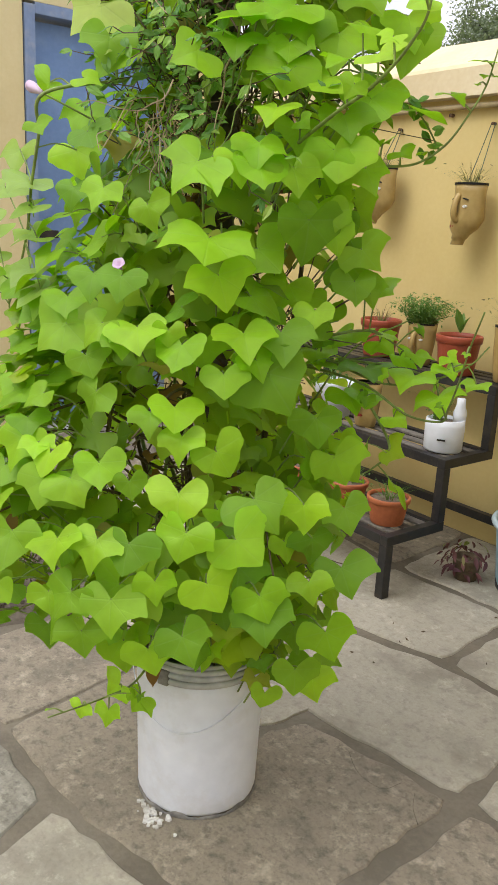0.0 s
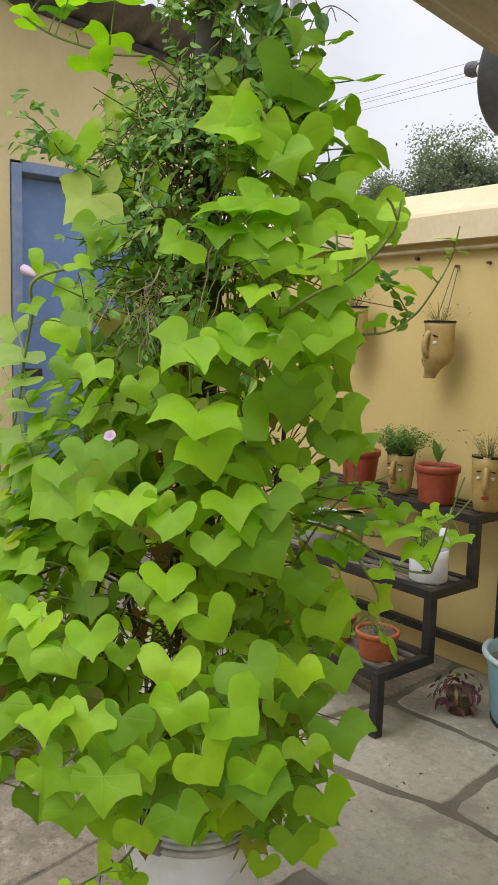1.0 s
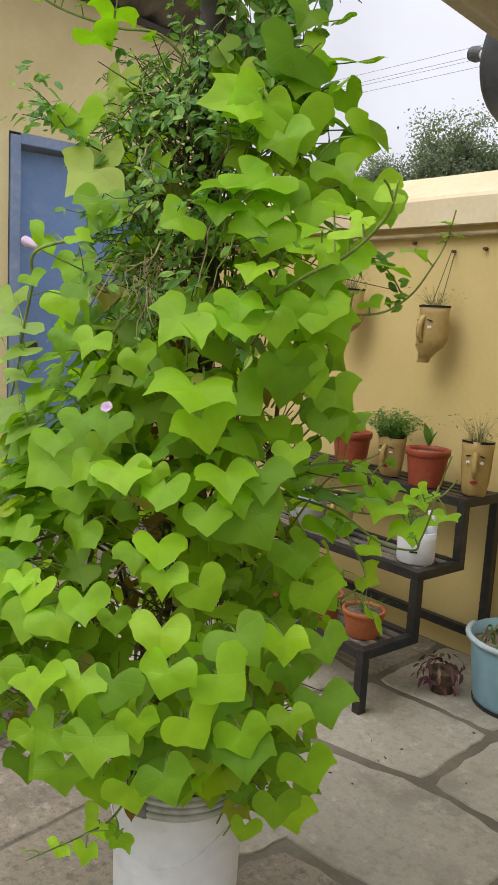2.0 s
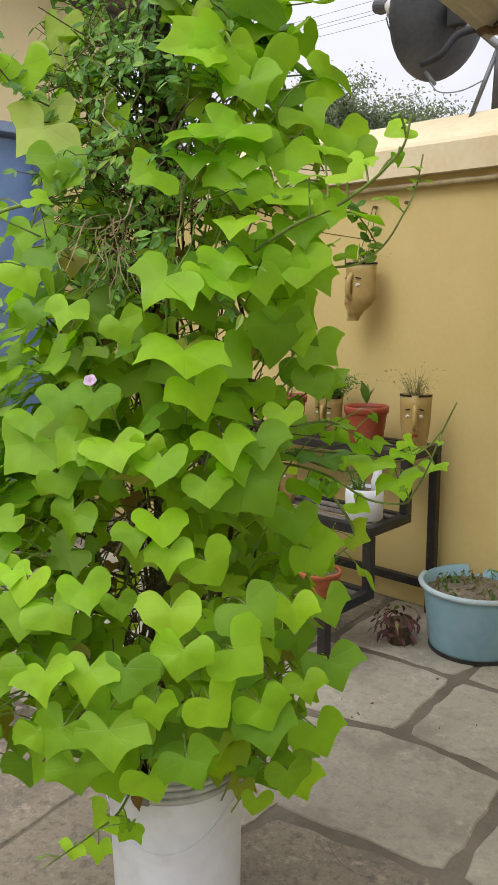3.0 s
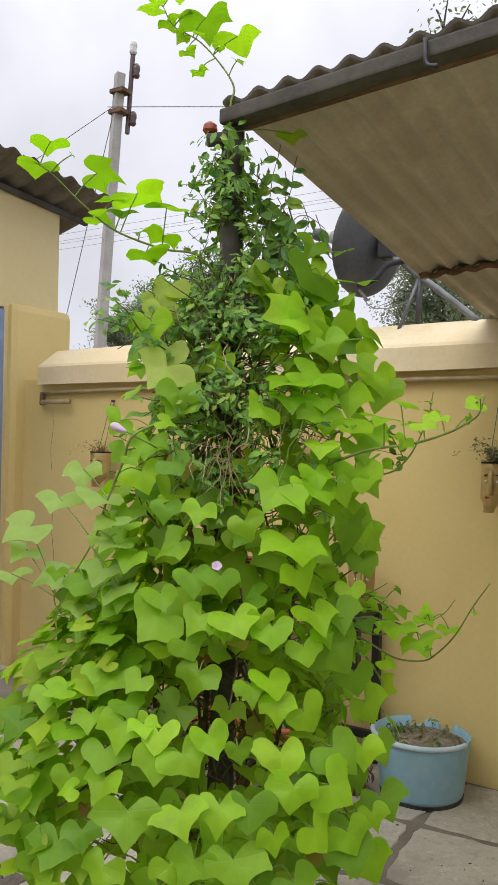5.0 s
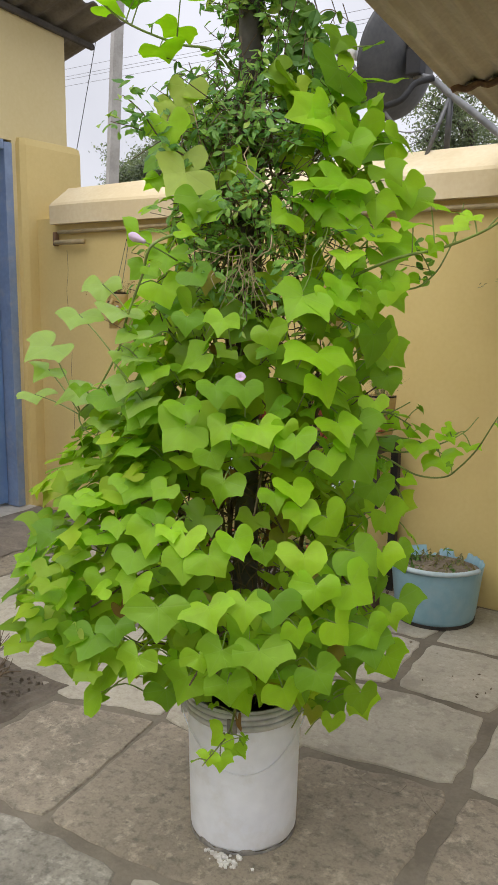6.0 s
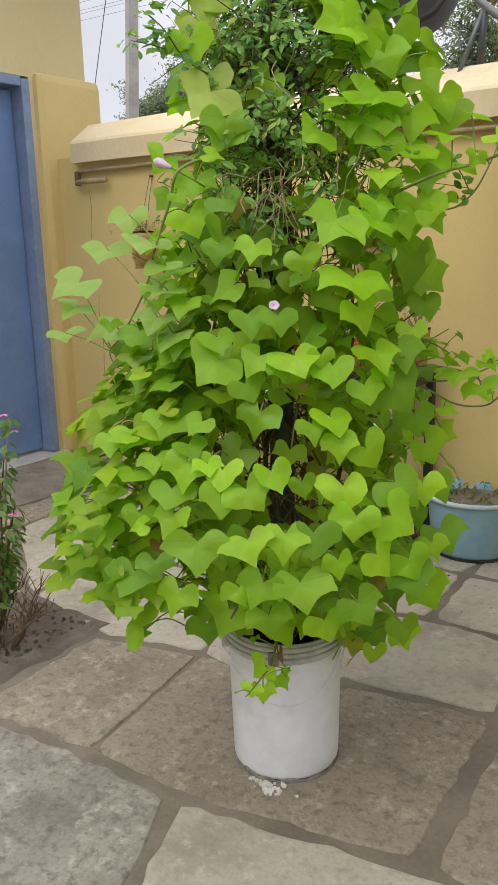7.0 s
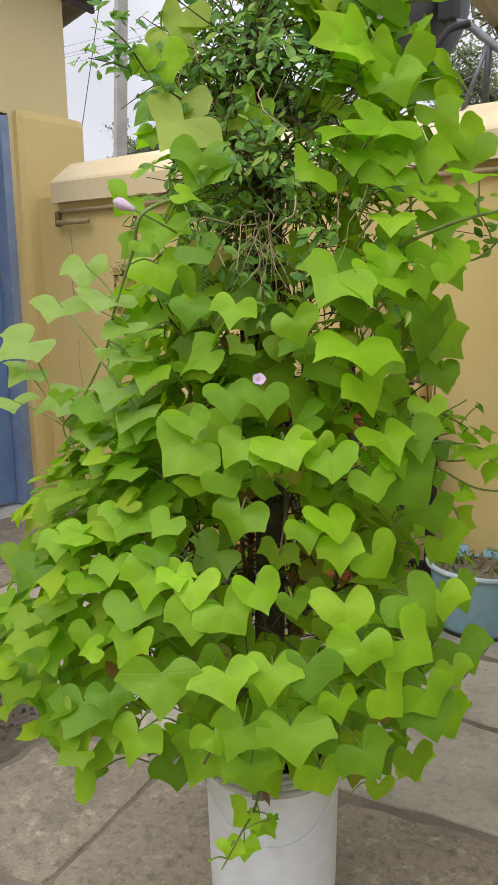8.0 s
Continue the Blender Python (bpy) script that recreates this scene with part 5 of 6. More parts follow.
for pts in (((-1.10, 1.02, 1.55), (-1.118, 0.953, 1.578), (-1.135, 0.915, 1.625), (-1.15, 0.881, 1.649)), ((-1.118, 0.953, 1.578), (-1.16, 0.93, 1.60), (-1.20, 0.90, 1.612))):
    line = spline([Vector(p) for p in pts], 6)
    tube_into(cs[0], cs[1], [C_INV @ q for q in line], 0.0016, 0.0009, 4)
    for q in line[4:]:
        for i in range(3):
            small_leaf(cm, C_INV, q + Vector((c_rng.gauss(0, 0.012), c_rng.gauss(0, 0.012), c_rng.gauss(0.004, 0.012))), Vector((c_rng.gauss(0.2, 0.5), c_rng.gauss(-0.6, 0.5), 0.7)), c_rng.uniform(-180, 180), c_rng.uniform(0.018, 0.032), i)
for at in ((-0.77, 1.37, 1.40), (-0.75, 1.39, 1.35)):
    at = Vector(at)
    tube_into(cs[0], cs[1], [C_INV @ q for q in spline([AXIS + Vector((0.05, 0.03, at.z + 0.08)), at.lerp(Vector((AXIS.x, AXIS.y, at.z)), 0.4) + Vector((0, 0, 0.03)), at], 4)], 0.0014, 0.0009, 4)
    for i in range(9):
        small_leaf(cm, C_INV, at + Vector((c_rng.gauss(-0.01, 0.012), c_rng.gauss(0, 0.008), c_rng.gauss(0, 0.010))), Vector((0.4 + c_rng.gauss(0, 0.3), -0.8, c_rng.gauss(0.2, 0.3))), c_rng.uniform(-180, 180), c_rng.uniform(0.018, 0.026), 2)
for name, join, material in (("leaf_mass", cm, M_LEAF_DARK), ("stem_mass", cs, M_STEM_DARK)):
    raw(name, join[0], join[1], material, creeper)["kind"] = "stuff"
dv, df = [], []
cs2 = ([], [])
for k in range(24):
    az = c_rng.gauss(-57, 3.5)
    p = on_vine(az, c_rng.gauss(1.35, 0.022), c_rng.uniform(0.65, 0.95))
    pts = [p]
    d = Vector((c_rng.gauss(0, 0.8), c_rng.gauss(0, 0.8), c_rng.gauss(-0.6, 0.8))).normalized() * 0.013
    for i in range(4):
        d += Vector((c_rng.gauss(0, 1), c_rng.gauss(0, 1), c_rng.gauss(-0.3, 1))) * 0.008
        pts.append(pts[-1] + d)
    tube_into(dv, df, [C_INV @ q for q in spline(pts, 2)], 0.0009, 0.0006, 4)
for k in range(14):
    az = c_rng.gauss(-62, 26)
    pts = [on_vine(az, c_rng.uniform(1.36, 1.72), c_rng.uniform(0.75, 1.02))]
    d = Vector((c_rng.gauss(0, 0.4), c_rng.gauss(0, 0.4), -1)).normalized() * 0.022
    for i in range(5):
        d += Vector((c_rng.gauss(0, 1), c_rng.gauss(0, 1), c_rng.gauss(-0.1, 0.7))) * 0.006
        pts.append(pts[-1] + d)
    tube_into(dv if k % 3 == 0 else cs2[0], df if k % 3 == 0 else cs2[1], [C_INV @ q for q in spline(pts, 2)], 0.0013, 0.0007, 4)
raw("tendril", cs2[0], cs2[1], M_STEM, creeper, "thin green hanging tendrils")["kind"] = "stuff"
raw("dry_stem", dv, df, M_DRY, creeper, "tangle of dry straw stems")["kind"] = "stuff"

# ---- tiered steel plant stand ----
stand = thing("plant_stand", (-2.010, 2.598, 0), "black painted steel plant stand with three stepped tiers", "plant stand")
X1, X0, T = 0.52, -0.55, 0.034


def bar(name, lo, hi, material=M_BLACK):
    return part(name, boxed(lo, hi, 0.003), material, stand)


STEPS = [(2.215, 0.225), (2.470, 0.455), (2.705, 0.690)]
for x in (X1, X0):
    for i, (y, z) in enumerate(STEPS):
        y -= 2.58
        low = 0.0 if i == 0 else STEPS[i - 1][1]
        bar("leg", (x - T, y, low), (x, y + T, z - T))
        nxt = (STEPS[i + 1][0] if i < 2 else 2.945) - 2.58
        bar("side_bar", (x - T, y, z - T), (x, nxt + (T if i < 2 else 0.0), z))
    bar("back_leg", (x - T, 2.945 - 2.58 - T, 0.0), (x, 2.945 - 2.58, 0.690 - T))
for i, (y, z) in enumerate(STEPS):
    y -= 2.58
    nxt = (STEPS[i + 1][0] if i < 2 else 2.91) - 2.58
    bar("front_rail", (X0, y + 0.001, z - T), (X1 - T, y + T, z - 0.001))
    bar("back_rail", (X0, nxt - 0.002, z - T), (X1 - T, nxt + T - 0.004, z - 0.001))
    n = 3
    for k in range(n):
        c = y + T + (nxt - y - T) * (k + 0.5) / n
        bar("slat", (X0, c - 0.018, z - 0.012), (X1 - T, c + 0.018, z - 0.003), M_SLAT if i < 2 else M_BLACK)
    for k in range(4):
        c = X0 + (X1 - X0) * (k + 0.7) / 4.4
        bar("cross_bar", (c - 0.012, y + T, z - 0.022), (c + 0.012, nxt, z - 0.0125))
bar("floor_rail", (X0, 2.945 - 2.58 - T, 0.10), (X1 - T, 2.945 - 2.58 - 0.004, 0.134))

# ---- pots and their plants ----


def tuft(parent, centre, height, spread, count, material, rng, width=0.05, curve=0.5, name="leaves", leafy=0):
    """A clump of fine arching blades, or of twigs set with small leaves."""
    v, f = [], []
    for k in range(count):
        a, e = rng.uniform(0, 6.28), rng.uniform(0.15, 1.0)
        h = height * rng.uniform(0.55, 1.0)
        d = Vector((math.cos(a), math.sin(a), 0)) * spread * e
        base = Vector(centre) + Vector((math.cos(a), math.sin(a), 0)) * spread * 0.3 * rng.random()
        pts = [base + d * (t ** (1 + curve)) + Vector((0, 0, h * (t - 0.35 * curve * e * t * t))) for t in (0, 0.33, 0.66, 1.0)]
        side = Vector((-math.sin(a), math.cos(a), 0)).normalized() * width * height * 0.5
        b = len(v)
        for i, p in enumerate(pts):
            w = (1.0, 0.9, 0.6, 0.08)[i]
            v += [tuple(p - side * w), tuple(p + side * w)]
        f += [(b + 2 * i, b + 2 * i + 1, b + 2 * i + 3, b + 2 * i + 2) for i in range(3)]
        for q in range(leafy):
            p = pts[rng.randrange(1, 4)] + Vector((rng.gauss(0, 1), rng.gauss(0, 1), rng.gauss(0, 1))) * height * 0.06
            join = (v, f)
            small_leaf(join, Matrix(), p, Vector((rng.gauss(0, 0.6), rng.gauss(0, 0.6), 1)), rng.uniform(0, 360), height * rng.uniform(0.08, 0.16))
    ob = raw(name, v, f, material, parent)
    ob["kind"] = "stuff"
    return ob


def pot_round(place, r, h, material, label, group=""):
    t = thing("flower_pot", place, label, "flower pot", group)
    k = 0.74
    part("body", lathe([(0, 0), (r * k, 0), (r * k + 0.002, 0.004), (r * 0.93, h * 0.80), (r * 0.93, h * 0.82), (r * 0.86, h * 0.82), (0, h * 0.80)], 36), material, t, smooth=False)
    part("rim", lathe([(r * 0.92, h * 0.80), (r, h * 0.82), (r * 1.02, h * 0.97), (r * 0.99, h), (r * 0.90, h), (r * 0.88, h * 0.80), (r * 0.92, h * 0.80)], 36), material, t, smooth=True)
    part("soil", lathe([(0, h * 0.86), (r * 0.87, h * 0.86), (r * 0.87, h * 0.88), (r * 0.4, h * 0.90), (0, h * 0.905)], 20), M_SOIL, t, "dark soil")
    return t


def bottle_planter(name, place, turn, w, h, label, group, hanging=False, open_side=True):
    """A cut, tan painted bottle: oval body, narrow neck below when it hangs, dark rim, plain painted marks."""
    t = thing(name, place, label, "planter", group, turn)
    if hanging:
        prof = [(0.0, 0.0), (0.20, 0.0), (0.21, 0.02), (0.21, 0.09), (0.25, 0.10), (0.27, 0.16), (0.46, 0.28), (0.52, 0.42), (0.50, 0.62), (0.49, 0.85), (0.51, 1.0), (0.46, 1.0), (0.44, 0.8), (0.0, 0.78)]
    else:
        prof = [(0.0, 0.0), (0.33, 0.0), (0.37, 0.03), (0.42, 0.22), (0.47, 0.5), (0.49, 0.8), (0.52, 1.0), (0.47, 1.0), (0.45, 0.86), (0.0, 0.84)]
    body = lathe([(r * w, z * h) for r, z in prof], 28, (1.0, 0.82), wave=lambda a, z: 0.05 * math.cos(4 * a))
    if hanging:
        # the neck sits off centre, below the grip
        for q in body.verts:
            low = max(0.0, 1 - q.co.z / (0.42 * h))
            q.co.x -= 0.20 * w * low
            q.co.y -= 0.12 * w * low
    part("body", body, M_TAN, t, smooth=True)
    part("soil", lathe([(0, h * 0.90), (0.43 * w, h * 0.90), (0.43 * w, h * 0.93), (0, h * 0.95)], 16, (1, 0.8)), M_SOIL, t)

    def mark(label_name, x, z, sx, sz, material, tilt=0):
        bm = lathe([(0, 0), (1, 0), (0.7, 1), (0, 1)], 12)
        x *= w
        y = -0.82 * 0.505 * w * math.sqrt(max(0.05, 1 - (x / (0.505 * w)) ** 2))
        a = math.degrees(math.atan2(y / 0.82, x)) + 90
        m = Matrix.Translation((x, y + 0.003, z * h)) @ pose(0, 0, 0, 0, 0, a * 0.8) @ pose(0, 0, 0, 90, 0, 0) @ pose(0, 0, 0, 0, 0, tilt) @ Matrix.Diagonal((sx * w, sz * h, 0.006, 1))
        bmesh.ops.transform(bm, matrix=m, verts=bm.verts)
        part(label_name, bm, material, t)
    mark("painted_mark", -0.16 if hanging else 0.0, 0.30 if hanging else 0.27, 0.13, 0.034, M_PAINT_RED)
    for x in (-0.24, 0.20):
        mark("painted_mark", x, 0.74, 0.11, 0.014, M_PAINT_BLACK, 14 if x < 0 else -14)
        mark("painted_mark", x, 0.62, 0.075, 0.028, M_LNB)
        mark("painted_mark", x + 0.02, 0.62, 0.03, 0.02, M_PAINT_BLACK)
    tube("handle", [(0, -0.40 * w, h * 0.80), (0, -0.50 * w, h * 0.72), (0, -0.56 * w, h * 0.58), (0, -0.54 * w, h * 0.46), (0, -0.42 * w, h * 0.38)], 0.085 * w, M_TAN, t, seg=10, steps=4, label="moulded grip ridge")
    part("rim_band", lathe([(0.505 * w, h * 0.965), (0.520 * w, h * 0.965), (0.524 * w, h * 1.0), (0.50 * w, h * 1.002), (0.505 * w, h * 0.965)], 28, (1.0, 0.82), wave=lambda a, z: 0.035 * math.cos(4 * a)), M_PAINT_BLACK, t, "black painted band")
    return t


pot_rng = random.Random(31)
TOP, MID, LOW = 0.690, 0.455, 0.225
p = pot_round((-1.732, 2.80, TOP), 0.086, 0.145, M_TERRA, "red terracotta-coloured pot with one young pale plant", "pots on the stand")
for a, s in ((100, 0.11), (-60, 0.085), (20, 0.07), (190, 0.075)):
    vv, ff = [], []
    small_leaf((vv, ff), Matrix(), Vector((0, 0, 0.15)), Vector((math.cos(radians(a)), math.sin(radians(a)), 0.35)), 180, s)
    raw("leaf", vv, ff, M_LEAF_FERN, p)
p = pot_round((-2.16, 2.83, TOP), 0.085, 0.15, M_TERRA, "red plastic pot half hidden behind the vine", "pots on the stand")
tuft(p, (0, 0, 0.13), 0.09, 0.07, 30, M_LEAF_GREY, pot_rng)
p = bottle_planter("bottle_planter", (-1.93, 2.82, TOP), 8, 0.118, 0.165, "tan painted bottle planter with a feathery green bush", "bottle planters")
tuft(p, (0, 0, 0.14), 0.13, 0.11, 260, M_LEAF_FERN, pot_rng, width=0.03, curve=0.4, leafy=7)
p = bottle_planter("bottle_planter", (-1.525, 2.82, TOP), 28, 0.112, 0.205, "tan painted bottle planter with thin dry grass", "bottle planters")
tuft(p, (0, 0, 0.19), 0.13, 0.13, 60, M_LEAF_GREY, pot_rng, width=0.02, curve=0.6, leafy=1)
p = bottle_planter("bottle_planter", (-1.97, 2.585, MID), 10, 0.115, 0.18, "tan painted bottle planter behind trailing shoots", "bottle planters")
jug = thing("white_jug", (-1.585, 2.585, MID), "white cut plastic jug planted with a leafy green herb", "jug", "", 30)
part("body", lathe([(0, 0), (0.062, 0), (0.068, 0.006), (0.070, 0.09), (0.068, 0.115), (0.063, 0.117), (0.061, 0.08), (0, 0.078)], 30, (1, 0.85)), M_WHITE, jug, smooth=True)
part("spout", lathe([(0, 0.10), (0.022, 0.10), (0.024, 0.14), (0.016, 0.165), (0.015, 0.19), (0, 0.19)], 18), M_WHITE, jug, smooth=True).matrix_local = pose(0.045, 0.015, 0.0)
part("soil", lathe([(0, 0.10), (0.062, 0.10), (0.062, 0.104), (0, 0.106)], 16, (1, 0.84)), M_SOIL, jug)
bm = boxed((-0.014, -0.004, -0.003), (0.014, 0.0, 0.003), 0.001, Matrix.Translation((0.0, -0.0595, 0.05)))
part("painted_mark", bm, M_PAINT_BLACK, jug)
tuft(jug, (-0.02, 0, 0.10), 0.13, 0.10, 16, M_LEAF_FERN, pot_rng, width=0.05, leafy=7)
wp = thing("white_pot", (-2.17, 2.60, MID), "white plastic pot with a trailing plant", "flower pot", "pots on the stand")
part("body", lathe([(0, 0), (0.07, 0), (0.085, 0.13), (0.09, 0.14), (0.08, 0.14), (0.075, 0.12), (0, 0.12)], 28), M_WHITE, wp, smooth=True)
tuft(wp, (0, 0, 0.12), 0.12, 0.12, 20, M_LEAF_FERN, pot_rng, leafy=4)
for x, y in ((-1.60, 2.345), (-1.80, 2.345), (-2.02, 2.345)):
    p = pot_round((x, y, LOW), 0.075, 0.095, M_ORANGE, "shallow orange clay pot with low greenery", "clay pots on the lowest tier")
    tuft(p, (0, 0, 0.08), 0.08, 0.09, 26, M_LEAF_FERN, pot_rng, leafy=2)

# purple plant on the floor
pp = thing("purple_plant", (-1.45, 2.63, 0), "small purple-leaved plant in a brown pot on the floor", "potted plant")
part("pot", lathe([(0, 0), (0.04, 0), (0.052, 0.075), (0.055, 0.08), (0.048, 0.08), (0.045, 0.065), (0, 0.065)], 20), M_STEM_DARK, pp, smooth=True)
v, f = [], []
for k in range(90):
    a, r = pot_rng.uniform(0, 6.28), pot_rng.uniform(0.0, 0.095)
    q = Vector((math.cos(a) * r - 0.022, math.sin(a) * r + 0.01, 0.03 + pot_rng.uniform(0, 0.11) * (1 - r * 3)))
    small_leaf((v, f), Matrix(), q, Vector((math.cos(a), math.sin(a), 0.9)), pot_rng.gauss(0, 40), pot_rng.uniform(0.026, 0.052))
raw("leaves", v, f, M_LEAF_PURPLE, pp)["kind"] = "stuff"

# ---- blue tub ----
tub = thing("blue_tub", (-1.229, 2.779, 0), "faded blue plastic tub with broken rim, soil and seedlings", "tub")
tub.scale = (0.92, 0.92, 0.98)


def tub_edge(a):
    """Height of the tub's wall by bearing: whole in front, broken down in places at the back."""
    ragged = 0.004 * math.sin(23 * a) + 0.003 * math.sin(41 * a + 1)
    deg = math.degrees(a) % 360
    if 68 < deg < 88 or 110 < deg < 125:
        return 0.212 + ragged
    if 88 <= deg <= 110:
        return 0.238 + ragged
    if deg <= 68 or deg > 347:
        return 0.246 - 0.006 * abs(math.sin(2 * a)) + ragged * 0.6
    return 0.252


TN = 160
v, f = [], []
for k in range(TN):
    a = 2 * math.pi * k / TN
    top = tub_edge(a)
    for r, z in ((0.0, 0.008), (0.165, 0.006), (0.172, 0.012), (0.178, 0.03), (0.198, 0.20), (0.198 + (top - 0.20) * 0.18, top), (0.192 + (top - 0.20) * 0.17, top - 0.001), (0.191, 0.195), (0.175, 0.16), (0.0, 0.155)):
        v.append((r * math.cos(a), r * math.sin(a), z))
for k in range(TN):
    m = (k + 1) % TN
    f += [(10 * k + i, 10 * m + i, 10 * m + i + 1, 10 * k + i + 1) for i in range(9)]
raw("body", v, f, M_TUB, tub, smooth=True)
v, f = [], []
tube_into(v, f, [Vector((0.211 * math.cos(radians(a)), 0.211 * math.sin(radians(a)), 0.247)) for a in range(-172, -11, 4)], 0.0115, 0.010, 8)
raw("rim", v, f, M_TUBRIM, tub, "bleached rolled rim, broken off at the back", smooth=True)
part("base_ring", lathe([(0.166, 0.0), (0.176, 0.0), (0.178, 0.014), (0.168, 0.014), (0.166, 0.0)], 48), M_BLACK, tub)
v, f = [(0, 0, 0.226)], []
for j in range(1, 9):
    for k in range(32):
        a, r = 2 * math.pi * k / 32, 0.192 * j / 8
        v.append((r * math.cos(a), r * math.sin(a), 0.226 - 0.018 * (j / 8) ** 2 + 0.009 * noise.noise((r * 60 * math.cos(a), r * 60 * math.sin(a), 4))))
f += [(0, 1 + k, 1 + (k + 1) % 32) for k in range(32)]
for j in range(7):
    f += [(1 + 32 * j + k, 33 + 32 * j + k, 33 + 32 * j + (k + 1) % 32, 1 + 32 * j + (k + 1) % 32) for k in range(32)]
raw("soil", v, f, M_TUBSOIL, tub, "dry grey-brown soil", smooth=True)
for name, material, count in (("withered_seedling", M_LEAF_GREY, 34), ("seedling", M_LEAF_FERN, 20)):
    v, f = [], []
    for k in range(count):
        a, q = pot_rng.uniform(0, 6.28), 0.16 * math.sqrt(pot_rng.random())
        base = Vector((q * math.cos(a), q * math.sin(a), 0.212))
        h = pot_rng.uniform(0.012, 0.05)
        top = base + Vector((pot_rng.gauss(0, 0.012), pot_rng.gauss(0, 0.012), h))
        tube_into(v, f, [base, (base + top) / 2, top], 0.0016, 0.001, 4)
        for i in range(5):
            b = pot_rng.uniform(0, 6.28)
            small_leaf((v, f), Matrix(), base.lerp(top, pot_rng.uniform(0.4, 1)), Vector((math.cos(b), math.sin(b), 0.8)), pot_rng.gauss(0, 40), pot_rng.uniform(0.018, 0.036))
    raw(name, v, f, material, tub)["kind"] = "stuff"

# ---- bottles hung on the wall ----


def hung(x, z, turn, label, tall=0.225, w=0.135, count=55):
    p = bottle_planter("hanging_planter", (x, 2.90, z), turn, w, tall, label, "bottle planters hung on the wall", hanging=True)
    tuft(p, (0, 0, tall * 0.92), 0.11, 0.12, count, M_LEAF_GREY, pot_rng, width=0.025, curve=0.7, leafy=1)
    inv = p.matrix_world.inverted()
    for s in (-0.022, 0.022):
        a, b = inv @ Vector((x + s, 2.90, z + tall * 0.97)), inv @ Vector((x + s * 0.4, 2.985, 1.60))
        tube("string", [a, (a + b) / 2 + Vector((0, 0, -0.003)), b], 0.0018, M_STRING, p, seg=5, steps=2)
    hk = thing("wall_hook", (x, 2.998, 1.60), "small rusty nail in the plaster", "hook", "nails in the wall")
    part("nail", lathe([(0, -0.02), (0.006, -0.02), (0.006, 0.0), (0, 0.0)], 8), M_RUST, hk).matrix_local = pose(0, 0, 0, -90, 0, 0)
    return p


hung(-1.838, 1.158, -8, "tan painted bottle planter hung by green twine, dry grass on top")
p = hung(-0.995, 1.12, 0, "tan painted bottle planter hung on the wall with small succulents", 0.20, 0.10, 40)
tuft(p, (0.01, -0.01, 0.18), 0.13, 0.14, 60, M_LEAF_SUCCULENT, pot_rng, width=0.02, curve=1.2, name="succulent", leafy=10)
hung(-2.30, 1.22, 5, "tan painted bottle planter hung behind the vine")
p = hung(-3.13, 1.13, 10, "tan bottle planter with brown dry plants hung near the corner", 0.19, 0.12, 30)
tuft(p, (0, -0.01, 0.165), 0.10, 0.14, 44, M_LEAF_BROWN, pot_rng, width=0.02, curve=1.2, name="dry_plant", leafy=5)

for x, z in ((-2.04, 1.64), (-1.692, 1.606)):
    hk = thing("wall_hook", (x, 2.998, z), "small rusty nail in the plaster", "hook", "nails in the wall")
    part("nail", lathe([(0, -0.02), (0.007, -0.02), (0.007, 0.0), (0, 0.0)], 8), M_RUST, hk).matrix_local = pose(0, 0, 0, -90, 0, 0)

# ---- conduit under the coping ----
cd = thing("conduit", (-1.0, 2.975, 1.662), "thin cream conduit clipped to the wall below the coping", "conduit")
tube("pipe", [(-2.66, 0, -0.004), (-1.0, 0.0, 0.004), (0.5, 0, -0.003), (2.0, 0, 0)], 0.011, M_PVC, cd, seg=8)
stub = thing("pipe_stub", (-3.60, 2.96, 1.60), "short cream pipe stub with a dark socket at the wall end", "pipe")
tube("pipe", [(-0.07, 0, 0.0), (0.16, 0, 0.0)], 0.014, M_PVC, stub, seg=8, steps=1)
part("socket", boxed((-0.095, 0.0, -0.018), (-0.07, 0.03, 0.06), 0.008), M_RUST, stub, "dark socket")

# ---- dish on the wall ----
dish = thing("satellite_dish", (-1.42, 3.12, 1.91), "dark grey dish with white receiver head on a pipe mount", "dish")
D_INV = dish.matrix_world.inverted()
d_c, d_n = Vector((-1.600, 3.115, 2.305)), Vector((-0.90, 0.27, 0.26)).normalized()
dm = D_INV @ Matrix.Translation(d_c) @ d_n.to_track_quat("Z", "Y").to_matrix().to_4x4()
prof = [(0.0, 0.0)] + [(0.25 * k / 8, 0.066 * (k / 8) ** 2) for k in range(1, 9)] + [(0.255, 0.069), (0.25, 0.058)] + [(0.25 * k / 8, 0.066 * (k / 8) ** 2 - 0.009) for k in range(7, 0, -1)] + [(0.0, -0.009)]
bm = lathe(prof, 44, (0.94, 1.0))
bmesh.ops.transform(bm, matrix=dm, verts=bm.verts)
part("reflector", bm, M_DISH, dish, smooth=True)
lnb = Vector((-1.905, 3.158, 2.392))
feed = tube("feed_arm", [D_INV @ Vector(p) for p in ((-1.66, 3.11, 2.05), (-1.79, 3.13, 2.20), (-1.905, 3.15, 2.360))], 0.008, M_GALV, dish, seg=8)
tilt = (d_c - lnb).to_track_quat("Z", "Y").to_matrix().to_4x4()
bm = lathe([(0, -0.045), (0.019, -0.045), (0.019, 0.0), (0.030, 0.005), (0.033, 0.038), (0.028, 0.046), (0, 0.047)], 20)
bmesh.ops.transform(bm, matrix=D_INV @ Matrix.Translation(lnb) @ tilt, verts=bm.verts)
part("receiver_head", bm, M_LNB, feed, "white receiver head", smooth=True)
bm = lathe([(0, -0.07), (0.028, -0.07), (0.032, -0.042), (0.024, -0.012), (0, -0.012)], 16)
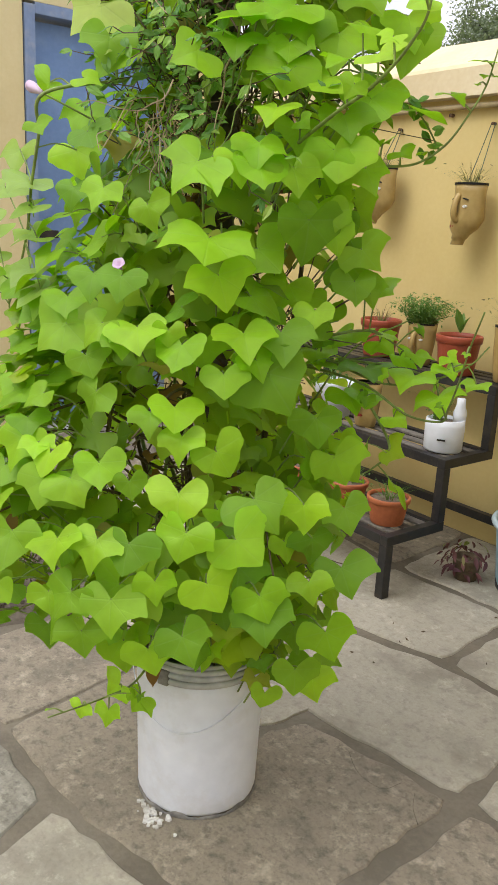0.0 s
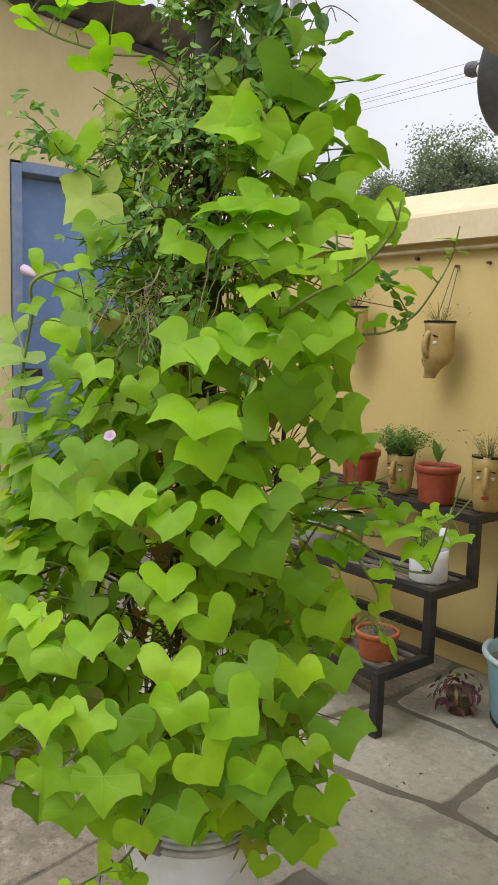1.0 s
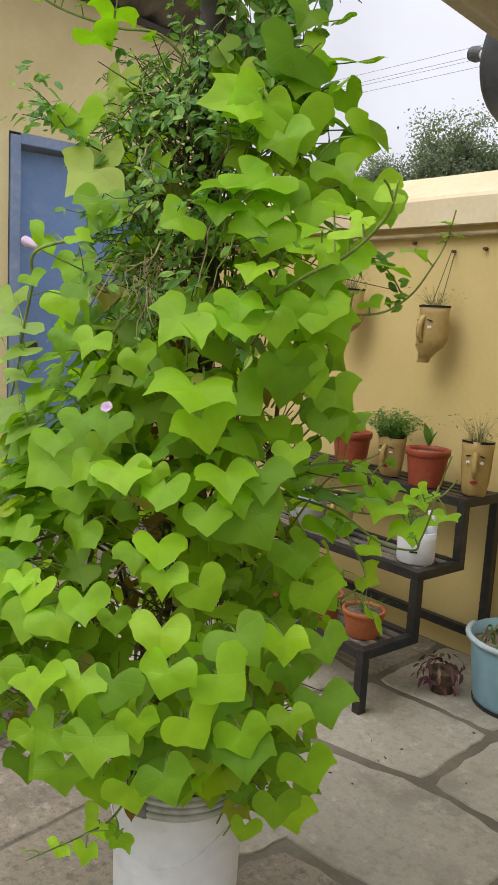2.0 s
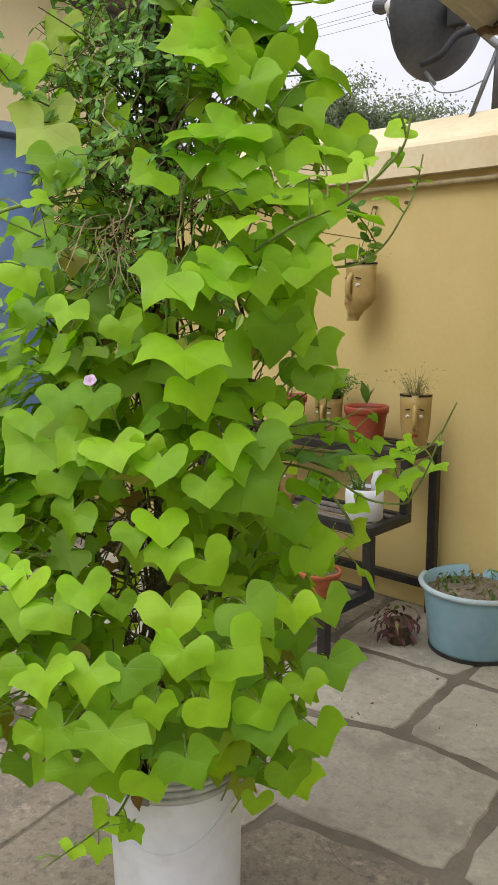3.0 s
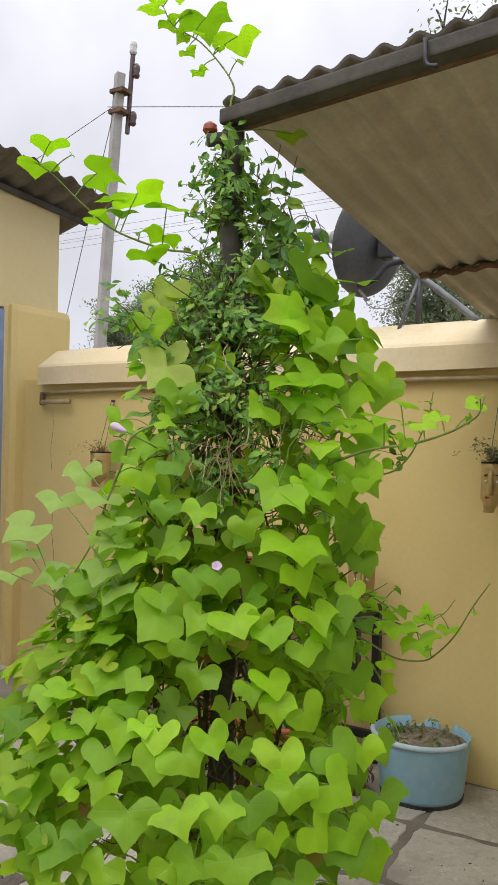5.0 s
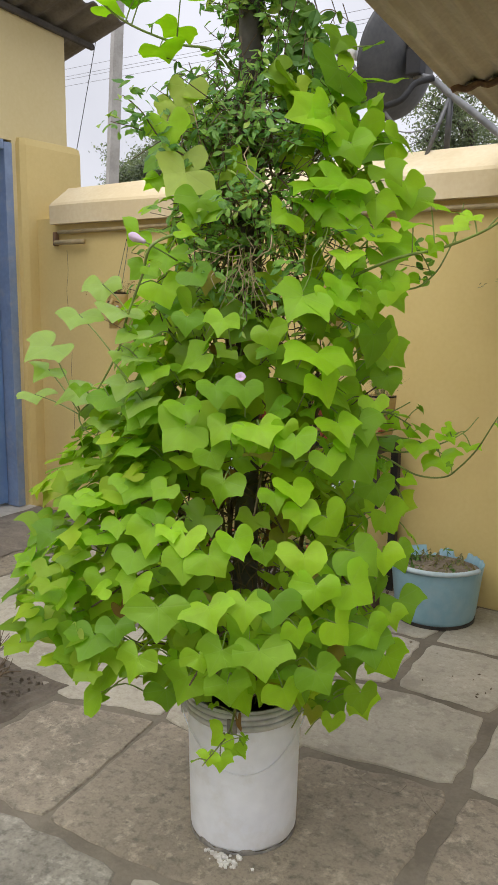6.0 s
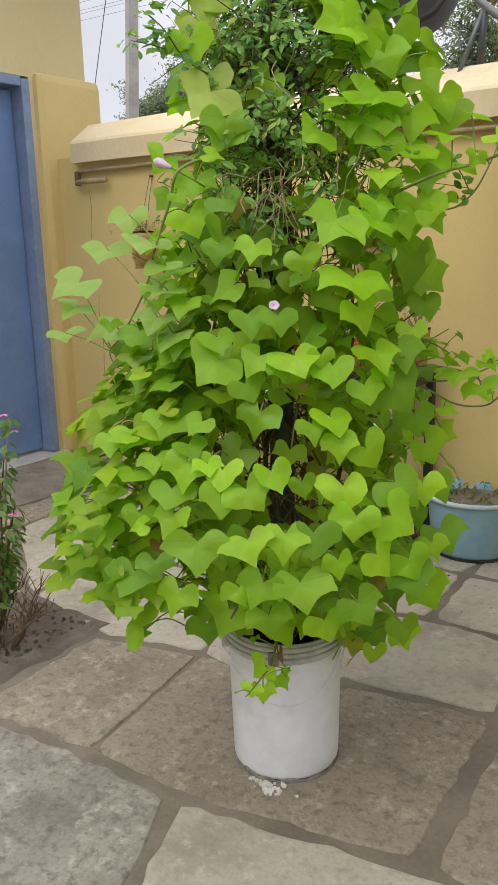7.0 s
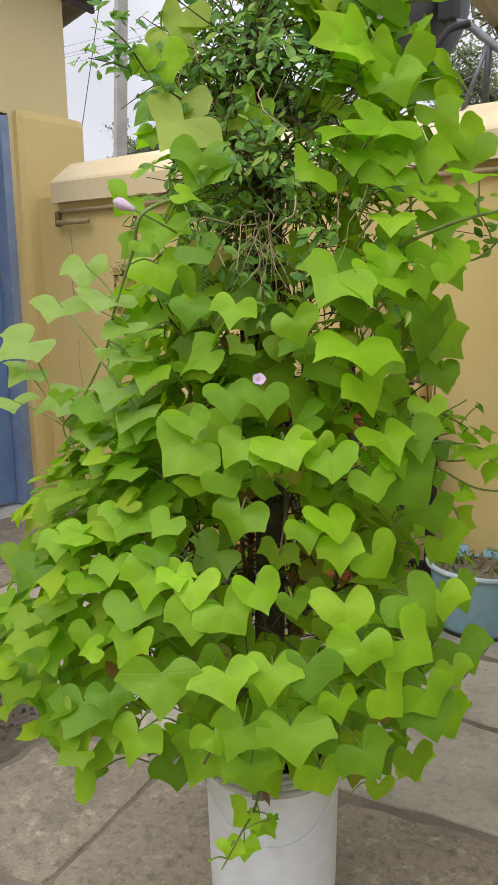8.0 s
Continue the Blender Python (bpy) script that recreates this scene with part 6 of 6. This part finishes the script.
bmesh.ops.transform(bm, matrix=D_INV @ Matrix.Translation(lnb) @ tilt, verts=bm.verts)
part("receiver_back", bm, M_DISH, feed, "dark rear housing")
# back plate and struts on the convex side, pipe arm and two legs standing on the coping
part("bracket", boxed((-0.03, -0.04, -0.055), (0.035, 0.03, 0.05), 0.008, D_INV @ Matrix.Translation(d_c + Vector((0.035, -0.01, -0.02)))), M_DISH_DARK, dish)
tube("rear_strut", [D_INV @ Vector(p) for p in ((-1.66, 3.01, 2.10), (-1.58, 3.01, 2.12), (-1.54, 3.05, 2.185), (-1.48, 3.10, 2.21))], 0.014, M_DISH_DARK, dish, seg=8)
tube("rear_strut", [D_INV @ Vector(p) for p in ((-1.59, 3.07, 2.37), (-1.57, 3.08, 2.31), (-1.54, 3.10, 2.245))], 0.010, M_DISH_DARK, dish, seg=8)
tube("mount_arm", [D_INV @ Vector(p) for p in ((-1.57, 3.11, 2.232), (-1.49, 3.11, 2.208), (-1.41, 3.115, 2.14), (-1.28, 3.11, 2.035), (-1.14, 3.11, 1.915))], 0.015, M_GALV, dish, seg=10)
tube("mount_leg", [D_INV @ Vector(p) for p in ((-1.405, 3.115, 2.14), (-1.42, 3.13, 1.915))], 0.013, M_DISH, dish, seg=10)
tube("brace", [D_INV @ Vector(p) for p in ((-1.41, 3.115, 2.13), (-1.49, 3.08, 1.895))], 0.009, M_GALV, dish, seg=8)
tube("cable", [D_INV @ Vector(p) for p in ((-1.915, 3.15, 2.35), (-1.89, 3.14, 2.30), (-1.86, 3.13, 2.27), (-1.83, 3.13, 2.26))], 0.003, M_WIRE, dish, seg=6)
tube("cable", [D_INV @ Vector(p) for p in ((-1.66, 3.07, 2.05), (-1.61, 3.06, 2.005), (-1.53, 3.08, 2.0), (-1.44, 3.10, 2.03))], 0.0025, M_WIRE_FAR, dish, seg=6)

# ---- utility pole and wires beyond the wall ----
pole = thing("utility_pole", (-5.16, 4.78, 0), "pale concrete utility pole with brown insulators and wires", "utility pole")
bm = bmesh.new()
bmesh.ops.create_cone(bm, cap_ends=True, segments=4, radius1=0.066, radius2=0.053, depth=4.62)
bmesh.ops.transform(bm, matrix=Matrix.Translation((0, 0, 2.31)) @ pose(0, 0, 0, 0, 0, 20), verts=bm.verts)
part("shaft", bm, M_CONCRETE, pole)
pole.matrix_world = pose(-5.16, 4.78, 0, -1.4, 2.9, 0)
ins = part("insulator_bracket", boxed((0.064, 0.044, 4.10), (0.096, 0.076, 4.80), 0.006), M_CERAMIC, pole, "dark red steel bracket")
for x, y, z, material in ((0.112, 0.084, 4.18, M_CERAMIC), (0.112, 0.084, 4.60, M_CERAMIC), (0.08, 0.06, 4.80, M_LNB)):
    bm = lathe([(0, 0), (0.024, 0), (0.034, 0.02), (0.026, 0.045), (0.034, 0.07), (0.030, 0.10), (0.018, 0.12), (0, 0.12)], 14)
    bmesh.ops.transform(bm, matrix=Matrix.Translation((x, y, z)), verts=bm.verts)
    part("insulator", bm, material, ins, "pale porcelain cap" if material is M_LNB else "", smooth=True)
for z in (4.26, 4.44):
    part("clamp", boxed((-0.058, -0.058, z), (0.10, 0.058, z + 0.035), 0.004), M_RUST, pole)


def wire(a, b, sag, r=0.006, group="overhead wires"):
    a, b = Vector(a), Vector(b)
    w = thing("wire", tuple(a), "thin dark overhead wire", "wire", group)
    d = b - a
    tube("strand", [d * t + Vector((0, 0, -4 * sag * t * (1 - t))) for t in (0, 0.25, 0.5, 0.75, 1)], r, M_WIRE_FAR if r < 0.003 else M_WIRE, w, seg=5, steps=4)


wire((-4.98, 4.86, 4.32), (-9.5, 4.0, 2.6), 0.1, 0.003)
wire((-4.98, 4.86, 4.22), (-6.0, 4.6, 0.0), 0.02, 0.0035)
wire((-4.98, 4.80, 4.30), (1.5, 9.6, 5.45), 0.25, 0.0035)
for drop in (0.0, 0.11, 0.155, 0.25):
    wire((-17.0, 9.0, 4.98 - drop), (6.0, 9.0, 4.66 - drop), 0.06, 0.0028)

# ---- trees beyond the wall ----


def tree(place, height, crown, label, seed, count=26000, leaf=0.085, sparse=1.0):
    rng = random.Random(seed)
    t = thing("tree", place, label, "tree", "trees beyond the wall")
    v, f = [], []
    tube_into(v, f, [Vector((0, 0, 0)), Vector((0.15, 0.1, height * 0.3)), Vector((0.0, 0.2, height * 0.62)), Vector((0.1, 0.1, height * 0.9))], height * 0.03, height * 0.008, 8)
    tips = []
    for k in range(26):
        a, h = rng.uniform(0, 6.28), height * rng.uniform(0.32, 0.9)
        L = crown * rng.uniform(0.45, 1.0) * (1.15 - 0.75 * max(0, h / height - 0.5))
        d = Vector((math.cos(a), math.sin(a), rng.uniform(0.15, 0.8))).normalized()
        b = Vector((0.05, 0.1, h))
        line = spline([b, b + d * L * 0.5 + Vector((0, 0, L * 0.06)), b + d * L], 3)
        tube_into(v, f, line, height * 0.009, height * 0.002, 5)
        for q in line[2:]:
            tips.append(q)
            for s in range(3):
                e = q + Vector((rng.gauss(0, 1), rng.gauss(0, 1), rng.gauss(0.2, 0.8))) * crown * 0.16
                tube_into(v, f, [q, (q + e) / 2 + Vector((0, 0, 0.05)), e], height * 0.0025, height * 0.001, 4)
                tips.append(e)
    raw("trunk", v, f, M_BARK, t, "grey-brown trunk and limbs", smooth=True)
    join = ([], [])
    for k in range(int(count * sparse)):
        q = tips[rng.randrange(len(tips))] + Vector((rng.gauss(0, 1), rng.gauss(0, 1), rng.gauss(0, 0.8))) * crown * 0.085
        small_leaf(join, Matrix(), q, Vector((rng.gauss(0, 1), rng.gauss(0, 1), 0.8)), rng.uniform(0, 360), leaf * rng.uniform(0.7, 1.3), k)
    raw("crown", join[0], join[1], M_TREE, t)["kind"] = "stuff"
    return t


tree((-14.5, 20.9, 0), 6.9, 2.6, "hazy grey-green tree with a rounded open crown", 1, 60000, 0.095)
tree((-16.7, 19.7, 0), 6.1, 2.1, "low grey-green tree beyond the wall", 2, 36000, 0.085)
tree((-8.9, 23.6, 0), 7.2, 2.2, "grey-green tree behind the dish", 3, 30000, 0.095)
tree((-17.2, 18.2, 0), 5.5, 1.4, "low dark tree beside the utility pole", 4, 16000)
tree((-5.6, 18.5, 0), 11.5, 3.0, "tall sparse tree showing over the porch roof", 5, 7000, 0.12)

# ---- worn cement apron below the door sill ----
bm = bmesh.new()
AN, AM = 22, 14
grid = []
for i in range(AN + 1):
    row = []
    for k in range(AM + 1):
        u, w = i / AN, k / AM
        y = 2.02 + 0.93 * u
        x = -3.80 + w * (0.42 + 0.10 * math.sin(4.0 * u + 0.6) + 0.05 * noise.noise((u * 9, 0, 2)))
        edge = min(1.0, (1 - w) * 3.5, u * 6, (1 - u) * 8 + 0.3)
        z = 0.004 + 0.034 * max(0.0, edge) + 0.012 * noise.noise((x * 11, y * 11, 1)) * edge
        row.append(bm.verts.new((x, y, z)))
    grid.append(row)
for i in range(AN):
    for k in range(AM):
        bm.faces.new((grid[i][k], grid[i][k + 1], grid[i + 1][k + 1], grid[i + 1][k]))
apron = part("cement_apron", bm, M_APRON, smooth=True)
tagged(apron, "rough worn cement ramp below the door sill", "ramp", kind="structure")

# ---- flower bed with a periwinkle ----
bed = raw("soil_bed", [], [], M_DIRT)
bm = bmesh.new()
bmesh.ops.create_grid(bm, x_segments=30, y_segments=30, size=0.5)
for q in bm.verts:
    d = max(0.0, 1 - max(abs(q.co.x), abs(q.co.y)) * 2)
    q.co.z = min(d * 0.2, 0.014) + 0.014 * noise.noise((q.co.x * 14, q.co.y * 14, 0)) * min(1, d * 6) - 0.01
    q.co.x *= 0.52 + 0.05 * noise.noise((0, q.co.y * 6, 3))
    q.co.y *= 0.62 + 0.05 * noise.noise((q.co.x * 6, 0, 5))
bm.to_mesh(bed.data)
bm.free()
bed.matrix_world = pose(-2.24, 1.16, 0.0)
tagged(bed, "patch of bare dark soil between the flagstones", "soil", kind="structure")

peri = thing("periwinkle", (-2.22, 1.15, 0.0), "straggly periwinkle bush with pink flowers growing from soil", "shrub")
pr = random.Random(77)
lv, lf = [], []
for k in range(14):
    a = radians(55) if k == 0 else (radians(20) if k == 1 else pr.uniform(0, 6.28))
    h = 0.74 if k == 0 else (0.44 if k == 1 else pr.uniform(0.25, 0.62))
    d = Vector((math.cos(a), math.sin(a), 0)) * (0.12 if k < 2 else pr.uniform(0.05, 0.16))
    pts = [d * 0.12, d * 0.5 + Vector((0.01, 0, h * 0.35)), d * 0.8 + Vector((-0.01, 0, h * 0.7)), d + Vector((0, 0, h))]
    tube("stem", pts, 0.005, M_STEM_DARK if k % 2 else M_DRY, peri, r1=0.002, seg=6, steps=4)
    line = spline(pts, 8)
    for q in line[9:]:
        for c in range(3):
            aa = pr.uniform(0, 6.28)
            if pr.random() < 0.62 or q is line[-1]:
                out = Vector((math.cos(aa), math.sin(aa), 0.0))
                small_leaf((lv, lf), Matrix(), q + out * pr.uniform(0.004, 0.02), out + Vector((0, 0, pr.uniform(0.5, 1.6))), pr.gauss(0, 35), pr.uniform(0.024, 0.05), 2)
    if k % 2 == 0 or k == 1:
        for c in range(2):
            fv, ff_ = [], []
            at = line[-1] + Vector((pr.gauss(0, 0.012), pr.gauss(0, 0.012), 0.012 - 0.05 * c))
            for q in range(5):
                small_leaf((fv, ff_), Matrix(), at, Vector((math.cos(q * 1.256), math.sin(q * 1.256), 4.0)), 0, 0.019, 2)
            raw("flower", fv, ff_, M_PINK, peri, "pink five-petalled flower")
raw("leaf_mass", lv, lf, M_LEAF_FERN, peri)["kind"] = "stuff"

# dry twigs beside it
tw = thing("dry_shrub", (-2.12, 1.12, 0.0), "bare brown twigs of a dried shrub", "shrub")
tv, tf = [], []


def branch(p, d, length, r, depth):
    q = p + d * length * 0.5 + Vector((pr.gauss(0, 1), pr.gauss(0, 1), 0.3)) * length * 0.10
    e = p + d * length
    tube_into(tv, tf, spline([p, q, e], 3), r, r * 0.6, 5)
    if depth:
        for c in range(3):
            branch(e, (d + Vector((pr.gauss(0, 0.45), pr.gauss(0, 0.45), pr.gauss(0.1, 0.3)))).normalized(), length * 0.72, r * 0.62, depth - 1)


for k in range(13):
    a = pr.uniform(0, 6.28)
    branch(Vector((math.cos(a) * 0.02, math.sin(a) * 0.02, 0)), Vector((math.cos(a) * 0.45 + 0.2, math.sin(a) * 0.45, 1)).normalized(), pr.uniform(0.09, 0.14), 0.0042, 2)
raw("twig", tv, tf, M_STEM_DARK, tw)["kind"] = "stuff"
cv, cf = [], []
for k in range(240):
    x, y = -2.25 + pr.uniform(-0.2, 0.2), 1.16 + pr.uniform(-0.26, 0.26)
    r = pr.uniform(0.002, 0.009)
    b = len(cv)
    z0 = 0.012
    for i in range(6):
        a = i * 1.047 + pr.uniform(-0.2, 0.2)
        cv.append((x + r * math.cos(a), y + r * math.sin(a), z0 - 0.008))
    for i in range(6):
        a = i * 1.047 + pr.uniform(-0.3, 0.3)
        cv.append((x + r * 0.6 * math.cos(a), y + r * 0.6 * math.sin(a), z0 + r * pr.uniform(0.15, 0.45)))
    cf += [(b + i, b + (i + 1) % 6, b + 6 + (i + 1) % 6, b + 6 + i) for i in range(6)] + [tuple(b + 6 + i for i in range(6))]
tagged(raw("soil_clods", cv, cf, M_DIRT), "loose clods of dark soil in the bed", "soil", kind="stuff")

# ---- flowers on the vine ----


def bud(place, d, size, opened):
    d = Vector(d).normalized()
    m = VINE_INV @ Matrix.Translation(place) @ d.to_track_quat("Z", "Y").to_matrix().to_4x4() @ Matrix.Scale(size, 4)
    prof = [(0, 0), (0.10, 0.02), (0.13, 0.2), (0.24, 0.6), (0.20, 0.85), (0.05, 1.0), (0, 1.0)] if not opened else [(0, 0), (0.1, 0.0), (0.14, 0.4), (0.3, 0.75), (0.6, 0.95), (0.55, 0.97), (0.25, 0.78), (0.0, 0.5)]
    bm = lathe(prof, 14, wave=lambda a, z: 0.08 * math.cos(5 * a))
    bmesh.ops.transform(bm, matrix=m, verts=bm.verts)
    part("flower", bm, M_FLOWER, vine, "pale lilac trumpet flower", smooth=True)


bud((-1.102, 0.885, 1.386), (-0.75, -0.3, 0.35), 0.036, False)
tube("stem", [VINE_INV @ Vector(p) for p in ((-1.10, 1.04, 1.33), (-1.09, 0.95, 1.36), (-1.102, 0.885, 1.386))], 0.0018, M_STEM, vine, r1=0.0015, seg=5)
bud((-0.905, 0.915, 1.138), (0.4, -0.5, 0.5), 0.016, True)
for pts in (((-1.10, 1.44, 1.84), (-1.09, 1.47, 1.93), (-1.07, 1.49, 1.95), (-1.05, 1.51, 1.94), (-1.03, 1.53, 1.92)), ((-1.10, 1.45, 1.87), (-1.075, 1.48, 1.925), (-1.065, 1.49, 1.945), (-1.06, 1.50, 1.92))):
    tube("dry_tendril", [VINE_INV @ Vector(p) for p in pts], 0.0016, M_DRY, vine, r1=0.0009, seg=5)
# dark bent twig and loose wiry tendrils showing in the opening
tube("twig", [VINE_INV @ Vector(p) for p in ((-1.035, 1.39, 1.10), (-1.04, 1.392, 1.05), (-1.035, 1.388, 1.0), (-1.052, 1.38, 0.94))], 0.0042, M_PAINT_BLACK, vine, r1=0.003, seg=6)
for k in range(10):
    a = Vector((-1.06, 1.30, 0.88)) + Vector((stem_rng.gauss(0, 0.04), stem_rng.gauss(0, 0.04), stem_rng.gauss(0, 0.05)))
    b = a + Vector((0.16 + stem_rng.gauss(0, 0.05), 0.08 + stem_rng.gauss(0, 0.04), 0.10 + stem_rng.gauss(0, 0.09)))
    m = (a + b) / 2 + Vector((stem_rng.gauss(0, 0.02), stem_rng.gauss(0, 0.02), stem_rng.uniform(0.0, 0.05)))
    tube("stem", [VINE_INV @ a, VINE_INV @ m, VINE_INV @ b], 0.0024, M_STEM_DARK if k % 5 == 0 else M_STEM, vine, r1=0.0014, seg=5)
bits_rng = random.Random(71)
v, f = [], []
for k in range(26):
    x, y = -1.02 + bits_rng.gauss(0, 0.28), 2.15 + bits_rng.gauss(0, 0.25)
    a = bits_rng.uniform(0, 6.28)
    s = bits_rng.uniform(0.003, 0.009)
    d, e = Vector((math.cos(a), math.sin(a), 0)) * s, Vector((-math.sin(a), math.cos(a), 0)) * s * 0.4
    c = Vector((x, y, 0.002))
    b = len(v)
    v += [tuple(c - d), tuple(c - e), tuple(c + d + Vector((0, 0, 0.004))), tuple(c + e), tuple(c + Vector((0, 0, 0.005)))]
    f += [(b, b + 1, b + 4), (b + 1, b + 2, b + 4), (b + 2, b + 3, b + 4), (b + 3, b, b + 4)]
tagged(raw("leaf_litter", v, f, M_STEM_DARK), "small brown leaf scraps scattered on the flagstones", "litter", kind="stuff")
